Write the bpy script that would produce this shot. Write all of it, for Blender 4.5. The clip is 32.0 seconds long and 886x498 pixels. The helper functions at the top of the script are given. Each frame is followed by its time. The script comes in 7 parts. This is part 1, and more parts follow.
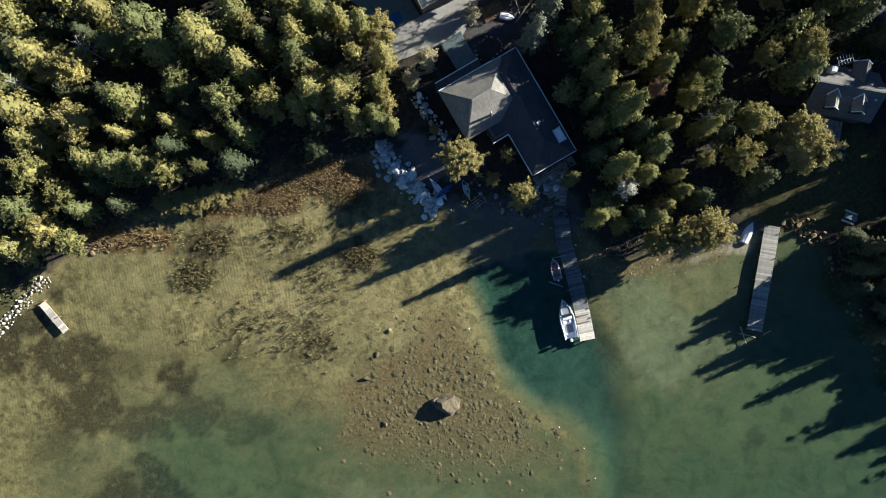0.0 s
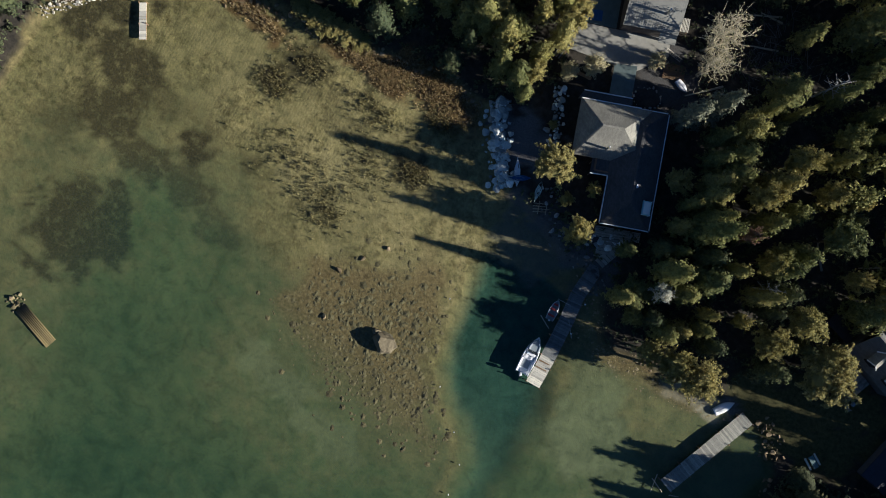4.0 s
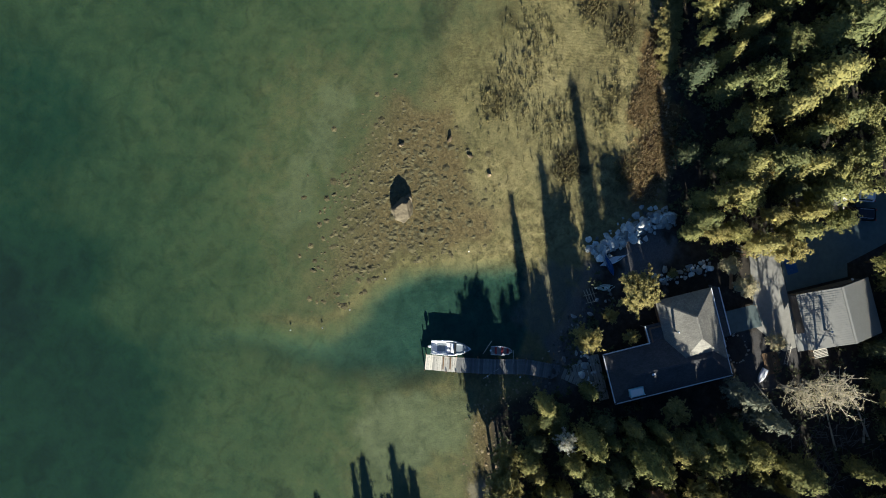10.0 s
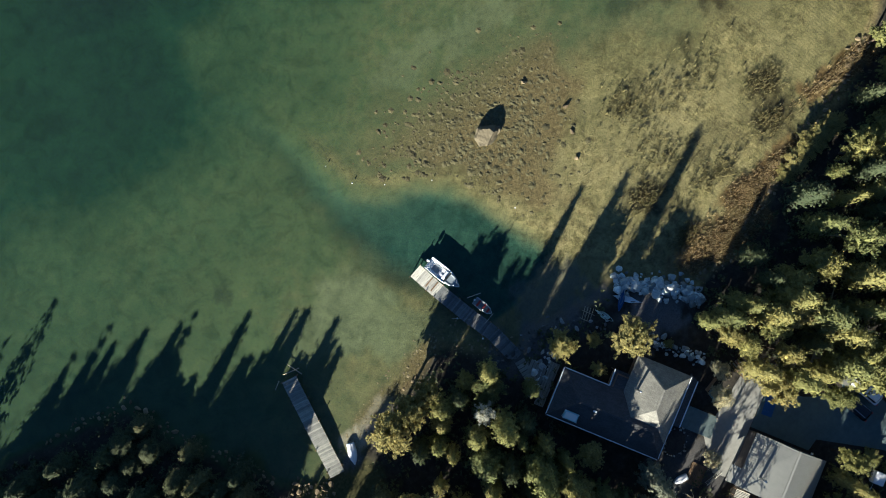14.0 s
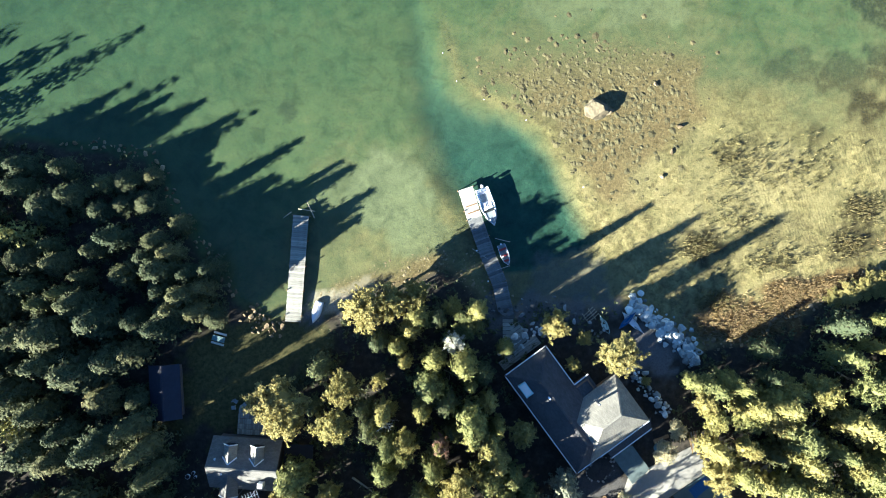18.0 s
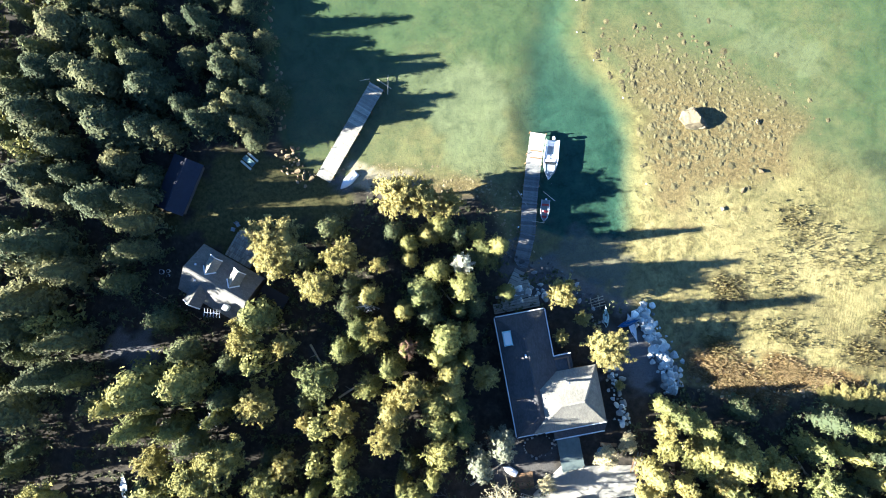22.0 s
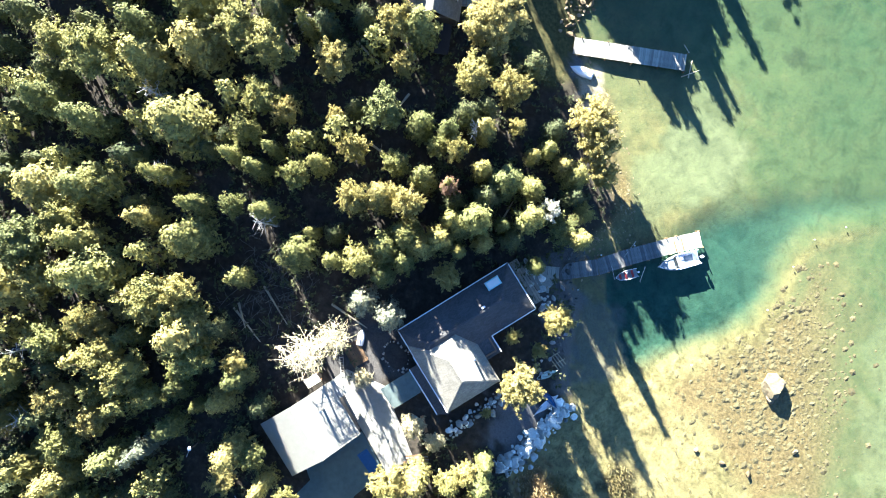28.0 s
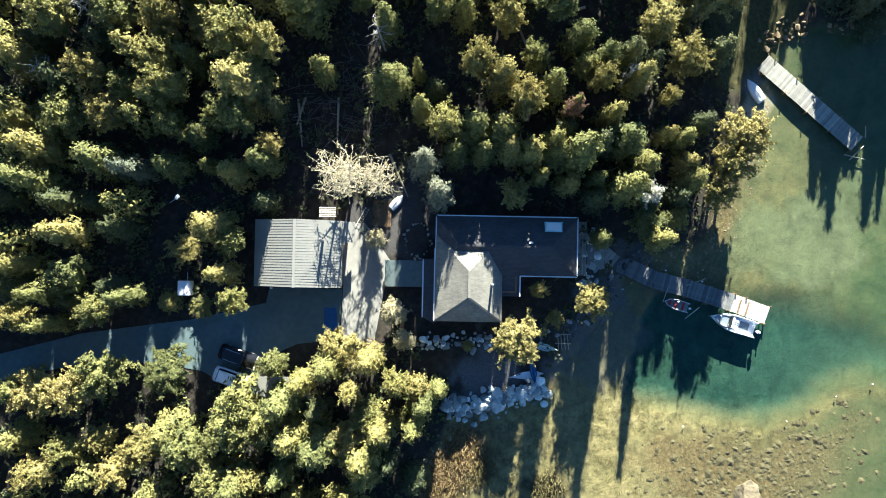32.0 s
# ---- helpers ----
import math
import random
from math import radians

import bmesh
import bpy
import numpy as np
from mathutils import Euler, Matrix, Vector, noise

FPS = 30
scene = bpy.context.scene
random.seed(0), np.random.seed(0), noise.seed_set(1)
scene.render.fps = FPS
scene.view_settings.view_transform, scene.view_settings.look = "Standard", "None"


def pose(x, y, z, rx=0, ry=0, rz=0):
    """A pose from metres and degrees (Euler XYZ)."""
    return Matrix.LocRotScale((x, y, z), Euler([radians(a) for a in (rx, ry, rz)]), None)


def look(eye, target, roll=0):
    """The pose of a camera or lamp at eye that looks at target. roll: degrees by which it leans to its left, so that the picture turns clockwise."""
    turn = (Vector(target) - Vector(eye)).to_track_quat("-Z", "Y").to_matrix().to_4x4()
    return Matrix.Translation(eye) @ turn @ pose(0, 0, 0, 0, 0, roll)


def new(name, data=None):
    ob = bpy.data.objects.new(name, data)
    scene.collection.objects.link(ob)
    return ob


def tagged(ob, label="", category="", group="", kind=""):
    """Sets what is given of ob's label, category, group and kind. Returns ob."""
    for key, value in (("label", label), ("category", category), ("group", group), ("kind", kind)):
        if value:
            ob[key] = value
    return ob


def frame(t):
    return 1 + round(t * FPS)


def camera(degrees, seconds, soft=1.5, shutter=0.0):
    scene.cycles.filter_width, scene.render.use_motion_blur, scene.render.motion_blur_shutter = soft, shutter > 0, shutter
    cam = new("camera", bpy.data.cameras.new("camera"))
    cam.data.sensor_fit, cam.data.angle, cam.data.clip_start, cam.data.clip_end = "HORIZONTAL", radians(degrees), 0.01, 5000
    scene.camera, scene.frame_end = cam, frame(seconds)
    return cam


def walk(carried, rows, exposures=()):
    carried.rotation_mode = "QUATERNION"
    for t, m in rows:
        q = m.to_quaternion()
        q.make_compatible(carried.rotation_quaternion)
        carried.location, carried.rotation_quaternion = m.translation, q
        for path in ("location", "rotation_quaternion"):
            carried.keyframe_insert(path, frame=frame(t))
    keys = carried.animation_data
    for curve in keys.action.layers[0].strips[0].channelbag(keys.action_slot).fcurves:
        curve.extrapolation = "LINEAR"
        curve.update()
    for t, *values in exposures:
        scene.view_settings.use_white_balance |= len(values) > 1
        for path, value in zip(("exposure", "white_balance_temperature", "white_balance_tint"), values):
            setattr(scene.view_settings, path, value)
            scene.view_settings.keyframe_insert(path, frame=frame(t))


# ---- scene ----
# ------------------------------------------------------------------ camera
cam = camera(64.0, 32.0, 1.0)
# seconds, eye x, y, z, turn about the vertical, tilt and lean from straight down
PATH = [
    (0, 0.11, -1.67, 99.85, -0.38, 0.85, 0.08),
    (0.5, -0.24, -2.43, 99.83, 4.22, 0.85, -0.02),
    (1, -0.56, -3.24, 99.82, 9.22, 0.85, -0.12),
    (1.5, -0.78, -4.12, 99.80, 14.24, 0.86, -0.21),
    (2, -0.91, -4.98, 99.78, 19.21, 0.86, -0.29),
    (2.5, -1.03, -5.79, 99.80, 24.16, 0.88, -0.34),
    (3, -1.12, -6.61, 99.81, 29.10, 0.89, -0.36),
    (3.5, -1.17, -7.41, 99.82, 33.94, 0.92, -0.36),
    (5.5, 0.10, -10.54, 100.00, 62.11, 1.00, -0.17),
    (6, 0.53, -11.03, 100.04, 68.01, 0.99, -0.12),
    (6.5, 1.02, -11.58, 100.04, 73.85, 0.98, -0.08),
    (7, 1.61, -12.17, 100.02, 79.42, 0.95, -0.06),
    (7.5, 2.20, -12.69, 100.01, 84.47, 0.93, -0.04),
    (8, 2.80, -13.15, 100.00, 89.16, 0.91, -0.02),
    (8.5, 3.45, -13.60, 99.98, 93.36, 0.90, -0.01),
    (9, 4.12, -13.97, 99.97, 97.31, 0.91, 0.01),
    (9.5, 4.94, -14.25, 99.94, 101.58, 0.95, 0.03),
    (10, 5.90, -14.44, 99.89, 105.90, 0.99, 0.06),
    (10.5, 6.94, -14.45, 99.87, 110.26, 1.03, 0.09),
    (11, 7.98, -14.43, 99.89, 114.53, 1.04, 0.12),
    (11.5, 9.02, -14.40, 99.96, 118.70, 1.01, 0.15),
    (12, 10.20, -14.12, 100.00, 123.45, 0.96, 0.18),
    (12.5, 11.61, -13.59, 99.93, 128.16, 0.91, 0.19),
    (13, 13.10, -13.09, 99.91, 132.87, 0.88, 0.19),
    (13.5, 14.59, -12.52, 99.96, 137.58, 0.89, 0.16),
    (14, 16.05, -11.68, 99.97, 142.08, 0.92, 0.11),
    (14.5, 17.52, -10.74, 99.94, 146.42, 0.95, 0.06),
    (16.5, 22.19, -6.72, 99.75, 161.80, 0.96, -0.06),
    (17, 22.93, -5.62, 99.72, 165.57, 0.95, -0.06),
    (17.5, 23.75, -4.50, 99.67, 169.42, 0.95, -0.06),
    (18, 24.49, -3.35, 99.63, 173.46, 0.95, -0.04),
    (18.5, 25.06, -2.11, 99.61, 177.48, 0.94, -0.00),
    (19, 25.55, -0.77, 99.58, 181.23, 0.93, 0.04),
    (19.5, 25.97, 0.60, 99.53, 184.67, 0.91, 0.10),
    (20, 26.30, 2.01, 99.42, 187.54, 0.89, 0.16),
    (20.5, 26.50, 3.44, 99.27, 189.33, 0.87, 0.20),
    (21, 26.61, 4.88, 99.07, 192.24, 0.85, 0.22),
    (21.5, 26.69, 6.33, 98.84, 195.78, 0.83, 0.19),
    (22, 26.68, 7.72, 98.56, 199.14, 0.82, 0.12),
    (22.5, 26.63, 9.07, 98.24, 205.95, 0.82, 0.04),
    (23, 26.51, 10.35, 97.92, 213.71, 0.84, -0.05),
    (23.5, 26.25, 11.63, 97.59, 220.37, 0.85, -0.13),
    (24, 25.91, 12.94, 97.24, 226.32, 0.87, -0.19),
    (24.5, 25.49, 14.19, 96.92, 232.47, 0.85, -0.23),
    (26.5, 22.60, 18.47, 95.54, 252.76, 0.57, -0.15),
    (27, 21.56, 19.44, 94.97, 257.95, 0.51, -0.13),
    (27.5, 20.45, 20.28, 94.30, 263.10, 0.48, -0.10),
    (28, 19.22, 20.98, 93.55, 268.10, 0.48, -0.07),
    (28.5, 17.84, 21.59, 92.77, 272.76, 0.53, -0.03),
    (29, 16.32, 22.11, 91.93, 277.24, 0.61, 0.02),
    (29.5, 14.68, 22.56, 91.00, 281.59, 0.71, 0.07),
    (30, 12.94, 22.91, 90.01, 285.85, 0.81, 0.12),
    (30.5, 11.15, 23.12, 88.96, 289.99, 0.90, 0.16),
    (31, 9.34, 23.23, 87.86, 294.07, 0.97, 0.19),
    (31.5, 7.57, 23.23, 86.71, 298.01, 1.03, 0.22),
    (32, 5.89, 23.15, 85.57, 300.86, 1.09, 0.24),
]
EXPOSURES = [(0.0, 1.25, 4880, 12), (1.0, 0.89, 4880, 12), (2.0, 0.73, 4880, 12), (3.5, 0.74, 4880, 12), (7.0, 1.05, 4950, 10), (11.0, 1.16, 4920, 9), (14.0, 1.35, 4910, 7), (17.0, 2.27, 4870, 6),
             (19.0, 2.88, 4820, 7), (22.0, 3.01, 4860, 10), (24.0, 3.17, 4860, 11), (27.0, 3.47, 4860, 11), (28.5, 3.37, 4860, 10), (30.0, 3.0, 4870, 9), (31.0, 2.68, 4870, 7), (32.0, 2.42, 4860, 6)]
walk(cam, [(t, pose(x, y, z, 0, 0, turn) @ pose(0, 0, 0, tilt, lean, 0)) for t, x, y, z, turn, tilt, lean in PATH], EXPOSURES)

# ------------------------------------------------------------------ light
SUN_AZ, SUN_EL = 24.0, 21.0   # degrees from +x towards +y, and above the horizon
world = bpy.data.worlds.new("world")
scene.world = world
world.use_nodes = True
wn = world.node_tree.nodes
sky = wn.new("ShaderNodeTexSky")
sky.sky_type, sky.sun_disc = "NISHITA", False
sky.air_density, sky.dust_density, sky.ozone_density = 1.0, 0.0, 3.0   # clean autumn air
sky.sun_elevation, sky.sun_rotation = radians(SUN_EL), radians(90 - SUN_AZ)
wn["Background"].inputs["Strength"].default_value = 0.030
world.node_tree.links.new(sky.outputs[0], wn["Background"].inputs["Color"])
sun_data = bpy.data.lights.new("sun", "SUN")
sun_data.energy, sun_data.angle, sun_data.color = 6.5, radians(0.5), (1.0, 0.80, 0.53)
sun = new("sun", sun_data)
se, sa = radians(SUN_EL), radians(SUN_AZ)
SUN_WAY = Vector((math.cos(se) * math.cos(sa), math.cos(se) * math.sin(sa), math.sin(se)))
sun.matrix_world = look(SUN_WAY * 200, (0, 0, 0))


# ------------------------------------------------------------------ materials
class Nodes:
    """A small helper to write node materials."""

    def __init__(self, name, rough=0.8, metal=0.0, spec=0.3):
        self.mat = bpy.data.materials.new(name)
        self.mat.use_nodes = True
        self.tree = self.mat.node_tree
        self.bsdf = self.tree.nodes["Principled BSDF"]
        self.bsdf.inputs["Roughness"].default_value = rough
        self.bsdf.inputs["Metallic"].default_value = metal
        self.bsdf.inputs["Specular IOR Level"].default_value = spec

    def add(self, kind):
        return self.tree.nodes.new(kind)

    def link(self, a, b):
        self.tree.links.new(a, b)

    def coord(self, which="Object"):
        if which == "Position":
            return self.add("ShaderNodeNewGeometry").outputs["Position"]
        return self.add("ShaderNodeTexCoord").outputs[which]

    def noise(self, scale, detail=4, rough=0.55, where=None, distort=0.0):
        n = self.add("ShaderNodeTexNoise")
        n.inputs["Scale"].default_value, n.inputs["Detail"].default_value = scale, detail
        n.inputs["Roughness"].default_value, n.inputs["Distortion"].default_value = rough, distort
        if where is not None:
            self.link(where, n.inputs["Vector"])
        return n.outputs["Fac"]

    def ramp(self, fac, stops):
        r = self.add("ShaderNodeValToRGB")
        while len(r.color_ramp.elements) < len(stops):
            r.color_ramp.elements.new(0.5)
        for e, (p, c) in zip(r.color_ramp.elements, stops):
            e.position, e.color = p, (*c, 1)
        self.link(fac, r.inputs[0])
        return r.outputs[0]

    def mix(self, fac, a, b, how="MIX"):
        m = self.add("ShaderNodeMix")
        m.data_type, m.blend_type = "RGBA", how
        for v, s in ((fac, m.inputs[0]), (a, m.inputs[6]), (b, m.inputs[7])):
            if isinstance(v, (int, float)):
                s.default_value = v
            elif isinstance(v, tuple):
                s.default_value = (*v, 1)
            else:
                self.link(v, s)
        return m.outputs[2]

    def span(self, v, a, b, c=0.0, d=1.0):
        m = self.add("ShaderNodeMapRange")
        for k, q in ((1, a), (2, b), (3, c), (4, d)):
            m.inputs[k].default_value = q
        self.link(v, m.inputs[0])
        return m.outputs[0]

    def bump(self, height, strength=0.4, distance=0.03):
        b = self.add("ShaderNodeBump")
        b.inputs["Strength"].default_value, b.inputs["Distance"].default_value = strength, distance
        self.link(height, b.inputs["Height"])
        self.link(b.outputs[0], self.bsdf.inputs["Normal"])

    def colour(self, out):
        self.link(out, self.bsdf.inputs["Base Color"])


def plain(name, c, rough=0.7, metal=0.0, vary=0.25, scale=6.0, spec=0.3, per_object=0.0):
    """A surface of one main colour with grain at two scales and light wear."""
    n = Nodes(name, rough, metal, spec)
    p = n.coord("Object")
    dark = tuple(v * (1 - vary) for v in c)
    light = tuple(min(1, v * (1 + vary)) for v in c)
    col = n.ramp(n.noise(scale, 5, 0.6, p), [(0.3, dark), (0.7, light)])
    col = n.mix(0.35, col, n.ramp(n.noise(scale * 0.17, 3, 0.5, p), [(0.35, dark), (0.65, light)]))
    if per_object:
        info = n.add("ShaderNodeObjectInfo")
        col = n.mix(1.0, col, n.ramp(info.outputs["Random"], [(0, (1 - per_object,) * 3), (1, (1 + per_object,) * 3)]), "MULTIPLY")
    n.colour(col)
    n.bump(n.noise(scale * 4, 4, 0.6, p), 0.25, 0.01)
    return n.mat


def foliage(name, stops, rough=0.75):
    """Leaves: the tint differs from tree to tree and from clump to clump."""
    n = Nodes(name, rough, 0, 0.15)
    info, geo = n.add("ShaderNodeObjectInfo"), n.add("ShaderNodeNewGeometry")
    tree = n.ramp(info.outputs["Random"], stops)
    leaf = n.ramp(geo.outputs["Random Per Island"], [(0.0, (0.62, 0.66, 0.66)), (0.55, (1.0, 1.0, 1.0)), (1.0, (1.35, 1.28, 1.08))])
    n.colour(n.mix(1.0, tree, leaf, "MULTIPLY"))
    diffuse = n.add("ShaderNodeBsdfTranslucent")
    n.link(n.mix(1.0, tree, leaf, "MULTIPLY"), diffuse.inputs["Color"])
    both = n.add("ShaderNodeMixShader")
    both.inputs[0].default_value = 0.14
    n.link(n.bsdf.outputs[0], both.inputs[1])
    n.link(diffuse.outputs[0], both.inputs[2])
    n.link(both.outputs[0], n.tree.nodes["Material Output"].inputs["Surface"])
    return n.mat


def shingles(name, c):
    """Asphalt shingle roof: courses of tabs with grit and stains."""
    n = Nodes(name, 0.85, 0, 0.25)
    p = n.coord("Object")
    b = n.add("ShaderNodeTexBrick")
    b.inputs["Scale"].default_value = 1.0
    b.inputs["Brick Width"].default_value, b.inputs["Row Height"].default_value = 0.33, 0.14
    b.inputs["Mortar Size"].default_value = 0.008
    b.inputs["Color1"].default_value = (*c, 1)
    b.inputs["Color2"].default_value = (*[v * 0.75 for v in c], 1)
    b.inputs["Mortar"].default_value = (*[v * 0.5 for v in c], 1)
    n.link(p, b.inputs["Vector"])
    stain = n.ramp(n.noise(0.6, 5, 0.6, p), [(0.3, (0.8, 0.8, 0.8)), (0.7, (1.1, 1.1, 1.08))])
    grit = n.ramp(n.noise(25, 3, 0.6, p), [(0.3, (0.85, 0.85, 0.85)), (0.7, (1.15, 1.15, 1.15))])
    n.colour(n.mix(1.0, n.mix(1.0, b.outputs["Color"], stain, "MULTIPLY"), grit, "MULTIPLY"))
    n.bump(b.outputs["Fac"], -0.3, 0.01)
    return n.mat


def weathered_wood(name, a, b, rough=0.85):
    """Planks: streaky grain along the piece, another shade for every piece."""
    n = Nodes(name, rough, 0, 0.2)
    p = n.coord("Object")
    st = n.add("ShaderNodeMapping")
    st.inputs["Scale"].default_value = (0.6, 8, 8)
    n.link(p, st.inputs["Vector"])
    info = n.add("ShaderNodeObjectInfo")
    col = n.ramp(n.noise(3, 6, 0.65, st.outputs[0]), [(0.3, a), (0.7, b)])
    col = n.mix(1.0, col, n.ramp(info.outputs["Random"], [(0, (0.65, 0.65, 0.66)), (0.5, (0.95, 0.95, 0.95)), (1, (1.3, 1.28, 1.22))]), "MULTIPLY")
    n.colour(col)
    n.bump(n.noise(9, 4, 0.6, st.outputs[0]), 0.4, 0.01)
    return n.mat


def rock(name, stops):
    n = Nodes(name, 0.88, 0, 0.25)
    p = n.coord("Object")
    info = n.add("ShaderNodeObjectInfo")
    base = n.ramp(info.outputs["Random"], stops)
    geo = n.add("ShaderNodeNewGeometry")
    base = n.mix(1.0, base, n.ramp(geo.outputs["Random Per Island"], [(0, (0.7, 0.7, 0.7)), (1, (1.3, 1.3, 1.3))]), "MULTIPLY")
    speck = n.ramp(n.noise(7, 6, 0.7, p), [(0.3, (0.6, 0.6, 0.6)), (0.7, (1.25, 1.25, 1.25))])
    n.colour(n.mix(1.0, base, speck, "MULTIPLY"))
    n.bump(n.noise(3.0, 6, 0.65, p), 0.6, 0.06)
    return n.mat


def lake_water():
    n = Nodes("lake_water")
    t = n.tree
    clear, gloss, both = (n.add("ShaderNode" + k) for k in ("BsdfTransparent", "BsdfGlossy", "MixShader"))
    clear.inputs["Color"].default_value = (0.94, 0.975, 0.94, 1)
    gloss.inputs["Roughness"].default_value = 0.12
    b = n.add("ShaderNodeBump")
    b.inputs["Strength"].default_value, b.inputs["Distance"].default_value = 0.12, 0.05
    n.link(n.noise(2.2, 3, 0.5, n.coord("Position")), b.inputs["Height"])
    n.link(b.outputs[0], gloss.inputs["Normal"])
    both.inputs[0].default_value = 0.025   # what still water mirrors when seen from above
    n.link(clear.outputs[0], both.inputs[1])
    n.link(gloss.outputs[0], both.inputs[2])
    n.link(both.outputs[0], t.nodes["Material Output"].inputs["Surface"])
    return n.mat


def terrain_material():
    """Lake bed and land in one sheet: sand, water tint by depth, weed, stones, forest litter, grass, gravel."""
    n = Nodes("terrain", 0.92, 0, 0.15)
    p = n.coord("Position")
    sep = n.add("ShaderNodeSeparateXYZ")
    n.link(p, sep.inputs[0])

    def layer(name):
        a = n.add("ShaderNodeAttribute")
        a.attribute_name = name
        return a.outputs["Fac"]

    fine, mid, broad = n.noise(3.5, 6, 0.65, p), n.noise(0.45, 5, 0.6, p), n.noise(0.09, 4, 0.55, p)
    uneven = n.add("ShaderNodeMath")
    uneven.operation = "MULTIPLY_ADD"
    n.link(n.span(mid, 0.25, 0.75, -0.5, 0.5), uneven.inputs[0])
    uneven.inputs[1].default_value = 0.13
    n.link(layer("depth_tint"), uneven.inputs[2])
    # the water's darkening with depth is put into the bed's colour: sand to olive to green
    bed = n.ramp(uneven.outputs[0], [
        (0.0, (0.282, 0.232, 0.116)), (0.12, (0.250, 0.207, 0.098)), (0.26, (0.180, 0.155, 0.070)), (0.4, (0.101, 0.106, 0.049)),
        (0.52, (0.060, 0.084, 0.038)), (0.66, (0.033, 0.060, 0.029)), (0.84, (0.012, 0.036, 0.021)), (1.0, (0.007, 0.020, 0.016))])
    bed = n.mix(layer("pale"), bed, n.ramp(mid, [(0.3, (0.100, 0.118, 0.062)), (0.7, (0.140, 0.152, 0.082))]))
    # the channel's deep-water teal is put into the bed's colour too
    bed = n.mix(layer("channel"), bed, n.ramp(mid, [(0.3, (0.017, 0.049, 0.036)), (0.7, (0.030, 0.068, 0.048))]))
    bed = n.mix(1.0, bed, n.ramp(fine, [(0.3, (0.93, 0.93, 0.92)), (0.7, (1.06, 1.06, 1.06))]), "MULTIPLY")
    bed = n.mix(1.0, bed, n.ramp(broad, [(0.35, (0.90, 0.91, 0.90)), (0.65, (1.06, 1.05, 1.04))]), "MULTIPLY")
    drift = n.ramp(n.noise(0.33, 3, 0.55, p, 1.2), [(0.32, (0.78, 0.80, 0.80)), (0.5, (1.0, 1.0, 1.0)), (0.68, (1.10, 1.09, 1.06))])
    bed = n.mix(1.0, bed, drift, "MULTIPLY")
    flecks = n.ramp(n.noise(1.7, 6, 0.7, p, 0.8), [(0.33, (0.58, 0.6, 0.58)), (0.45, (0.95, 0.95, 0.95)), (0.6, (1.05, 1.05, 1.04)), (0.70, (1.28, 1.26, 1.2))])
    bed = n.mix(n.span(layer("depth_tint"), 0.6, 0.2, 0.35, 0.9), bed, n.mix(1.0, bed, flecks, "MULTIPLY"))
    # tufts of drowned weed break up the shallow sand in places only
    shallow = n.span(layer("depth_tint"), 0.42, 0.22)
    where = n.add("ShaderNodeMath")
    where.operation = "MULTIPLY"
    n.link(n.span(n.noise(0.13, 3, 0.5, p), 0.40, 0.54), where.inputs[0])
    n.link(shallow, where.inputs[1])
    tufts = n.ramp(n.noise(0.9, 7, 0.68, p, 0.5), [(0.36, (0.46, 0.45, 0.40)), (0.5, (0.86, 0.86, 0.84)), (0.6, (1.12, 1.11, 1.08))])
    bed = n.mix(where.outputs[0], bed, n.mix(1.0, bed, tufts, "MULTIPLY"))
    # sand ripples on the western flat
    turned = n.add("ShaderNodeMapping")
    turned.inputs["Rotation"].default_value = (0, 0, radians(-10))
    n.link(p, turned.inputs["Vector"])
    ripple = n.add("ShaderNodeTexWave")
    ripple.inputs["Scale"].default_value, ripple.inputs["Distortion"].default_value = 0.72, 6.0
    ripple.inputs["Detail"].default_value, ripple.inputs["Detail Scale"].default_value = 2.0, 0.35
    n.link(turned.outputs[0], ripple.inputs["Vector"])
    flat_part = n.add("ShaderNodeMath")
    flat_part.operation = "MULTIPLY"
    n.link(n.span(n.noise(0.09, 2, 0.5, p), 0.38, 0.52), flat_part.inputs[0])
    n.link(n.span(sep.outputs["X"], -24, -12, 1.0, 0.0), flat_part.inputs[1])
    shelf = n.add("ShaderNodeMath")
    shelf.operation = "MULTIPLY"
    n.link(flat_part.outputs[0], shelf.inputs[0])
    n.link(n.span(layer("depth_tint"), 0.34, 0.2), shelf.inputs[1])
    bed = n.mix(shelf.outputs[0], bed, n.mix(1.0, bed, n.ramp(ripple.outputs["Fac"], [(0.15, (0.94, 0.94, 0.93)), (0.85, (1.05, 1.05, 1.04))]), "MULTIPLY"))
    swept = n.add("ShaderNodeMath")
    swept.operation = "MULTIPLY"
    n.link(ripple.outputs["Fac"], swept.inputs[0])
    n.link(n.span(shelf.outputs[0], 0, 1, 0.0, 0.09), swept.inputs[1])
    # mats of algae: pale knobs between olive hollows
    mats = n.ramp(n.noise(0.75, 9, 0.72, p, 0.9), [(0.36, (0.60, 0.62, 0.57)), (0.46, (0.86, 0.87, 0.83)), (0.54, (1.02, 1.01, 0.99)), (0.66, (1.20, 1.17, 1.12))])
    matted = n.add("ShaderNodeMath")
    matted.operation = "MULTIPLY"
    n.link(n.span(n.noise(0.07, 3, 0.55, p, 0.5), 0.36, 0.52, 0.25, 1.0), matted.inputs[0])
    n.link(shallow, matted.inputs[1])
    bed = n.mix(matted.outputs[0], bed, n.mix(1.0, bed, mats, "MULTIPLY"))
    stones = n.ramp(n.noise(2.4, 6, 0.75, p), [(0.34, (0.040, 0.027, 0.013)), (0.5, (0.125, 0.085, 0.038)), (0.68, (0.25, 0.19, 0.095))])
    bed = n.mix(layer("stones"), bed, stones)
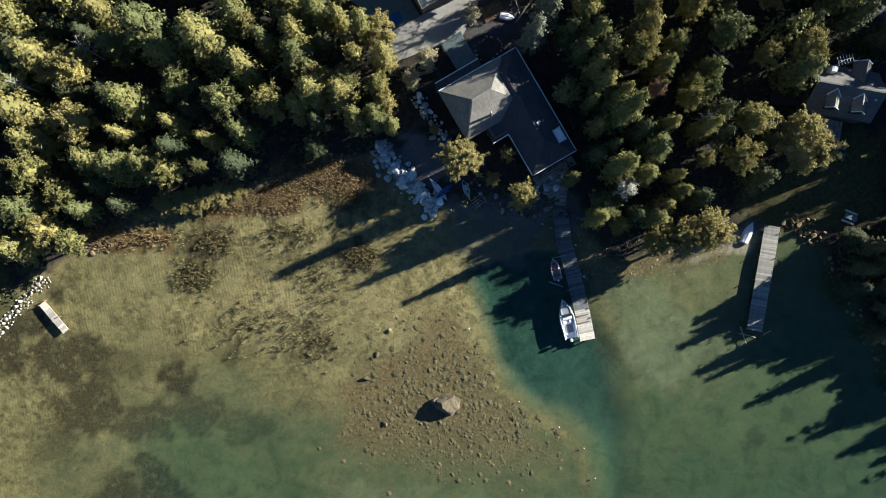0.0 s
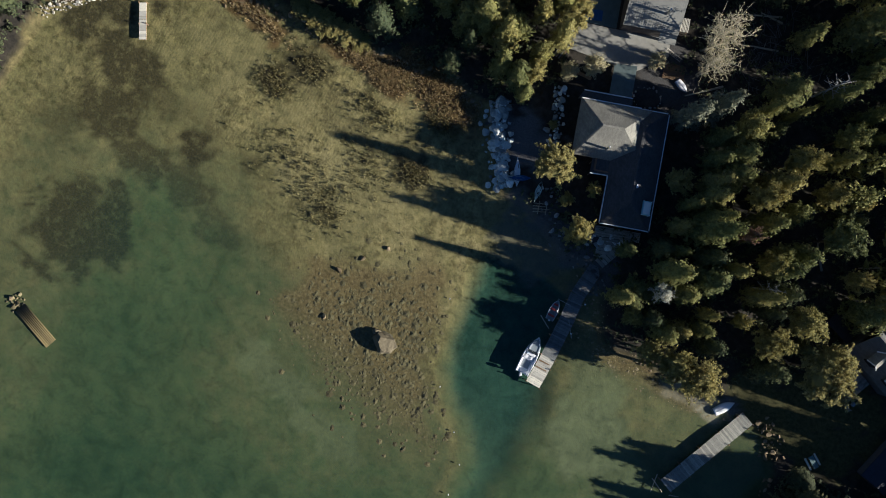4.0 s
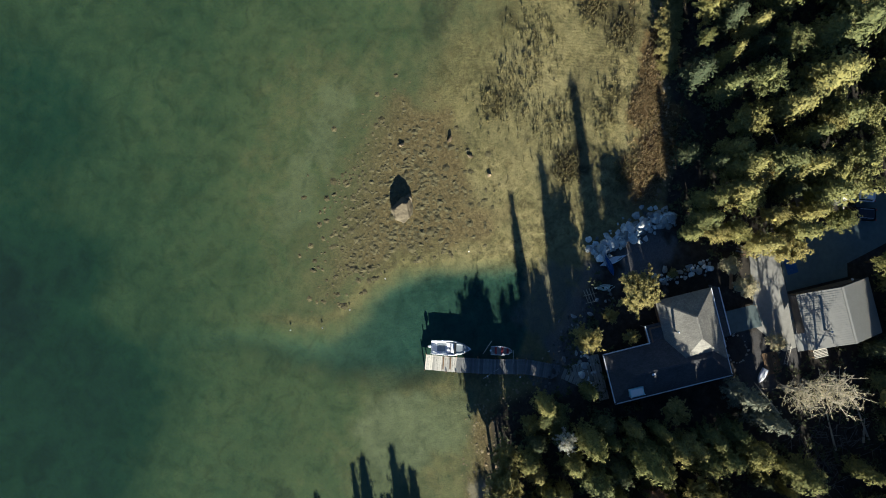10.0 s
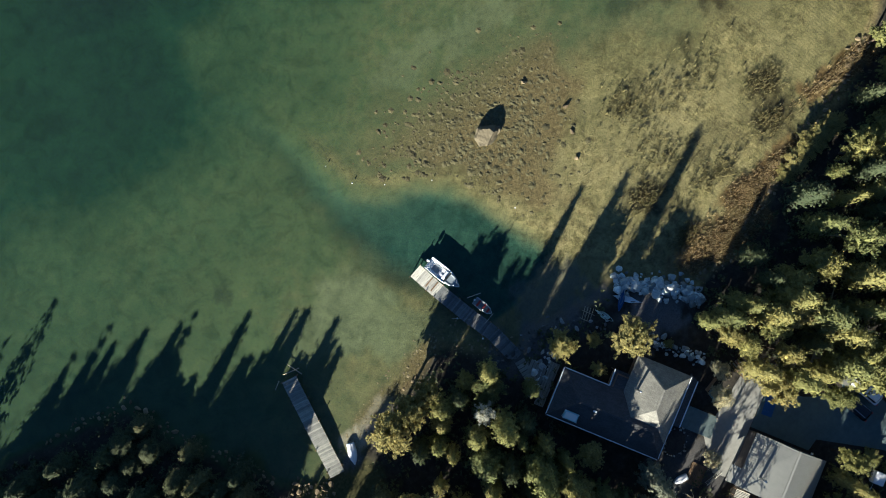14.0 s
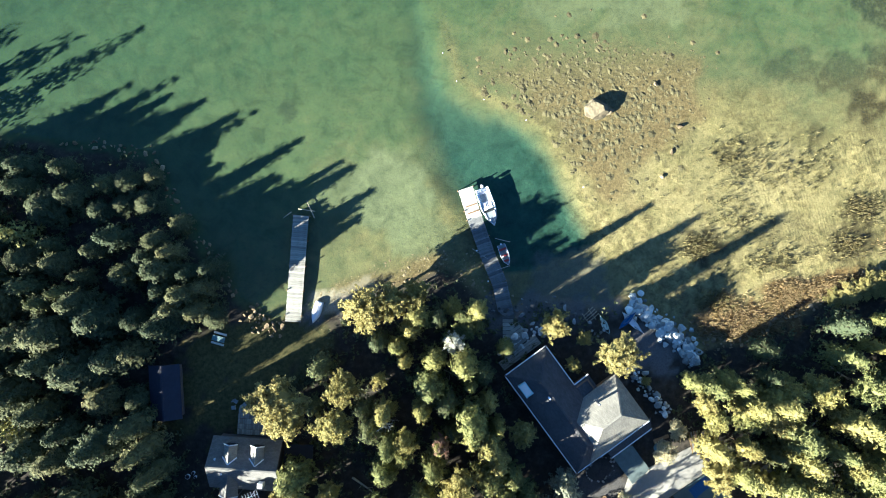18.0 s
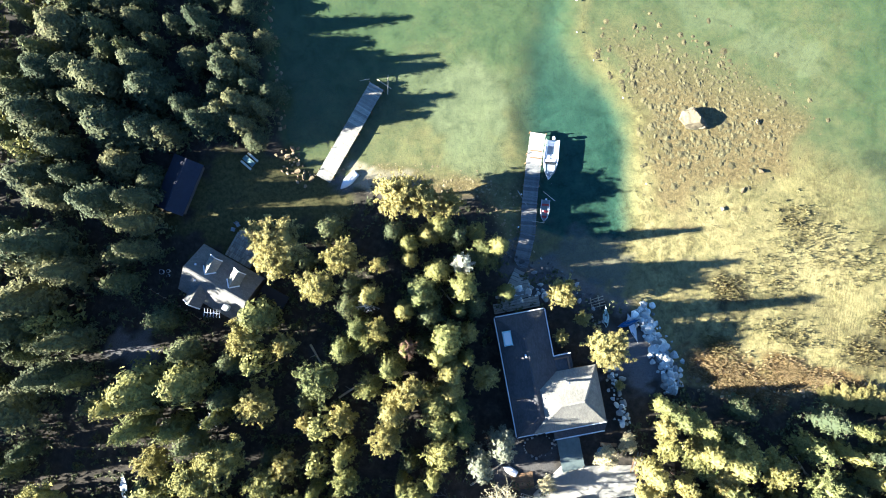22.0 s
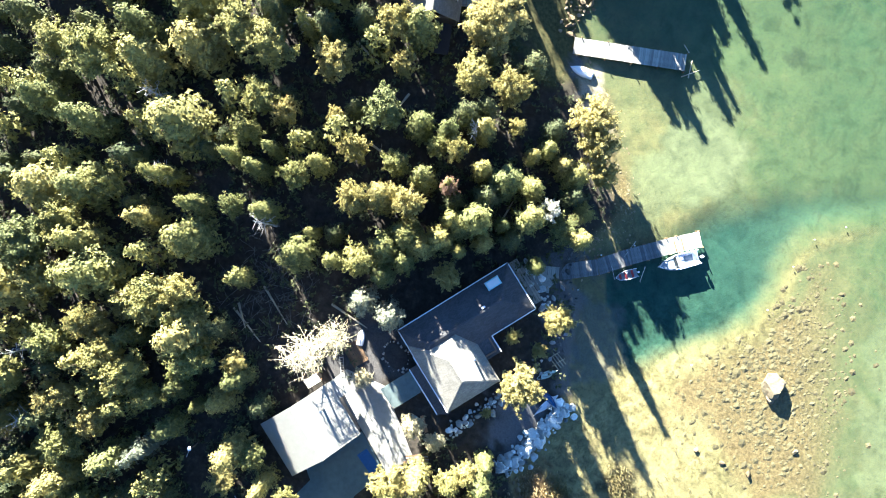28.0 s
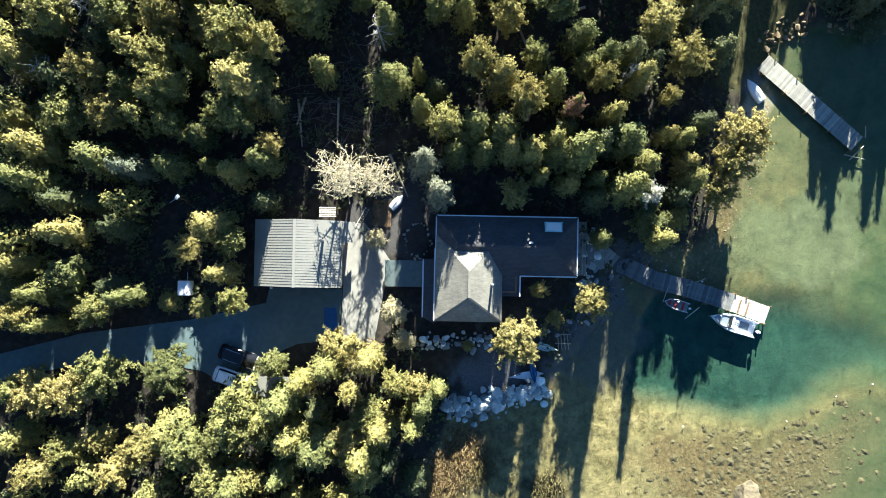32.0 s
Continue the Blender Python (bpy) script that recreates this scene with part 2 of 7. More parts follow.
    weed = n.ramp(fine, [(0.35, (0.022, 0.019, 0.009)), (0.7, (0.060, 0.048, 0.021))])
    # weed in deep water takes the same painted green tint
    weed = n.mix(n.span(layer("depth_tint"), 0.3, 0.5), weed, n.ramp(fine, [(0.35, (0.011, 0.020, 0.013)), (0.7, (0.032, 0.040, 0.024))]))
    ragged = n.add("ShaderNodeMath")
    ragged.operation = "MULTIPLY"
    n.link(layer("weed"), ragged.inputs[0])
    n.link(n.span(n.noise(0.75, 7, 0.7, p, 0.4), 0.36, 0.50, 0.42, 0.95), ragged.inputs[1])
    bed = n.mix(ragged.outputs[0], bed, weed)
    sedge = n.ramp(n.noise(1.6, 6, 0.7, p), [(0.3, (0.045, 0.028, 0.012)), (0.55, (0.15, 0.095, 0.038)), (0.75, (0.27, 0.19, 0.075))])
    litter = n.ramp(n.noise(1.1, 6, 0.7, p), [(0.3, (0.020, 0.019, 0.016)), (0.55, (0.042, 0.037, 0.029)), (0.75, (0.080, 0.068, 0.050))])
    grass = n.ramp(n.noise(2.0, 6, 0.65, p), [(0.3, (0.03, 0.035, 0.014)), (0.7, (0.10, 0.09, 0.035))])
    gravel = n.ramp(n.noise(6.0, 6, 0.7, p), [(0.3, (0.05, 0.05, 0.052)), (0.7, (0.15, 0.148, 0.145))])
    col = n.mix(layer("land"), bed, litter)
    col = n.mix(layer("sedge"), col, sedge)
    col = n.mix(layer("grass"), col, grass)
    col = n.mix(layer("gravel"), col, gravel)
    col = n.mix(layer("sandy"), col, n.ramp(fine, [(0.3, (0.20, 0.17, 0.12)), (0.7, (0.31, 0.27, 0.20))]))
    n.colour(col)
    relief = n.add("ShaderNodeMath")
    relief.operation = "MULTIPLY"
    n.link(n.noise(1.5, 9, 0.74, p, 0.3), relief.inputs[0])
    n.link(n.span(layer("depth_tint"), 0.55, 0.05, 0.15, 2.0), relief.inputs[1])
    inshore = n.add("ShaderNodeMath")
    inshore.operation = "MULTIPLY_ADD"
    n.link(swept.outputs[0], inshore.inputs[0])
    inshore.inputs[1].default_value = 1.0
    n.link(relief.outputs[0], inshore.inputs[2])
    n.bump(inshore.outputs[0], 0.42, 0.2)
    return n.mat


WATER, TERRAIN = lake_water(), terrain_material()
M_CONIFER = foliage("conifer_needles", [(0.0, (0.132, 0.146, 0.056)), (0.35, (0.180, 0.183, 0.062)), (0.7, (0.226, 0.213, 0.070)), (1.0, (0.268, 0.236, 0.080))])
M_SPRUCE = foliage("spruce_needles", [(0.0, (0.055, 0.072, 0.040)), (0.6, (0.082, 0.093, 0.046)), (1.0, (0.13, 0.128, 0.058))])
# understorey needles, darkened in colour to stand for shade between the crowns
M_SHADED_NEEDLES = foliage("shaded_needles", [(0.0, (0.062, 0.078, 0.040)), (1.0, (0.105, 0.115, 0.050))])
M_CREAM = foliage("withered_leaves", [(0.0, (0.36, 0.33, 0.20)), (1.0, (0.44, 0.40, 0.25))])
M_GREY = foliage("pale_needles", [(0.0, (0.13, 0.145, 0.10)), (1.0, (0.25, 0.245, 0.18))])
M_YELLOW = foliage("autumn_leaves", [(0.0, (0.268, 0.240, 0.082)), (1.0, (0.350, 0.305, 0.112))])
M_RUST = foliage("rust_leaves", [(0.0, (0.19, 0.12, 0.09)), (1.0, (0.26, 0.17, 0.13))])
M_BARK = plain("bark", (0.09, 0.065, 0.045), 0.95, vary=0.45, scale=5)
M_PALE_BARK = plain("pale_bark", (0.40, 0.355, 0.25), 0.9, vary=0.3, scale=6)
# one shingle in two tones: shade put into the first, sun into the second
M_SHADED_ROOF = shingles("shaded_shingles", (0.090, 0.090, 0.092))
M_SUNLIT_ROOF = shingles("sunlit_shingles", (0.27, 0.26, 0.22))
M_ROOF_2 = shingles("slate_shingles", (0.17, 0.168, 0.155))
M_DARK_ROOF = plain("dark_steel_roof", (0.025, 0.028, 0.045), 0.6, vary=0.2, scale=2)
M_METAL = plain("ribbed_steel_roof", (0.25, 0.248, 0.22), 0.5, 0.1, vary=0.1, scale=1.5)
M_TRIM = plain("white_trim", (0.72, 0.73, 0.74), 0.5, vary=0.08, scale=3)
M_WALL = plain("wood_siding", (0.20, 0.13, 0.08), 0.85, vary=0.25, scale=4)
M_WALL_2 = plain("dark_siding", (0.10, 0.09, 0.085), 0.85, vary=0.25, scale=4)
M_CONCRETE = plain("concrete", (0.27, 0.263, 0.23), 0.9, vary=0.15, scale=2.0)
M_ASPHALT = plain("old_asphalt", (0.10, 0.14, 0.145), 0.95, vary=0.2, scale=1.5)
M_DIM_TEAL = plain("dim_teal_panels", (0.10, 0.128, 0.122), 0.8, vary=0.25, scale=2)
M_TEAL = plain("weathered_teal", (0.15, 0.23, 0.235), 0.7, vary=0.2, scale=3)
M_PALE_TEAL = plain("pale_teal_glazing", (0.42, 0.60, 0.60), 0.35, vary=0.15, scale=3)
M_PLANK = weathered_wood("grey_planks", (0.20, 0.20, 0.175), (0.40, 0.39, 0.335))
M_OLD_PLANK = weathered_wood("old_grey_planks", (0.085, 0.09, 0.09), (0.23, 0.235, 0.23))
M_PALE_PLANK = weathered_wood("pale_planks", (0.46, 0.44, 0.37), (0.68, 0.65, 0.55))
M_TIMBER = weathered_wood("brown_timber", (0.14, 0.09, 0.05), (0.30, 0.20, 0.11))
M_DROWNED = weathered_wood("drowned_timber", (0.11, 0.082, 0.040), (0.18, 0.135, 0.066))
M_ROCK = rock("granite", [(0.0, (0.20, 0.215, 0.205)), (0.4, (0.44, 0.46, 0.435)), (0.8, (0.66, 0.68, 0.64)), (1.0, (0.84, 0.85, 0.80))])
# granite again, with the beach's shade put into its colour
M_SHADED_ROCK = rock("shaded_stone", [(0.0, (0.06, 0.06, 0.058)), (0.7, (0.15, 0.15, 0.145)), (1.0, (0.42, 0.42, 0.40))])
M_BANK_ROCK = rock("bank_stone", [(0.0, (0.24, 0.21, 0.16)), (0.6, (0.42, 0.39, 0.32)), (1.0, (0.58, 0.55, 0.47))])
M_BROWN_ROCK = rock("brown_stone", [(0.0, (0.12, 0.09, 0.05)), (1.0, (0.27, 0.21, 0.12))])
M_SHOAL_ROCK = rock("drowned_stone", [(0.0, (0.11, 0.091, 0.045)), (1.0, (0.16, 0.132, 0.066))])
M_TAN_ROCK = rock("tan_boulder", [(0.0, (0.175, 0.148, 0.092)), (1.0, (0.20, 0.168, 0.105))])
M_WHITE = plain("white_gelcoat", (0.8, 0.8, 0.8), 0.25, vary=0.05, scale=2, spec=0.5)
M_GREY_PAINT = plain("grey_vinyl", (0.22, 0.25, 0.27), 0.5, vary=0.15, scale=4)
M_BLUE = plain("blue_plastic", (0.03, 0.09, 0.24), 0.4, vary=0.15, scale=3)
M_GREEN = plain("mint_plastic", (0.66, 0.76, 0.68), 0.4, vary=0.15, scale=3)
M_RED = plain("red_paint", (0.32, 0.05, 0.045), 0.5, vary=0.2, scale=5)
M_BLACK = plain("black_rubber", (0.02, 0.02, 0.022), 0.6, vary=0.2, scale=5)
M_CAR_DARK = plain("dark_car_paint", (0.02, 0.022, 0.028), 0.2, 0.2, vary=0.05, spec=0.5)
M_CAR_WHITE = plain("white_car_paint", (0.8, 0.81, 0.82), 0.2, vary=0.03, spec=0.5)
M_GLASS = plain("dark_glass", (0.015, 0.018, 0.022), 0.08, vary=0.1, spec=0.6)
M_STEEL = plain("steel", (0.5, 0.5, 0.5), 0.35, 0.9, vary=0.1)
M_LAMP = plain("lamp_lens", (0.75, 0.72, 0.66), 0.15, vary=0.05, spec=0.6)


# ------------------------------------------------------------------ mesh helpers
def mesh_of(name, verts, faces, mat=None, smooth=False):
    me = bpy.data.meshes.new(name)
    me.from_pydata([tuple(v) for v in verts], [], faces)
    if mat:
        me.materials.append(mat)
    if smooth:
        me.polygons.foreach_set("use_smooth", [True] * len(me.polygons))
    me.update()
    return me


def bm_mesh(name, bm, mat=None, smooth=False):
    bmesh.ops.recalc_face_normals(bm, faces=bm.faces)
    me = bpy.data.meshes.new(name)
    bm.to_mesh(me)
    bm.free()
    if mat:
        me.materials.append(mat)
    if smooth:
        me.polygons.foreach_set("use_smooth", [True] * len(me.polygons))
    return me


def box(name, sx, sy, sz, mat, bevel=0.02, taper=1.0):
    """A bevelled block that stands on z = 0, its top narrowed by taper."""
    bm = bmesh.new()
    bmesh.ops.create_cube(bm, size=1)
    for v in bm.verts:
        k = taper if v.co.z > 0 else 1.0
        v.co = Vector((v.co.x * sx * k, v.co.y * sy * k, (v.co.z + 0.5) * sz))
    if bevel:
        bmesh.ops.bevel(bm, geom=list(bm.edges), offset=bevel, segments=2, affect="EDGES")
    return bm_mesh(name, bm, mat)


def rod(name, r0, r1, length, mat, sides=10):
    """A tapered round bar up from z = 0."""
    bm = bmesh.new()
    bmesh.ops.create_cone(bm, cap_ends=True, segments=sides, radius1=r0, radius2=r1, depth=length)
    bmesh.ops.translate(bm, verts=bm.verts, vec=(0, 0, length / 2))
    return bm_mesh(name, bm, mat, True)


def slab(name, outline, z0, z1, mat):
    """A plate with that outline (counter-clockwise) from z0 to z1."""
    k = len(outline)
    verts = [(x, y, z0) for x, y in outline] + [(x, y, z1) for x, y in outline]
    faces = [list(range(k))[::-1], list(range(k, 2 * k))] + [[i, (i + 1) % k, k + (i + 1) % k, k + i] for i in range(k)]
    bm = bmesh.new()
    vs = [bm.verts.new(v) for v in verts]
    for f in faces:
        bm.faces.new([vs[i] for i in f])
    bmesh.ops.triangulate(bm, faces=[f for f in bm.faces if len(f.verts) > 4])
    return bm_mesh(name, bm, mat)


def part(name, mesh, parent, m=None, label=""):
    ob = new(name, mesh)
    ob.parent = parent
    if m is not None:
        ob.matrix_basis = m
    return tagged(ob, label)


def thing(name, m, label, category, group="", kind=""):
    ob = new(name)
    ob.empty_display_size = 0.3
    ob.matrix_basis = m
    return tagged(ob, label, category, group, kind)


def bar(name, a, b, width, height, mat, parent):
    """A square bar from a to b."""
    a, b = Vector(a), Vector(b)
    d = b - a
    me = box(name, d.length, width, height, mat, min(width, height) * 0.15)
    q = d.to_track_quat("X", "Z").to_matrix().to_4x4()
    return part(name, me, parent, Matrix.Translation((a + b) / 2) @ q)


def pole(name, a, b, r0, r1, mat, parent, sides=8):
    a, b = Vector(a), Vector(b)
    d = b - a
    return part(name, rod(name, r0, r1, d.length, mat, sides), parent, Matrix.Translation(a) @ d.to_track_quat("Z", "Y").to_matrix().to_4x4())


# ------------------------------------------------------------------ the lie of the land
SHORE = [(-75, -90), (-62, -60), (-60, -45), (-64, -30), (-66, -17), (-62, -11), (-57, -4.3), (-50, -0.3), (-43, 3.5), (-34, 6), (-26, 8.2),
         (-14.5, 12.3), (-9.5, 12.5), (-5.5, 8.5), (-1, 4.4), (3, 5.2), (8, 4.2), (12.5, 2.6), (16, 4.2), (20, 0.2), (24, -2.6), (31.5, -1.0),
         (39, 0.2), (43, 2.6), (49, 2.2), (53.5, -1.5), (56.2, -6.5), (60, -13.6), (63.5, -23), (76, -26), (89, -30), (120, -45), (700, -60)]
LAND = SHORE + [(700, 700), (-700, 700), (-700, -90)]
HOUSE_AT, HOUSE_TURN = Vector((9.97, 26.83, 0)), -60.23
HA = Vector((math.cos(radians(HOUSE_TURN)), math.sin(radians(HOUSE_TURN)), 0))   # along the house, towards the lake
HB = Vector((HA.y, -HA.x, 0))                                                    # across the house, towards the beach


def yard(a, b, z=0.0):
    """A place in the yard's own axes: a along the house, b across it."""
    return HOUSE_AT + HA * a + HB * b + Vector((0, 0, z))


def smooth(v):
    v = np.clip(v, 0, 1)
    return v * v * (3 - 2 * v)


def wobble(x, y, size, seed=0):
    """Smooth noise from -1 to 1 over the plan."""
    x, y = np.asarray(x, float) / size + seed * 17.3, np.asarray(y, float) / size - seed * 9.1
    i, j = np.floor(x), np.floor(y)
    u, v = smooth(x - i), smooth(y - j)

    def h(p, q):
        s = np.sin(p * 127.1 + q * 311.7 + seed * 74.7) * 43758.5453
        return s - np.floor(s)

    return (h(i, j) * (1 - u) * (1 - v) + h(i + 1, j) * u * (1 - v) + h(i, j + 1) * (1 - u) * v + h(i + 1, j + 1) * u * v) * 2 - 1


def line_distance(x, y, line, closed=False):
    best = np.full(np.shape(x), 1e9)
    along = np.zeros(np.shape(x))
    n = len(line)
    for k in range(n if closed else n - 1):
        (x0, y0), (x1, y1) = line[k][:2], line[(k + 1) % n][:2]
        dx, dy = x1 - x0, y1 - y0
        t = np.clip(((x - x0) * dx + (y - y0) * dy) / (dx * dx + dy * dy), 0, 1)
        d = np.hypot(x - x0 - t * dx, y - y0 - t * dy)
        along = np.where(d < best, k + t, along)
        best = np.minimum(best, d)
    return best, along


def inside(x, y, poly):
    r = np.zeros(np.shape(x), bool)
    for k in range(len(poly)):
        (x0, y0), (x1, y1) = poly[k - 1][:2], poly[k][:2]
        cross = (y0 > y) != (y1 > y)
        r ^= cross & (x < (x1 - x0) * (y - y0) / ((y1 - y0) if y1 != y0 else 1e-9) + x0)
    return r


# how far the water's depth tints the bed: x, y, 0 for clean sand to 1 for the dark deep
FLAT_SOUNDINGS = [(-24, -9.5, 0.05), (-18, -14, 0.12), (-8, -9.6, 0.06), (-36, -9.4, 0.12), (-46.5, -6, 0.2), (-14.7, -2.4, 0.08), (-5, 1, 0.1), (-27, 3, 0.1),
                  (-42, -16.5, 0.3), (-30.6, -19.8, 0.36), (-22.7, -19, 0.28), (-14.7, -17, 0.2), (-34.6, -28.4, 0.52), (-26, -26.9, 0.5), (-18, -28.5, 0.47), (-14, -31, 0.43),
                  (-24, -34, 0.55), (-59, -20, 0.2), (-58, -14, 0.15), (-61, -32, 0.25), (-54, -32, 0.35), (-48, -54, 0.38), (-51, -46, 0.36), (-44, -58, 0.46),
                  (0, -20, 0.24), (-8, -24, 0.32), (8, -27, 0.38), (-4, -31, 0.43), (12, -31, 0.46)]
LAKE_SOUNDINGS = [(-7, -34, 0.43), (-5, -38, 0.47), (0, -37.5, 0.47), (6, -36.3, 0.47), (-27, -45.5, 0.6), (-5, -54, 0.62), (3.6, -75, 0.84), (7, -55, 0.64), (15, -45, 0.6), (-17, -62, 0.67),
                  (29.5, -73, 1.0), (33, -59, 0.92), (22, -65, 0.92), (11, -64, 0.72), (36, -57, 0.92), (47, -57, 0.9), (36.5, -33.6, 0.6), (24, -56, 0.68), (50, -37, 0.62), (40, -25, 0.54),
                  (48, -22.7, 0.56), (30, -25, 0.54), (30, -15, 0.42), (28.5, -10.8, 0.40), (36, -16.7, 0.46), (33, -8, 0.37), (24, -5, 0.3), (62, -40, 0.66), (70, -60, 0.85)]
CHANNEL_WEST = [(1.2, -4.0), (3.6, -9.7), (5.5, -15.2), (8.3, -20.8), (12.5, -23.8), (17, -25.8), (19.5, -28.8), (20.6, -33.5), (21.6, -38.7), (23.1, -43.9), (26, -52)]
CHANNEL_EAST = [(20, -1), (22, -6.5), (24.6, -12), (27.2, -21.5), (28.1, -27.1), (27.8, -37), (28.5, -45), (33, -52)]
CHANNEL_AREA = CHANNEL_WEST + CHANNEL_EAST[::-1] + [(12.5, -0.5), (6, -2.5)]
SHOAL = [(-3.6, -8), (2.2, -9.7), (4.6, -16), (7.6, -21.6), (12, -25), (16.5, -28), (19.2, -32.7), (13, -34), (4, -33), (-5, -32), (-11, -30), (-15, -27), (-15, -20), (-11, -16), (-5, -12.8)]
PADS = [(7.0, 22.0, 13, 2.2), (-4.0, 34.0, 13, 2.6), (-20, 44, 12, 2.6), (55, 20, 9, 2.2), (63, 10, 6, 2.0)]
LANE = [yard(-11, 12), yard(-20, 13), yard(-31, 15.2), yard(-40, 16.2), yard(-51, 18.8), yard(-75, 30)]


def height(x, y):
    """Ground and lake bed; the lake's level is z = 0."""
    x, y = np.asarray(x, float), np.asarray(y, float)
    d, _ = line_distance(x, y, SHORE)
    land = inside(x, y, LAND)
    wob = wobble(x, y, 3.1, 1) * 0.6 + wobble(x, y, 1.3, 2) * 0.4
    d = d + np.where(land, 1, -1) * wob * 0.4
    up = 0.12 + 2.3 * (1 - np.exp(-np.maximum(d, 0) / 9.0)) + 0.012 * np.minimum(d, 60) + wobble(x, y, 6, 3) * 0.18 * smooth(d / 10)
    for px, py, r, z in PADS:
        k = smooth(1.6 - np.hypot(x - px, y - py) / r)
        up = up * (1 - k) + z * k
    dl, _ = line_distance(x, y, LANE)
    k = smooth(2.2 - dl / 5.0)
    up = up * (1 - k) + 2.6 * k
    near = smooth(d / 5)
    deep = (0.10 + 0.62 * depth_tint_at(x, y) + 0.5 * channel_at(x, y)) * (0.12 + 0.88 * near)
    deep = deep + (wobble(x, y, 4, 5) * 0.03 + wobble(x, y, 1.5, 6) * 0.015) * near
    return np.where(land, up, -deep)


def depth_tint_at(x, y):
    """Depth tint between the soundings."""
    top = low = 0.0
    for px, py, v in FLAT_SOUNDINGS + LAKE_SOUNDINGS:
        w = 1 / ((x - px) ** 2 + (y - py) ** 2 + 9.0) ** 1.8
        top, low = top + w * v, low + w
    return top / low


def channel_at(x, y):
    """The dredged channel: a steep western side, a gentle eastern one, shoaling out into the lake."""
    dw, de = line_distance(x, y, CHANNEL_WEST)[0], line_distance(x, y, CHANNEL_EAST)[0]
    k = smooth((dw + wobble(x, y, 2.0, 9) * 0.5 - 0.2) / 3.6) * smooth((de + wobble(x, y, 3.0, 8) * 0.7) / 5.0) * inside(x, y, CHANNEL_AREA)
    return k * (1 - 0.5 * smooth((-16 - y) / 20)) * smooth((y + 52) / 7)


def ground_at(x, y):
    return float(height(np.array([x]), np.array([y]))[0])


def blotch(x, y, cx, cy, rx, ry, seed=7, ragged=0.55):
    r = np.hypot((x - cx) / rx, (y - cy) / ry) + ragged * wobble(x, y, 1.8, seed) + 0.5 * ragged * wobble(x, y, 0.7, seed + 1)
    return smooth((1.15 - r) / 0.35)


def build_terrain():
    def axis(lo, hi, step):
        mid = np.arange(lo, hi + 1e-6, step)
        out = [2, 5, 10, 20, 40, 80, 160, 320, 600]
        return np.concatenate([[lo - o for o in out[::-1]], mid, [hi + o for o in out]])

    xs, ys = axis(-76, 96, 0.65), axis(-86, 92, 0.65)
    X, Y = np.meshgrid(xs, ys)
    x, y = X.ravel(), Y.ravel()
    z = height(x, y)
    nx, ny = len(xs), len(ys)
    i = np.arange(nx * ny).reshape(ny, nx)
    quads = np.stack([i[:-1, :-1], i[:-1, 1:], i[1:, 1:], i[1:, :-1]], -1).reshape(-1, 4)
    me = bpy.data.meshes.new("ground")
    me.vertices.add(nx * ny)
    me.vertices.foreach_set("co", np.stack([x, y, z], -1).ravel())
    me.loops.add(quads.size)
    me.loops.foreach_set("vertex_index", quads.ravel())
    me.polygons.add(len(quads))
    me.polygons.foreach_set("loop_start", np.arange(len(quads)) * 4)
    me.polygons.foreach_set("use_smooth", [True] * len(quads))
    me.update(calc_edges=True)
    d, _ = line_distance(x, y, SHORE)
    land = inside(x, y, LAND)
    sd = np.where(land, d, -d) + wobble(x, y, 2.2, 4) * 0.9
    weed = np.zeros(len(x))
    beds = [(-52, -15.7, 5.5, 3.6, 0.95), (-37.8, -18.2, 2.3, 2.7, 1.0), (-50.5, -22, 5, 3.6, 0.9), (-35.4, -3.9, 3.2, 2.6, 0.85), (-32.6, 0.9, 3.4, 2.4, 0.85), (-11.6, -1.2, 3.2, 2.6, 0.9),
            (-34.4, -23.4, 3.4, 3.0, 0.65), (-43, -37, 6.6, 7.6, 0.9), (-17.9, -12.7, 2.6, 2.2, 0.45), (-28.3, -25.3, 4, 2.2, 0.55), (-29.8, -15, 1.3, 1.4, 0.6), (-42, -24, 5, 2.6, 0.8),
            (-45, -16, 2.6, 2.2, 0.6), (-58.2, -10.6, 3.2, 2.2, 1.0), (-61.8, -14.6, 3.2, 2.6, 1.0), (-54.7, -6.4, 1.5, 1.7, 1.0), (-54, -27, 3.5, 3, 0.5), (-22, -2, 5, 1.8, 0.35), (-23, 2.5, 2.6, 1.4, 0.5), (44, -27, 1.2, 1.6, 0.6)]
    for k, (cx, cy, rx, ry, much) in enumerate(beds):
        weed = np.maximum(weed, blotch(x, y, cx, cy, rx, ry, 10 + k, 0.45) * much)
    weed = np.maximum(weed, smooth((wobble(x, y, 7, 30) + wobble(x, y, 2.6, 31) * 0.6 - 0.5) / 0.7) * 0.4 * (sd < -1) * (x < 12) * (y > -36))
    ds, _ = line_distance(x, y, SHOAL, True)
    stones = smooth((np.where(inside(x, y, SHOAL), ds, -ds) + wobble(x, y, 2.4, 40) * 1.6 + 1.0) / 3.0) * (0.12 + 0.6 * smooth((y + 33) / 9))
    channel = channel_at(x, y)
    dw, at = line_distance(x, y, CHANNEL_WEST)
    rim = np.exp(-((np.where(inside(x, y, CHANNEL_AREA), -dw, dw) - 0.5) / 0.9) ** 2) * smooth((9.6 - at) / 3)
    depth_tint = np.clip(depth_tint_at(x, y) - 0.14 * rim, 0, 1)
    stones = stones * (1 - 0.7 * rim)
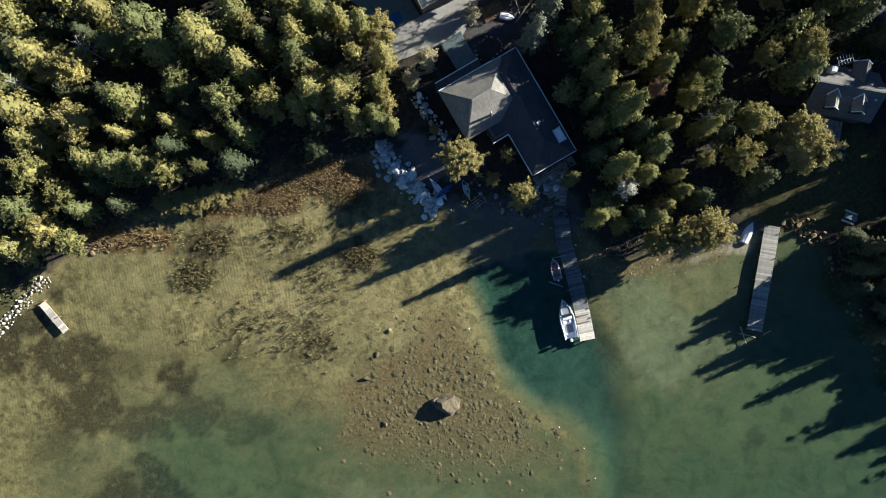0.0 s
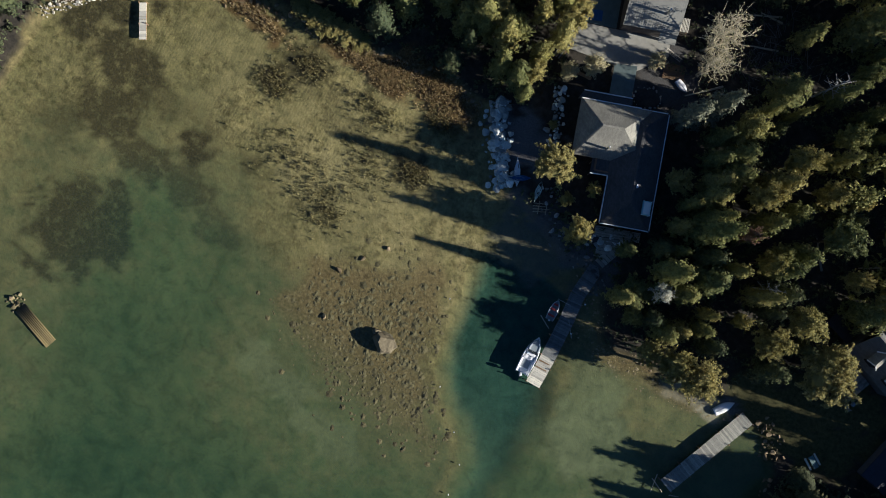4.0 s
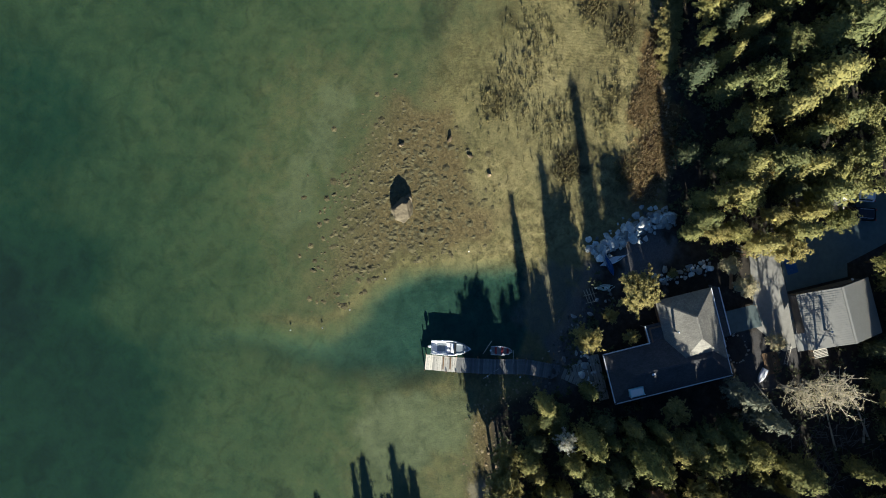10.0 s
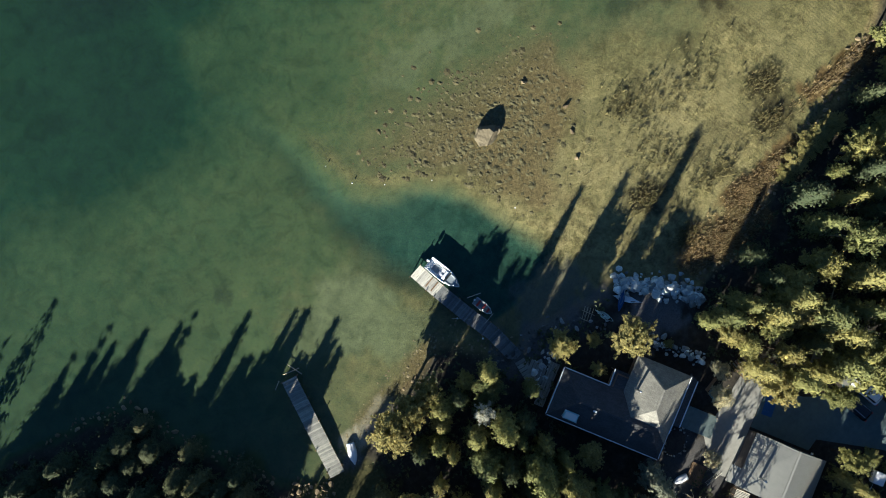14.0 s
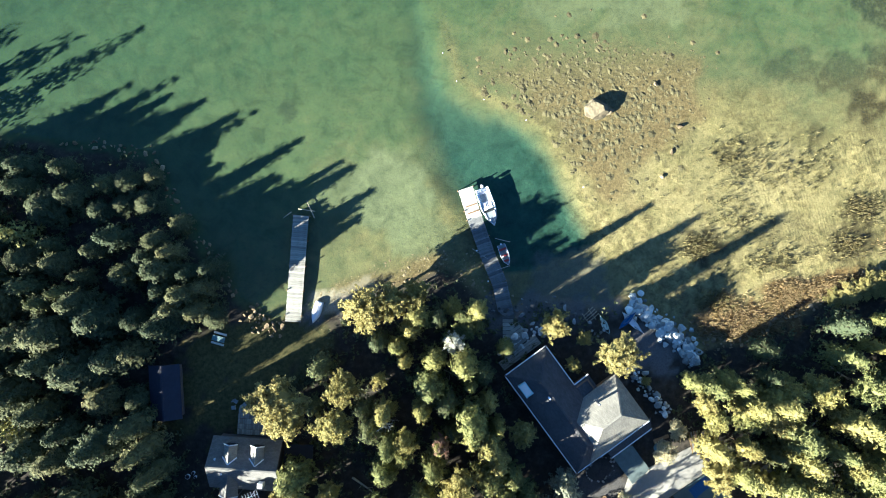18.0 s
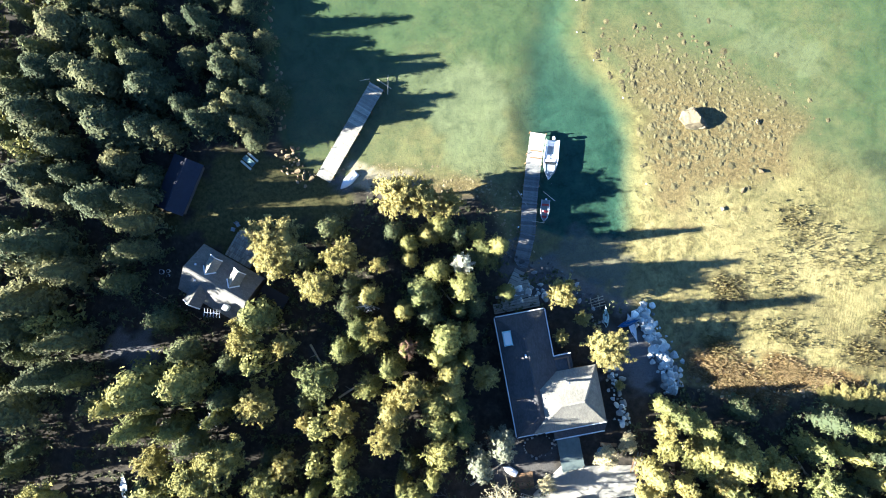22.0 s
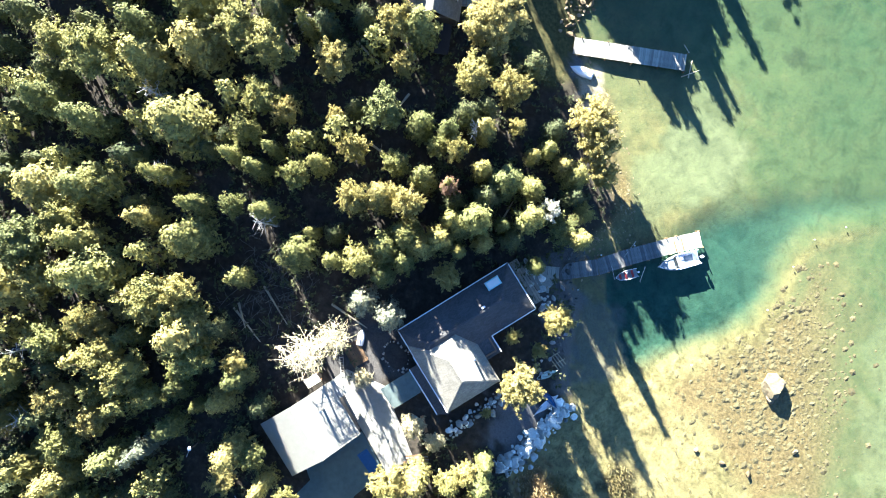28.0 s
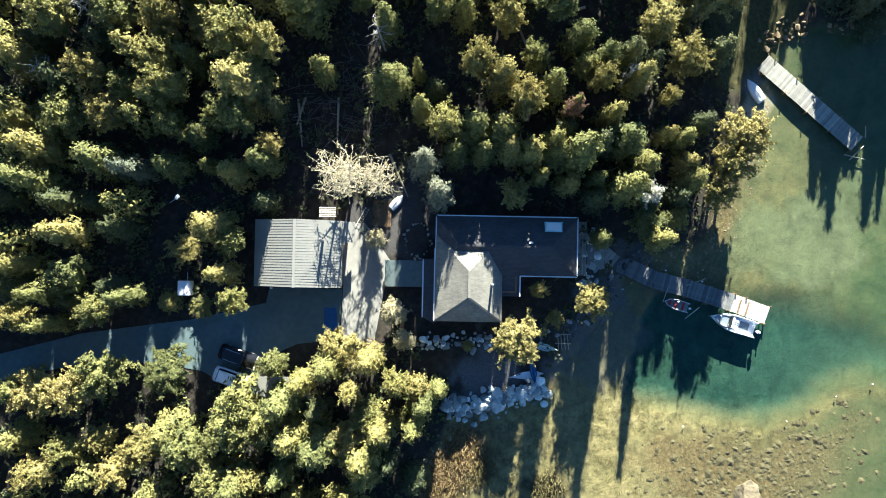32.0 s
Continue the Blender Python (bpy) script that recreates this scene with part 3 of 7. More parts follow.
    sedge = np.maximum.reduce([blotch(x, y, -16.5, 10.2, 7.5, 2.3, 50), blotch(x, y, -29, 6.4, 8, 1.7, 51), blotch(x, y, -46, 1.4, 8, 1.8, 52), blotch(x, y, -23.3, 6.6, 2.6, 2.2, 53), blotch(x, y, -15.5, 8.2, 6, 2.0, 54) * 0.6]) * 0.95
    grass = np.maximum.reduce([blotch(x, y, 52, 6, 9, 5, 60), blotch(x, y, 56, 12, 7, 6, 63), blotch(x, y, -64, -6, 5, 5, 61), blotch(x, y, 45, 5.5, 4, 2.5, 62)])
    gravel = np.maximum.reduce([blotch(x, y, -3, 11.5, 5.5, 4.5, 70), blotch(x, y, 43, 1.4, 2.5, 2, 71), blotch(x, y, 7, 31, 5, 4, 72) * 0.5, blotch(x, y, 62, 33, 3.6, 2.6, 73), blotch(x, y, 8, 4.5, 9, 3.2, 74) * 0.8, blotch(x, y, 15, 4.5, 4, 3.5, 75) * 0.7])
    east_bank = smooth(1 - np.abs(sd + 0.5) / 3.0) * smooth((x - 22) / 3) * smooth((42 - x) / 2)
    for name, v in (("depth_tint", depth_tint), ("channel", channel), ("pale", 0.85 * np.maximum.reduce([blotch(x, y, 30.5, -13.5, 6.2, 6.5, 80, 0.25), 0.8 * blotch(x, y, 27.5, -7.5, 4.5, 3.5, 81, 0.3), 0.55 * blotch(x, y, 37, -15, 5, 4, 82, 0.4), 0.6 * blotch(x, y, -8, -35.5, 5.5, 2.6, 83), 0.55 * blotch(x, y, 3, -37, 6, 2.2, 84)])), ("sandy", np.maximum(blotch(x, y, 40.6, 0.8, 3.0, 1.5, 77), 0.6 * blotch(x, y, 36.0, -0.6, 3.0, 1.2, 78))), ("land", np.maximum(smooth(sd / 1.6), 0.12 * smooth((sd + 5.5) / 3.5) * smooth((x + 3) / 3) * smooth((20 - x) / 3))), ("weed", weed * (sd < 0.3)), ("stones", np.maximum(stones, east_bank * 0.7)), ("sedge", sedge), ("grass", grass * (sd > -0.5)), ("gravel", np.maximum(gravel * (sd > -0.5), 0.5 * blotch(x, y, 9.0, 1.6, 7.0, 4.2, 76)))):
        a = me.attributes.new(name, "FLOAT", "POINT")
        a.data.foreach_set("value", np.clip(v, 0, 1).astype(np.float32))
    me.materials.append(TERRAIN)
    tagged(new("ground", me), "lake bed of sand tinted by water depth, rising to dark forest floor", "ground", kind="structure")
    w = 700
    water = new("water", mesh_of("water", [(-w, -w, 0), (w, -w, 0), (w, w, 0), (-w, w, 0)], [[0, 1, 2, 3]], WATER))
    tagged(water, "calm clear green lake water over sand", "water", kind="structure")


build_terrain()

# ------------------------------------------------------------------ paved ground
def flat(points):
    out = [(yard(a, b).x, yard(a, b).y) for a, b in points]
    area = sum(out[k - 1][0] * out[k][1] - out[k][0] * out[k - 1][1] for k in range(len(out)))
    return out if area > 0 else out[::-1]


DRIVE = [(-10.9, 8.7), (-11.1, 14.6), (-16, 15.2), (-21, 17.5), (-19.4, 20.8), (-22.1, 21.4), (-27, 18.6), (-31.4, 17.9), (-39.4, 17.6), (-51.4, 20.3), (-75, 31.5),
         (-75, 28), (-51.4, 17.2), (-41.4, 14.5), (-31.4, 13.0), (-28.5, 12.6), (-19.8, 10.5), (-19.4, 8.7)]
tagged(new("road", slab("road", flat(DRIVE), 2.3, 2.66, M_ASPHALT)), "grey asphalt driveway with a parking apron before the garage", "driveway", kind="structure")
APRON = [(-10.8, 8.6), (-11.0, 14.7), (-7.1, 15.1), (-5.4, 5.2), (-8.4, 0.9), (-10.75, 1.1)]
apron = tagged(new("pavement", slab("pavement", flat(APRON), 2.3, 2.70, M_CONCRETE)), "pale concrete apron beside the garage", "pavement", kind="structure")

# ------------------------------------------------------------------ the lake house
def yard_pose(z=0.0):
    """The house's axes: x along a, y against b."""
    return Matrix.Translation(HOUSE_AT + Vector((0, 0, z))) @ Matrix.Rotation(radians(HOUSE_TURN), 4, "Z")


def roof_mesh(name, verts, faces, mat, thick=0.18):
    """Roof planes with thickness; verts in (a, b, z)."""
    bm = bmesh.new()
    top = [bm.verts.new((a, -b, z)) for a, b, z in verts]
    low = [bm.verts.new((a, -b, z - thick)) for a, b, z in verts]
    edges = {}
    for f in faces:
        bm.faces.new([top[i] for i in f])
        bm.faces.new([low[i] for i in f][::-1])
        for i, j in zip(f, f[1:] + f[:1]):
            key = (min(i, j), max(i, j))
            edges[key] = edges.get(key, 0) + 1
    for (i, j), c in edges.items():
        if c == 1:
            bm.faces.new([top[i], top[j], low[j], low[i]])
    return bm_mesh(name, bm, mat)


def walls(name, outline, z0, z1, mat, parent, thick=0.2):
    """One wall a side of the outline, in (a, b)."""
    for (a0, b0), (a1, b1) in zip(outline, outline[1:] + outline[:1]):
        bar(name, (a0, -b0, z0), (a1, -b1, z0), thick, z1 - z0, mat, parent)


def build_house():
    h = thing("house", yard_pose(), "lake house with grey hipped shingle roof and white eave trim", "house")
    walls("wall", [(0.5, 0.5), (15.6, 0.5), (15.6, 6.2), (9.2, 6.2), (9.2, 8.6), (7.1, 8.6), (7.1, 11.6), (0.5, 11.6)], 1.8, 4.75, M_WALL, h)
    e = 4.8
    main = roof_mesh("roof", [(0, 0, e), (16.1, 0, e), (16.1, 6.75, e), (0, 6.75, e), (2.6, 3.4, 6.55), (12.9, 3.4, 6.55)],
                     [[0, 1, 5, 4], [1, 2, 5], [2, 3, 4, 5], [3, 0, 4]], M_SHADED_ROOF)
    main_roof = part("roof", main, h, None, "long low hipped roof of shingles darkened to look shaded")
    # same shingle as the main roof, with sunlight put into its colour
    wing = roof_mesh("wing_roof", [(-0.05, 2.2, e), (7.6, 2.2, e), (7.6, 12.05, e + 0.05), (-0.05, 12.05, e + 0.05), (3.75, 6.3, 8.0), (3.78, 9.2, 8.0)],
                     [[0, 1, 4], [1, 2, 5, 4], [2, 3, 5], [3, 0, 4, 5]], M_SUNLIT_ROOF)
    part("wing_roof", wing, h, None, "steep hipped roof over the wing, shingles paled to look sunlit")
    part("porch_roof", roof_mesh("porch_roof", [(7.5, 6.6, 4.75), (9.65, 6.6, 4.75), (9.65, 9.1, 4.45), (7.5, 9.1, 4.45)], [[0, 1, 2, 3]], M_SHADED_ROOF), h)
    part("side_roof", roof_mesh("side_roof", [(-1.4, 5.0, 3.9), (-0.1, 5.0, 4.2), (-0.1, 12.4, 4.2), (-1.4, 11.7, 3.9)], [[0, 1, 2, 3]], M_SHADED_ROOF), h, None, "narrow lean-to roof beside the wing")
    for p, q in [((0, 0, e), (16.1, 0, e)), ((16.1, 0, e), (16.1, 6.75, e)), ((16.1, 6.75, e), (9.65, 6.75, e)), ((9.65, 6.75, e), (9.65, 9.1, 4.5)), ((0, 0, e), (0, 5.0, e)),
                 ((-0.1, 3.8, e), (-0.1, 12.0, e)), ((-1.45, 5.0, 3.9), (-1.45, 11.7, 3.9))]:
        bar("gutter", (p[0], -p[1], p[2] - 0.12), (q[0], -q[1], q[2] - 0.12), 0.15, 0.17, M_TRIM, h)
    for p, q in [((0, 0), (2.6, 3.4)), ((16.1, 0), (12.9, 3.4)), ((16.1, 6.75), (12.9, 3.4))]:
        bar("hip_cap", (p[0], -p[1], e), (q[0], -q[1], 6.56), 0.22, 0.04, M_SHADED_ROOF, main_roof)
    bar("ridge_cap", (2.6, -3.4, 6.56), (12.9, -3.4, 6.56), 0.24, 0.04, M_SHADED_ROOF, main_roof)
    bar("ridge_cap", (3.75, -6.3, 8.01), (3.78, -9.2, 8.01), 0.24, 0.04, M_SUNLIT_ROOF, h)
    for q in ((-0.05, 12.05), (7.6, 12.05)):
        bar("hip_cap", (q[0], -q[1], e + 0.05), (3.78, -9.2, 8.0), 0.22, 0.04, M_SUNLIT_ROOF, h)
    lantern = part("roof_lantern", box("roof_lantern", 1.9, 1.1, 1.0, M_PALE_TEAL, 0.04), h, pose(13.2, -1.15, 5.1), "pale teal boxed skylight")
    part("pane", box("pane", 1.6, 0.85, 0.05, M_LAMP, 0.01), lantern, pose(0, 0, 1.0))
    for sx in (-0.92, 0.92):
        for sy in (-0.52, 0.52):
            part("corner_post", box("corner_post", 0.09, 0.09, 1.25, M_TRIM, 0.015), lantern, pose(sx, sy, 0), "white corner post")
    part("chimney", rod("chimney", 0.13, 0.13, 2.1, M_STEEL, 12), h, pose(6.35, -7.75, 5.6), "thin metal flue")
    part("roof_vent", box("roof_vent", 0.5, 0.25, 0.3, M_WHITE, 0.03), h, pose(10.6, -3.0, 6.4), "small white roof vent")
    for k in range(5):
        pole("post", (8.0 + 0.4 * k, -8.95, 1.8), (8.0 + 0.4 * k, -8.95, 4.4), 0.06, 0.06, M_WALL, h) if k % 4 == 0 else None


build_house()


def build_walkway():
    w = thing("boardwalk", yard_pose(), "pale blue-grey covered walkway between the apron and the house", "walkway")
    part("roof", roof_mesh("roof", [(-5.9, 5.2, 3.9), (-1.45, 5.2, 3.9), (-1.45, 8.25, 3.7), (-5.8, 8.25, 3.7)], [[0, 1, 2, 3]], M_DIM_TEAL, 0.1), w)
    for a, b in ((-5.7, 5.4), (-1.7, 5.4), (-5.7, 8.1), (-1.7, 8.1)):
        pole("post", (a, -b, 2.2), (a, -b, 3.8), 0.07, 0.07, M_TIMBER, w)


build_walkway()


# ------------------------------------------------------------------ the garage
def build_garage():
    g = thing("garage", yard_pose(), "garage with a pale ribbed steel gable roof", "garage")
    walls("wall", [(-20.0, 1.3), (-10.9, 1.3), (-10.9, 8.2), (-20.0, 8.2)], 2.4, 5.4, M_WALL_2, g)
    part("side_wall", roof_mesh("side_wall", [(-19.9, 8.2, 5.3), (-10.9, 8.2, 5.3), (-15.5, 8.2, 7.9)], [[0, 1, 2]], M_WALL_2, 0.01), g)
    right = roof_mesh("roof", [(-15.5, 0.9, 8.0), (-10.5, 0.9, 5.55), (-10.5, 3.4, 5.55), (-9.65, 3.4, 5.1), (-10.6, 3.5, 5.5), (-10.6, 8.45, 5.5), (-15.5, 8.45, 8.0)], [[0, 1, 2, 4, 5, 6]], M_METAL, 0.1)
    part("roof", right, g, None, "sunlit pale steel roof slope")
    part("roof", roof_mesh("roof", [(-20.5, 0.9, 5.5), (-15.5, 0.9, 8.0), (-15.5, 8.45, 8.0), (-20.5, 8.45, 5.5)], [[0, 1, 2, 3]], M_METAL, 0.1), g)
    part("lean_to_roof", roof_mesh("lean_to_roof", [(-10.5, 0.95, 5.45), (-9.3, 0.95, 4.9), (-9.3, 3.3, 4.9), (-10.5, 3.3, 5.45)], [[0, 1, 2, 3]], M_METAL, 0.08), g)
    for k in range(25):
        b = 1.05 + k * 0.305
        bar("rib", (-15.5, -b, 8.01), (-10.62, -b, 5.58), 0.045, 0.014, M_METAL, g)
        bar("rib", (-15.5, -b, 8.01), (-20.45, -b, 5.54), 0.045, 0.014, M_METAL, g)
    bar("ridge_cap", (-15.5, -0.9, 8.02), (-15.5, -8.45, 8.02), 0.3, 0.05, M_METAL, g)
    part("chimney", rod("chimney", 0.14, 0.14, 2.1, M_STEEL, 12), g, pose(-12.6, -3.2, 6.4), "thin steel flue")
    part("lamp", box("lamp", 0.3, 0.3, 0.2, M_WHITE, 0.05), g, pose(-18.6, -8.6, 5.0), "small white outdoor lamp")


build_garage()


def build_small_shed():
    s = thing("shed", yard_pose(), "small shed with a pale flat metal roof under trees", "shed")
    walls("wall", [(-19.6, 19.2), (-14.4, 19.2), (-14.4, 22.2), (-19.6, 22.2)], 2.3, 4.5, M_WALL_2, s, 0.12)
    part("roof", roof_mesh("roof", [(-20.1, 18.7, 4.9), (-14.0, 18.7, 4.9), (-14.0, 21.2, 4.7), (-20.1, 21.2, 4.7)], [[0, 1, 2, 3]], M_METAL, 0.08), s)
    part("lower_roof", roof_mesh("lower_roof", [(-20.1, 21.2, 4.66), (-14.0, 21.2, 4.66), (-14.0, 22.7, 4.1), (-20.1, 22.7, 4.1)], [[0, 1, 2, 3]], M_ROOF_2, 0.08), s)


build_small_shed()

# ------------------------------------------------------------------ the neighbour's cottage
def build_cottage():
    at, turn = Vector((53.4, 20.4, 0)), 169.5    # local x runs along the ridge
    c = thing("cottage", Matrix.Translation(at) @ Matrix.Rotation(radians(turn), 4, "Z"), "small cottage with a slate gable roof and two white-edged dormers", "house")

    def V(a, b, z):   # b positive towards the lake
        return (a, -b, z)

    for p, q in [((-4.2, 2.9), (4.2, 2.9)), ((4.2, 2.9), (4.2, -2.9)), ((4.2, -2.9), (-4.2, -2.9)), ((-4.2, -2.9), (-4.2, 2.9))]:
        bar("wall", (p[0], p[1], 1.8), (q[0], q[1], 1.8), 0.2, 3.4, M_WALL_2, c)
    part("roof", roof_mesh("roof", [V(-4.6, 0, 8.0), V(4.6, 0, 8.0), V(4.6, 3.4, 5.2), V(-4.6, 3.4, 5.2)], [[0, 1, 2, 3]], M_ROOF_2), c)
    part("roof", roof_mesh("roof", [V(-4.6, 0, 8.0), V(4.6, 0, 8.0), V(4.6, -3.4, 5.2), V(-4.6, -3.4, 5.2)], [[0, 1, 2, 3]], M_ROOF_2), c)
    bar("ridge_cap", (-4.6, 0, 8.0), (4.6, 0, 8.0), 0.22, 0.05, M_ROOF_2, c)
    # dormers take the paled roof colour to stand for sunlit slopes
    for a in (-1.75, 1.75):
        d = part("dormer", roof_mesh("dormer", [V(a, 0.5, 7.75), V(a, 2.9, 7.75), V(a + 0.85, 2.9, 6.9), V(a + 0.85, 1.2, 6.9), V(a - 0.85, 2.9, 6.9), V(a - 0.85, 1.2, 6.9)],
                                        [[0, 1, 2, 3], [0, 5, 4, 1]], M_SUNLIT_ROOF, 0.1), c, None, "gabled dormer with white fascia boards")
        bar("fascia", (a, 2.9, 7.72), (a + 0.85, 2.9, 6.85), 0.12, 0.14, M_TRIM, d)
        bar("fascia", (a, 2.9, 7.72), (a - 0.85, 2.9, 6.85), 0.12, 0.14, M_TRIM, d)
        bar("flashing", (a, 0.45, 7.72), (a + 0.95, 1.25, 7.02), 0.16, 0.05, M_TRIM, d)
        bar("flashing", (a, 0.45, 7.72), (a - 0.95, 1.25, 7.02), 0.16, 0.05, M_TRIM, d)
        part("window", box("window", 1.3, 0.15, 1.3, M_GLASS, 0.02), d, pose(a, 2.7, 5.5))
    gable = part("gable", roof_mesh("gable", [V(-1.8, -0.9, 7.3), V(-1.8, -4.1, 7.3), V(-0.6, -4.1, 6.1), V(-0.6, -2.3, 6.1), V(-3.0, -4.1, 6.1), V(-3.0, -2.3, 6.1)],
                                      [[0, 1, 2, 3], [0, 5, 4, 1]], M_ROOF_2, 0.12), c, None, "small gable over the back door")
    for e in (-0.6, -3.0):
        bar("fascia", (-1.8, -4.1, 7.25), (e, -4.1, 6.05), 0.12, 0.14, M_TRIM, gable)
        pole("post", (e, -4.0, 1.8), (e, -4.0, 6.0), 0.07, 0.07, M_WALL_2, c)
    aerial = pole("aerial", (1.6, -3.2, 5.2), (1.6, -3.3, 8.2), 0.03, 0.03, M_TRIM, c)
    tagged(aerial, "white television aerial on the eave")
    bar("boom", (0.7, -3.7, 8.1), (2.5, -2.9, 8.1), 0.05, 0.05, M_TRIM, c)
    for k in range(6):
        u = k / 5
        bar("element", (0.7 + 1.8 * u - 0.22, -3.7 + 0.8 * u + 0.5, 8.12), (0.7 + 1.8 * u + 0.22, -3.7 + 0.8 * u - 0.5, 8.12), 0.04, 0.04, M_TRIM, c)
    for a, b, r, l in ((2.6, -2.0, 0.35, 1.4), (-2.6, -0.9, 0.12, 1.1), (-3.6, 0.9, 0.12, 1.0)):
        part("chimney", box("chimney", r * 2, r * 2, l, M_TRIM, 0.03), c, pose(a, b, 6.4), "pale chimney")
    deck = part("deck", box("deck", 3.9, 3.6, 0.2, M_TIMBER, 0.02), c, pose(-0.2, 5.0, 2.6), "slatted timber deck on the lake side")
    for k in range(13):
        for j in range(5):
            part("board", box("board", 0.27, 0.68, 0.05, M_PLANK, 0.01), deck, pose(-1.8 + 0.3 * k, -1.44 + 0.72 * j, 0.2))
    for a in (-1.9, 1.5):
        for b in (3.5, 6.5):
            pole("post", (a, b, 1.2), (a, b, 2.6), 0.08, 0.08, M_TIMBER, c)
    part("side_roof", roof_mesh("side_roof", [V(4.7, 2.6, 4.2), V(8.4, 2.6, 3.4), V(8.4, -2.6, 3.4), V(4.7, -2.6, 4.2)], [[0, 1, 2, 3]], M_BLACK, 0.12), c, None, "dark lean-to roof")
    for b in (2.3, -2.3):
        pole("post", (8.2, b, 1.8), (8.2, b, 3.4), 0.08, 0.08, M_TIMBER, c)


build_cottage()


def build_neighbour_shed():
    s = thing("boathouse", Matrix.Translation((63.6, 10.0, 0)) @ Matrix.Rotation(radians(-3), 4, "Z"), "dark shed with a black gable roof on the lawn", "shed")
    for p, q in [((-1.7, -3.4), (1.7, -3.4)), ((1.7, -3.4), (1.7, 3.4)), ((1.7, 3.4), (-1.7, 3.4)), ((-1.7, 3.4), (-1.7, -3.4))]:
        bar("wall", (p[0], p[1], 1.7), (q[0], q[1], 1.7), 0.15, 2.2, M_WALL_2, s)
    for k in (-1, 1):
        part("roof", roof_mesh("roof", [(0, -3.7, 4.9), (0, 3.7, 4.9), (k * 2.1, 3.7, 3.8), (k * 2.1, -3.7, 3.8)], [[0, 1, 2, 3] if k < 0 else [3, 2, 1, 0]], M_DARK_ROOF, 0.12), s)
    bar("ridge_cap", (0, -3.7, 4.92), (0, 3.7, 4.92), 0.2, 0.04, M_DARK_ROOF, s)


build_neighbour_shed()

# ------------------------------------------------------------------ docks
def build_dock(label, line, width, board, mat, pale=0.0, piles=3.0):
    """A plank dock along a line of (x, y) on piles; the first metres may be of paler planks."""
    o = Vector((*line[0], 0))
    dock = thing("dock", Matrix.Translation(o), label, "dock")
    done = 0.0
    for k in range(len(line) - 1):
        p, q = Vector((*line[k], 0)) - o, Vector((*line[k + 1], 0)) - o
        d = q - p
        n = Vector((-d.y, d.x, 0)).normalized()
        turn = math.degrees(math.atan2(n.y, n.x))
        for s in (-0.42, 0, 0.42):
            bar("stringer", p + n * (width * s) + Vector((0, 0, 0.28)), q + n * (width * s) + Vector((0, 0, 0.28)), 0.1, 0.16, M_TIMBER, dock)
        count = max(1, round(d.length / board))
        step = d.length / count
        for i in range(count):
            c = p + d * ((i + 0.5) / count)
            fair = done + step * i < pale
            me = PLANKS.setdefault((round(width, 2), round(step, 2), fair), box("plank", width, step * 0.93, 0.05, M_PALE_PLANK if fair else mat, 0.008))
            part("plank", me, dock, pose(c.x + random.uniform(-0.02, 0.02), c.y, 0.45 + random.uniform(-0.006, 0.006), 0, 0, turn + random.uniform(-0.6, 0.6)))
        done += d.length
        for i in range(int(d.length / piles) + 1):
            for s in (-0.52, 0.52):
                c = p + d * min(1, i * piles / d.length) + n * (width * s)
                z = ground_at(c.x + o.x, c.y + o.y)
                pole("pile", (c.x, c.y, min(z, 0.1) - 0.4), (c.x, c.y, 0.75), 0.09, 0.08, M_TIMBER, dock)
    return dock


PLANKS = {}
dock_a = build_dock("weathered grey plank dock with a pale new end", [(20.15, -13.05), (19.35, -8.8), (18.1, -3.4), (16.95, 0.6), (16.45, 5.4)], 2.1, 0.25, M_OLD_PLANK, pale=4.2)
for k, u in enumerate((0.62, 0.86)):
    part("batten", box("batten", 1.7, 0.16, 0.07, M_TIMBER, 0.01), dock_a, pose(-0.9 * u, 3.95 * u, 0.51, 0, 0, 13 + 180), "dark batten across the pale planks")
for x, y in ((16.05, -3.0), (18.5, 0.2), (19.6, -4.2), (17.2, -8.2)):
    fender = thing("mooring_post", pose(x, y, 0.42), "white-capped post beside the dock planks", "post", "posts along the dock")
    part("post", rod("post", 0.08, 0.07, 0.55, M_TIMBER, 10), fender)
    part("cap", rod("cap", 0.12, 0.1, 0.12, M_WHITE, 10), fender, pose(0, 0, 0.55))
build_dock("long straight plank dock, bleached at the shore", [(43.45, -11.9), (46.2, 2.75)], 2.2, 0.27, M_PLANK, piles=3.5)
build_dock("short white floating dock", [(-56.3, -7.4), (-52.9, -11.4)], 1.0, 0.4, M_PALE_PLANK, pale=9)
for a, b in (((-1.7, 0.3, 0.05), (-0.9, -2.2, 0.06)), ((-1.9, -0.6, 0.05), (0.4, -1.2, 0.06)), ((1.4, -0.9, 0.05), (2.6, -0.2, 0.06))):
    log = thing("driftwood", Matrix.Translation((43.4, -11.7, 0)), "grey drift pole lying in the water by the dock", "driftwood", "drift poles by the dock")
    pole("pole", a, b, 0.07, 0.05, M_PALE_BARK, log)

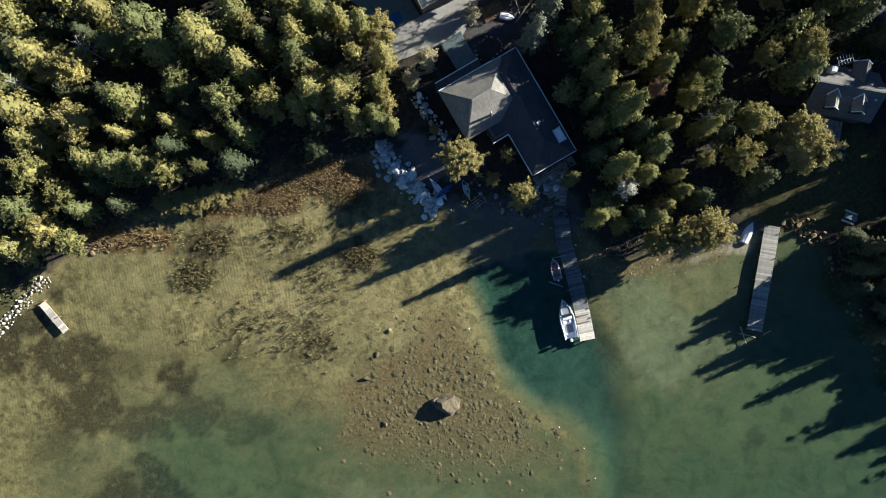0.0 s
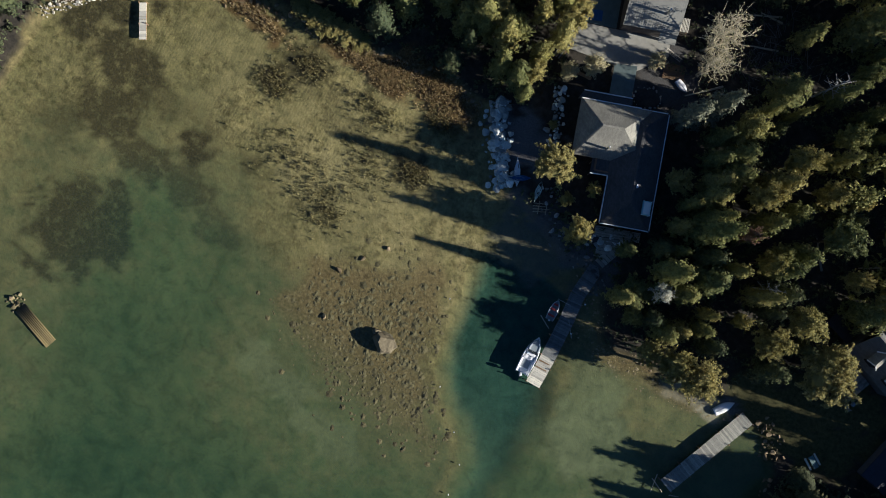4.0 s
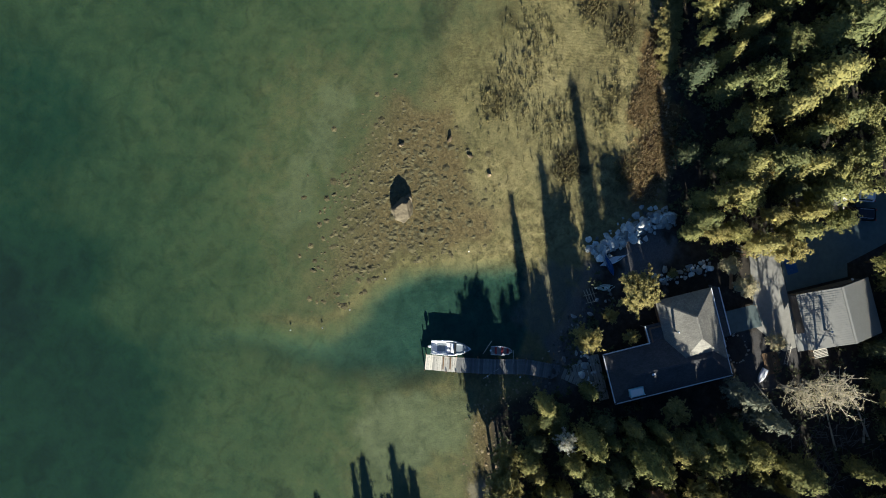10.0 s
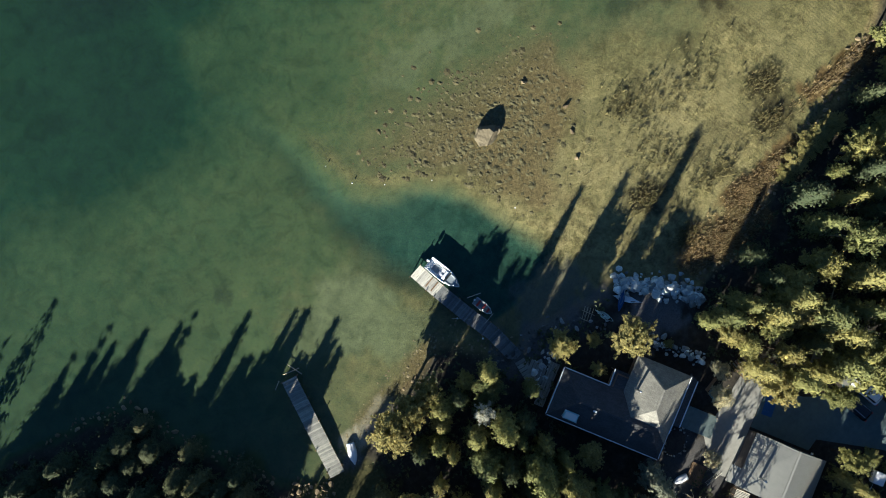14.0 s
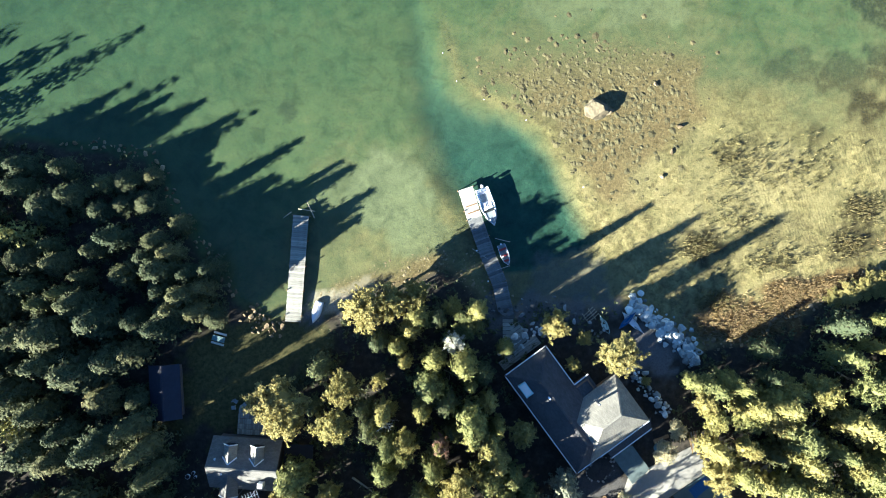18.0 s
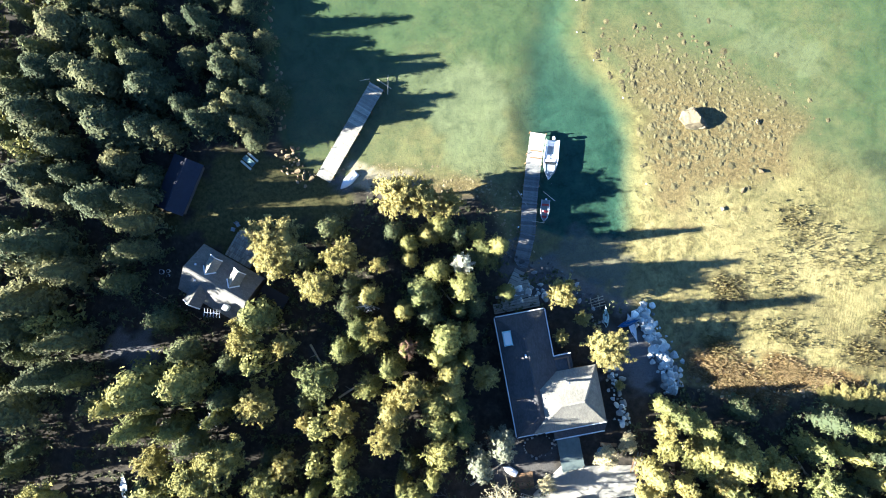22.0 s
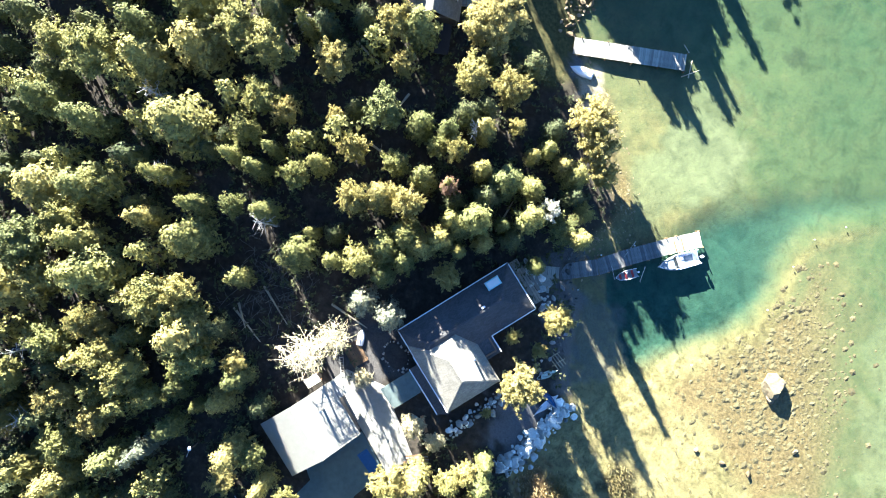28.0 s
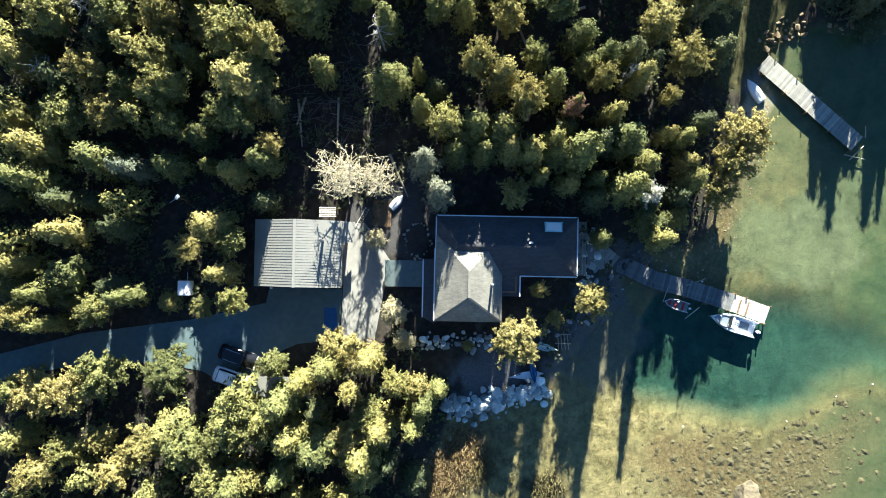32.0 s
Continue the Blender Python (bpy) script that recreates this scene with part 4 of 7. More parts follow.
# ------------------------------------------------------------------ boats
def hull(name, length, beam, depth, mat, bow=0.55, stern=0.85, wall=0.05, floor=0.12, raked=0.25):
    """An open hull, bow towards +x, keel on z = 0."""
    n, m = 17, 9
    verts, faces = [], []
    for shell in (0, 1):
        for i in range(n):
            s = i / (n - 1)
            w = beam / 2 * (stern + (1 - stern) * min(1, s * 2.5)) * (1 - max(0, (s - bow) / (1 - bow)) ** 2.2)
            w = max(w, 0.015) - shell * min(wall, w * 0.6)
            x = -length / 2 + length * s
            sheer = depth * (1 + raked * max(0, s - 0.5))
            for j in range(m):
                a = math.pi * j / (m - 1) - math.pi / 2
                y = w * math.copysign(abs(math.sin(a)) ** 0.6, math.sin(a))
                z = sheer - (sheer - (floor if shell else 0) - 0.25 * depth * max(0, s - 0.8)) * abs(math.cos(a)) ** 0.55
                verts.append((x - shell * (0.05 if i == n - 1 else -0.05 if i == 0 else 0), y, z))
    N = n * m
    for i in range(n - 1):
        for j in range(m - 1):
            a = i * m + j
            faces.append([a, a + 1, a + m + 1, a + m])
            faces.append([N + a + m, N + a + m + 1, N + a + 1, N + a])
        for j in (0, m - 1):
            a, b = i * m + j, (i + 1) * m + j
            faces.append([a, b, N + b, N + a] if j == 0 else [N + a, N + b, b, a])
    for j in range(m - 1):
        faces.append([j + 1, j, N + j, N + j + 1])
    bm = bmesh.new()
    vs = [bm.verts.new(v) for v in verts]
    for f in faces:
        bm.faces.new([vs[i] for i in f])
    return bm_mesh(name, bm, mat, True)


def build_motorboat():
    ahead = math.degrees(math.atan2(-7.3 + 13.0, 16.6 - 17.9))
    b = thing("motorboat", pose(17.3, -10.15, -0.3, 0, 0, ahead), "white open motorboat with an outboard moored at the dock", "boat")
    part("hull", hull("hull", 5.6, 2.1, 0.95, M_WHITE, 0.45, 0.92, 0.14, 0.3), b)
    part("deck", hull("deck", 1.9, 1.75, 0.12, M_GREY_PAINT, 0.15, 0.98, 0.3, 0.06), b, pose(1.65, 0, 0.92), "grey-blue bow cover")
    part("console", box("console", 0.6, 1.45, 0.45, M_WHITE, 0.08, 0.9), b, pose(0.25, 0, 0.55))
    part("windscreen", box("windscreen", 0.08, 1.5, 0.4, M_GLASS, 0.02), b, pose(0.62, 0, 0.95, 0, -25, 0))
    part("floor", box("floor", 2.6, 1.5, 0.05, M_WHITE, 0.02), b, pose(-0.9, 0, 0.42))
    part("mat", box("mat", 1.15, 1.1, 0.03, M_GREY_PAINT, 0.01), b, pose(-1.35, 0, 0.48), "dark grey cockpit mat")
    for s in (-1, 1):
        part("seat", box("seat", 0.55, 0.5, 0.3, M_WHITE, 0.06), b, pose(-0.35, s * 0.42, 0.48))
    motor = part("outboard", box("outboard", 0.5, 0.42, 0.6, M_WHITE, 0.1, 0.85), b, pose(-2.95, 0.1, 0.75), "white outboard motor")
    part("leg", box("leg", 0.2, 0.12, 0.9, M_GREY_PAINT, 0.03), motor, pose(-0.1, 0, -0.9))
    for s in (-1, 1):
        part("rail", rod("rail", 0.02, 0.02, 1.6, M_STEEL, 6), b, pose(-2.2, s * 0.95, 0.98, 0, 90, 0))


def build_skiff():
    ahead = math.degrees(math.atan2(-1.8 + 4.7, 15.4 - 16.1))
    b = thing("skiff", pose(15.75, -3.2, -0.12, 0, 0, ahead), "small dark rowing skiff with red seats tied to the dock", "boat")
    part("hull", hull("hull", 3.0, 1.25, 0.5, M_GREY_PAINT, 0.45, 0.85, 0.06, 0.1), b)
    for side in (-1, 1):
        bar("gunwale", (-1.48, side * 0.55, 0.5), (0.0, side * 0.62, 0.5), 0.05, 0.06, M_TRIM, b)
        bar("gunwale", (0.0, side * 0.62, 0.5), (1.0, side * 0.42, 0.54), 0.05, 0.06, M_TRIM, b)
        bar("gunwale", (1.0, side * 0.42, 0.54), (1.5, side * 0.03, 0.57), 0.05, 0.06, M_TRIM, b)
    for x in (-0.8, 0.1, 0.85):
        part("seat", box("seat", 0.3, 1.0 - 0.3 * (x > 0.5), 0.06, M_RED, 0.02), b, pose(x, 0, 0.32))
    part("motor", box("motor", 0.25, 0.25, 0.4, M_WHITE, 0.05), b, pose(-1.55, 0, 0.45))


def build_rowboat():
    b = thing("rowboat", pose(42.85, 1.8, ground_at(42.85, 1.8) - 0.02, 0, 0, math.degrees(math.atan2(0.4 - 3.1, 42.3 - 43.5)) + 180), "pale upturned rowboat pulled up beside the dock", "boat")
    part("hull", hull("hull", 3.2, 1.3, 0.5, M_WHITE, 0.45, 0.85), b, Matrix.Translation((0, 0, 0.55)) @ Matrix.Rotation(math.pi, 4, "X"))
    bar("keel", (-1.4, 0, 0.55), (1.2, 0, 0.55), 0.05, 0.05, M_TRIM, b)


def build_kayak(at, turn, length, beam, mat, label, cockpit=True, lean=0):
    k = thing("kayak", pose(at[0], at[1], ground_at(at[0], at[1]) + 0.02 + (at[2] if len(at) > 2 else 0), lean, 0, turn), label, "kayak", "boats drawn up on the beach")
    h = hull("hull", length, beam, 0.26, mat, 0.5, 0.12, 0.03, 0.06, 0.15)
    for v in h.vertices:
        s = abs(v.co.x) / (length / 2)
        v.co.y *= 1 - 0.85 * max(0, -v.co.x / (length / 2)) ** 2.2
        v.co.z += 0.12 * s ** 3
    part("hull", h, k)
    if cockpit:
        part("cockpit", hull("cockpit", length * 0.45, beam * 0.62, 0.06, M_GREY_PAINT, 0.5, 0.6, 0.04, 0.02), k, pose(0, 0, 0.14))
        part("deck", box("deck", length * 0.6, beam * 0.55, 0.04, mat, 0.015), k, pose(0, 0, 0.13))


build_motorboat()
build_skiff()
build_rowboat()
build_kayak((3.3, 7.9), 110, 3.0, 0.85, M_GREEN, "pale green kayak on the beach stones")
build_kayak((-0.7, 8.2), -52, 4.2, 0.85, M_WHITE, "long pale canoe lying behind the breakwater", False)
KX, KY = 0.1, 7.7
build_kayak((KX, KY, 0.3), 38, 3.2, 0.8, M_BLUE, "dark blue kayak lying across the pale canoe")

# ------------------------------------------------------------------ vehicles
def build_car(at, turn, paint, label):
    c = thing("car", pose(at[0], at[1], 2.66, 0, 0, turn), label, "car", "cars parked on the driveway")
    body = bmesh.new()
    bmesh.ops.create_cube(body, size=1)
    for v in body.verts:
        v.co = Vector((v.co.x * 4.6, v.co.y * 1.84, 0.32 + (v.co.z + 0.5) * 0.62))
        if v.co.z > 0.6:
            v.co.x *= 0.97
            v.co.y *= 0.95
    bmesh.ops.bevel(body, geom=list(body.edges), offset=0.16, segments=3, affect="EDGES")
    part("body", bm_mesh("body", body, paint, True), c)
    cab = part("cabin", box("cabin", 2.75, 1.62, 0.66, M_GLASS, 0.1, 0.86), c, pose(-0.45, 0, 0.88))
    part("roof", box("roof", 2.05, 1.36, 0.07, paint, 0.03), cab, pose(-0.08, 0, 0.63))
    for s in (-1, 1):
        part("roof_rail", box("roof_rail", 1.8, 0.05, 0.05, M_STEEL, 0.01), cab, pose(-0.08, s * 0.6, 0.7))
        part("mirror", box("mirror", 0.16, 0.2, 0.14, paint, 0.03), c, pose(0.75, s * 0.98, 0.95))
        part("headlight", box("headlight", 0.12, 0.4, 0.15, M_LAMP, 0.03), c, pose(2.22, s * 0.62, 0.68))
        part("tail_light", box("tail_light", 0.08, 0.3, 0.2, M_RED, 0.02), c, pose(-2.24, s * 0.68, 0.7))
        for x in (-1.4, 1.45):
            w = part("wheel", rod("wheel", 0.34, 0.34, 0.23, M_BLACK, 20), c, pose(x, s * 0.8 + 0.115, 0.34, 90, 0, 0))
            part("rim", rod("rim", 0.2, 0.2, 0.25, M_STEEL, 14), w, pose(0, 0, -0.01))
    return c


along_cars = math.degrees(math.atan2(*(yard(-21.3, 19.9) - yard(-25.3, 18.6)).yx))
p = yard(-23.3, 19.3)
build_car((p.x, p.y), along_cars, M_CAR_WHITE, "white estate car parked on the asphalt")
p = yard(-22.7, 16.75)
build_car((p.x, p.y), along_cars, M_CAR_DARK, "dark grey estate car parked in the shade")


def build_trailer():
    p = yard(-28.9, 8.9)
    t = thing("trailer", pose(p.x, p.y, ground_at(p.x, p.y), 0, 0, HOUSE_TURN + 90), "small white box trailer beside the lane", "trailer")
    part("box", box("box", 1.7, 1.5, 1.1, M_WHITE, 0.08), t, pose(0, 0, 0.45))
    bar("tow_bar", (0.8, 0, 0.45), (1.8, 0, 0.4), 0.08, 0.08, M_STEEL, t)
    for s in (-1, 1):
        part("wheel", rod("wheel", 0.28, 0.28, 0.18, M_BLACK, 16), t, pose(0, s * 0.78 + 0.09, 0.28, 90, 0, 0))


build_trailer()

# ------------------------------------------------------------------ rocks
def boulder(name, seed, mat, points=16, squash=0.7):
    """A broken block of rock: the hull of a few random points, its edges worn."""
    rng = random.Random(seed * 131)
    bm = bmesh.new()
    for _ in range(points):
        v = Vector((rng.gauss(0, 1), rng.gauss(0, 1), rng.gauss(0, 1))).normalized() * rng.uniform(0.85, 1.05)
        bm.verts.new((v.x, v.y * 0.85, v.z * squash))
    hull_out = bmesh.ops.convex_hull(bm, input=list(bm.verts))
    loose = [g for g in hull_out["geom_interior"] if isinstance(g, bmesh.types.BMVert)]
    bmesh.ops.delete(bm, geom=loose, context="VERTS")
    bmesh.ops.bevel(bm, geom=list(bm.edges), offset=0.05, segments=1, affect="EDGES")
    return bm_mesh(name, bm, mat, False)


STONES = [boulder("stone", k, M_ROCK) for k in range(8)]
SHADED_STONES = [boulder("stone", 60 + k, M_SHADED_ROCK, 13, 0.6) for k in range(5)]
BANK_STONES = [boulder("stone", 40 + k, M_BANK_ROCK, 13, 0.7) for k in range(5)]
BROWN_STONES = [boulder("stone", 20 + k, M_BROWN_ROCK, 11, 0.6) for k in range(6)]


def pile_of(name, label, line, width, count, size, rise, meshes, category, seed):
    """Stones heaped along a line: the biggest first, small ones in the gaps."""
    rng = random.Random(seed)
    o = Vector((*line[0], 0))
    heap = thing(name, Matrix.Translation(o), label, category)
    lengths = [math.dist(a, b) for a, b in zip(line, line[1:])]
    placed = []
    for k in range(count):
        r = size * (1.0 if k < count * 0.12 else rng.uniform(0.28, 0.75))
        for _ in range(30):
            s = rng.random() * sum(lengths)
            i = 0
            while s > lengths[i]:
                s -= lengths[i]
                i += 1
            t = s / lengths[i]
            a, b = line[i], line[i + 1]
            dx, dy = (b[0] - a[0]) / lengths[i], (b[1] - a[1]) / lengths[i]
            off = rng.gauss(0, 0.45) * width
            x, y = a[0] + (b[0] - a[0]) * t - dy * off, a[1] + (b[1] - a[1]) * t + dx * off
            if all(math.hypot(x - q[0], y - q[1]) > 0.8 * (r + q[2]) for q in placed):
                break
        placed.append((x, y, r))
        z = ground_at(x, y) + r * 0.3 + rise * max(0, 1 - abs(off) / width)
        me = meshes[rng.randrange(len(meshes))]
        st = part("stone", me, heap, pose(x - o.x, y - o.y, z, rng.uniform(-20, 20), rng.uniform(-20, 20), rng.uniform(0, 360)) @ Matrix.Diagonal((r, r * rng.uniform(0.8, 1.1), r * rng.uniform(0.8, 1.1), 1)))
    return heap


pile_of("breakwater", "breakwater of pale grey boulders", [(-8.9, 14.6), (-7.6, 11.9), (-4.3, 8.7), (-1.9, 6.4), (-0.7, 5.6)], 1.25, 260, 0.85, 0.2, STONES, "rock wall", 3)
pile_of("retaining_wall", "dry retaining wall of grey boulders below the house", [(-3.6, 21.2), (-1.6, 17.6), (0.9, 13.9)], 0.8, 60, 0.62, 0.5, STONES, "rock wall", 4)
pile_of("rock_steps", "grey flat rocks stepping down to the dock", [(17.4, 10.9), (14.6, 8.2), (12.0, 7.6)], 1.0, 40, 0.75, 0.1, STONES, "rocks", 5)
pile_of("shore_rocks", "scattered boulders along the shaded beach", [(4.6, 9.6), (6.5, 6.8), (11, 4.2), (15, 5.2), (19.4, 2.4)], 1.4, 60, 0.55, 0.0, SHADED_STONES, "rocks", 6)
pile_of("revetment", "pale stone revetment along the grassy bank", [(-66.5, -17.5), (-62.5, -11.3), (-57.6, -5.4), (-55.6, -3.9)], 0.75, 150, 0.42, 0.2, BANK_STONES, "rock wall", 7)
pile_of("dock_rocks", "brown boulders around the landward end of the dock", [(47.5, 3.4), (50.0, 2.9), (52.5, 0.5)], 1.2, 36, 0.55, 0.05, BROWN_STONES, "rocks", 8)
pile_of("bank_rocks", "brown stones along the eroded bank", [(-50, -0.4), (-43, 3.3), (-34, 6.2), (-26, 8.6), (-14.5, 12.6), (-10.5, 12.4)], 1.0, 150, 0.5, 0.0, BROWN_STONES, "rocks", 9)
pile_of("point_rocks", "dark stones along the shaded point", [(53.8, -2), (56.5, -7), (60.2, -14), (63.5, -23), (76, -26)], 1.0, 70, 0.6, 0.0, BROWN_STONES, "rocks", 10)

def crag(name, seed, mat, size):
    """A weathered block: a fine ball cut by planes, then roughened."""
    rng = random.Random(seed)
    cuts = [(Vector((rng.gauss(0, 1), rng.gauss(0, 1), rng.gauss(0.2, 0.7))).normalized(), rng.uniform(0.62, 0.86)) for _ in range(11)]
    bm = bmesh.new()
    bmesh.ops.create_icosphere(bm, subdivisions=4, radius=1)
    for v in bm.verts:
        for n_, d_ in cuts:
            over = v.co.dot(n_) - d_
            if over > 0:
                v.co -= n_ * over
        v.co *= 1 + 0.10 * noise.noise(v.co * 2.3) + 0.05 * noise.noise(v.co * 6.0)
        v.co = Vector((v.co.x * size[0], v.co.y * size[1], v.co.z * size[2]))
    return bm_mesh(name, bm, mat, False)


big = thing("boulder", pose(0.6, -21.9, -0.5, 0, 0, 25), "large tan boulder standing alone in the shallows", "rock")
part("rock", crag("rock", 8, M_TAN_ROCK, (1.95, 1.7, 1.45)), big, pose(0, 0, 0.55))
foot = part("spall", crag("spall", 14, M_TAN_ROCK, (0.8, 0.6, 0.6)), big, pose(-1.5, 1.0, 0.35), "broken piece leaning on the boulder")
for x, y, r in [(-7.5, -11.6, 0.45), (-9.4, -15.0, 0.5), (-11.0, -18.4, 0.6), (-8.4, -24.7, 0.5)]:
    s = thing("stone", pose(x, y, ground_at(x, y), 0, 0, x * 50), "lone dark stone on the sand flat", "rock", "lone stones on the flat")
    part("rock", BROWN_STONES[int(-x) % 6], s, pose(0, 0, r * 0.3) @ Matrix.Diagonal((r, r, r, 1)))


def scatter_stones(name, label, count, place, sizes, mat, seed):
    """Uncounted stones as one mesh of small faceted lumps."""
    rng = np.random.RandomState(seed)
    bm = bmesh.new()
    bmesh.ops.create_icosphere(bm, subdivisions=1, radius=1)
    base = np.array([v.co[:] for v in bm.verts])
    tris = np.array([[v.index for v in f.verts] for f in bm.faces])
    bm.free()
    pts = place(rng, count)
    z = height(pts[:, 0], pts[:, 1])
    r = sizes[0] + (sizes[1] - sizes[0]) * rng.rand(len(pts)) ** 5
    V = base[None] * (1 + 0.09 * rng.randn(len(pts), len(base), 1)) * r[:, None, None] * np.stack([np.ones(len(pts)), 0.6 + 0.5 * rng.rand(len(pts)), 0.26 + 0.14 * rng.rand(len(pts))], -1)[:, None]
    a = rng.rand(len(pts)) * 6.28
    x, y = V[..., 0] * np.cos(a)[:, None] - V[..., 1] * np.sin(a)[:, None], V[..., 0] * np.sin(a)[:, None] + V[..., 1] * np.cos(a)[:, None]
    V = np.stack([x + pts[:, :1], y + pts[:, 1:2], V[..., 2] + (z - r * 0.16)[:, None]], -1).reshape(-1, 3)
    Fc = (tris[None] + (np.arange(len(pts)) * len(base))[:, None, None]).reshape(-1, 3)
    me = mesh_of(name, V.tolist(), Fc.tolist(), mat)
    return tagged(new(name, me), label, "stones", kind="stuff")


def shoal_place(rng, n):
    p = np.stack([rng.normal(2.0, 9.0, n), rng.normal(-22, 6.5, n)], -1)
    ds, _ = line_distance(p[:, 0], p[:, 1], SHOAL, True)
    ds = np.where(inside(p[:, 0], p[:, 1], SHOAL), ds, -ds)
    return p[(ds > rng.uniform(-4, 2, n)) & ~inside(p[:, 0], p[:, 1], CHANNEL_AREA) & (p[:, 1] < -7)]


def bank_place(rng, n):
    k = rng.randint(18, 23, n)
    t = rng.rand(n)
    a, b = np.array(SHORE)[k], np.array(SHORE)[k + 1]
    return a + (b - a) * t[:, None] + rng.normal(0, 1.3, (n, 2)) - [0, 0.8]


scatter_stones("pebbles", "brown stones strewn over the shoal", 4200, shoal_place, (0.06, 0.68), M_SHOAL_ROCK, 1)
scatter_stones("pebbles", "brown stones along the eastern bank", 700, bank_place, (0.06, 0.3), M_BROWN_ROCK, 2)

# ------------------------------------------------------------------ trees
def spray(V, Fc, at, normal, size, rng, leaves=4, loose=0.45):
    """A tuft of pointed leaf blades about a place, laid more or less along the crown's surface."""
    for _ in range(leaves):
        n = Vector((normal.x + rng.gauss(0, loose), normal.y + rng.gauss(0, loose), normal.z + rng.gauss(0, loose)))
        d = n.cross(Vector((rng.gauss(0, 1), rng.gauss(0, 1), rng.gauss(0, 1)))).normalized()
        w = n.cross(d).normalized() * size * rng.uniform(0.35, 0.55)
        o = at + Vector((rng.gauss(0, 0.6), rng.gauss(0, 0.6), rng.gauss(0, 0.4))) * size
        k = len(V)
        V += [o - w - d * size * 0.4, o + w - d * size * 0.4, o + d * size * rng.uniform(0.8, 1.3)]
        Fc.append((k, k + 1, k + 2))


def limb(V, Fc, a, b, r0, r1, sides=5):
    d = (b - a).normalized()
    u = d.orthogonal().normalized()
    w = d.cross(u)
    k = len(V)
    for c, r in ((a, r0), (b, r1)):
        for i in range(sides):
            t = 2 * math.pi * i / sides
            V.append(c + u * (r * math.cos(t)) + w * (r * math.sin(t)))
    for i in range(sides):
        j = (i + 1) % sides
        Fc.append((k + i, k + j, k + sides + j, k + sides + i))
    Fc.append(tuple(k + sides + i for i in range(sides)))


def heart(V, Fc, rings, rng, sides=9):
    """The dense inside of a crown, which lets no sun through: a ragged spindle."""
    k = len(V)
    for z, r in rings:
        for i in range(sides):
            a = 6.283 * (i + rng.uniform(-0.3, 0.3)) / sides
            q = r * rng.uniform(0.7, 1.12)
            V.append(Vector((math.cos(a) * q, math.sin(a) * q, z + rng.gauss(0, 0.05))))
    for j in range(len(rings) - 1):
        for i in range(sides):
            a, b = k + j * sides + i, k + j * sides + (i + 1) % sides
            Fc.append((a, b, b + sides, a + sides))
    Fc.append(tuple(k + (len(rings) - 1) * sides + i for i in range(sides)))


def conifer(seed, mat, slender=1.0, bare=0.0, tufts=6, dome=0.57, step=0.1):
    """Trunk and crown of a conifer 1 m in crown radius and of unit-free height 4.4: whorls of drooping branches."""
    rng = random.Random(seed)
    TV, TF, CV, CF = [], [], [], []
    H = 4.4 * slender
    limb(TV, TF, Vector((0, 0, -0.2)), Vector((0, 0, H * 0.6)), 0.10, 0.055, 8)
    limb(TV, TF, Vector((0, 0, H * 0.6)), Vector((0.02, 0.01, H * 0.98)), 0.055, 0.012, 6)
    z = H * 0.2
    phase = rng.random() * 6.28
    while z < H * 0.985:
        t = (z / H - 0.2) / 0.8
        reach = (1.0 - t) ** dome * rng.uniform(0.85, 1.08) + 0.06
        n = max(4, int(8 - 4 * t))
        for i in range(n):
            a = phase + 6.283 * (i + rng.uniform(-0.3, 0.3)) / n
            l = reach * rng.uniform(0.72, 1.12)
            out = Vector((math.cos(a), math.sin(a), 0))
            lift = 0.25 + 0.5 * t
            tip = Vector((0, 0, z)) + out * l + Vector((0, 0, l * (lift - 0.75 * (1 - t))))
            root = Vector((0, 0, z))
            if i % 2 == 0:
                limb(TV, TF, root, root.lerp(tip, 0.85), 0.022, 0.008, 3)
            if rng.random() < bare:
                continue
            steps = max(3, int(l / step))
            for s in range(steps):
                u = (s + 0.8) / steps
                c = root.lerp(tip, u) + Vector((0, 0, 0.10 * math.sin(u * 3.1) * l))
                c += Vector((-out.y, out.x, 0)) * rng.gauss(0, 0.05 + 0.10 * u * (1 - t))
                spray(CV, CF, c, out * 0.8 + Vector((0, 0, 0.6)), 0.088 + 0.034 * (1 - t), rng, tufts, 0.3)
        z += H * (0.052 - 0.012 * t)
        phase += 1.1
    heart(CV, CF, [(H * (0.24 + 0.70 * k / 8), 0.66 * (1 - 0.92 * k / 8) ** dome) for k in range(9)], rng)
    spray(CV, CF, Vector((0, 0, H * 0.97)), Vector((0, 0, 1)), 0.12, rng, 6)
    return mesh_of("trunk", TV, TF, M_BARK, True), mesh_of("crown", CV, CF, mat)


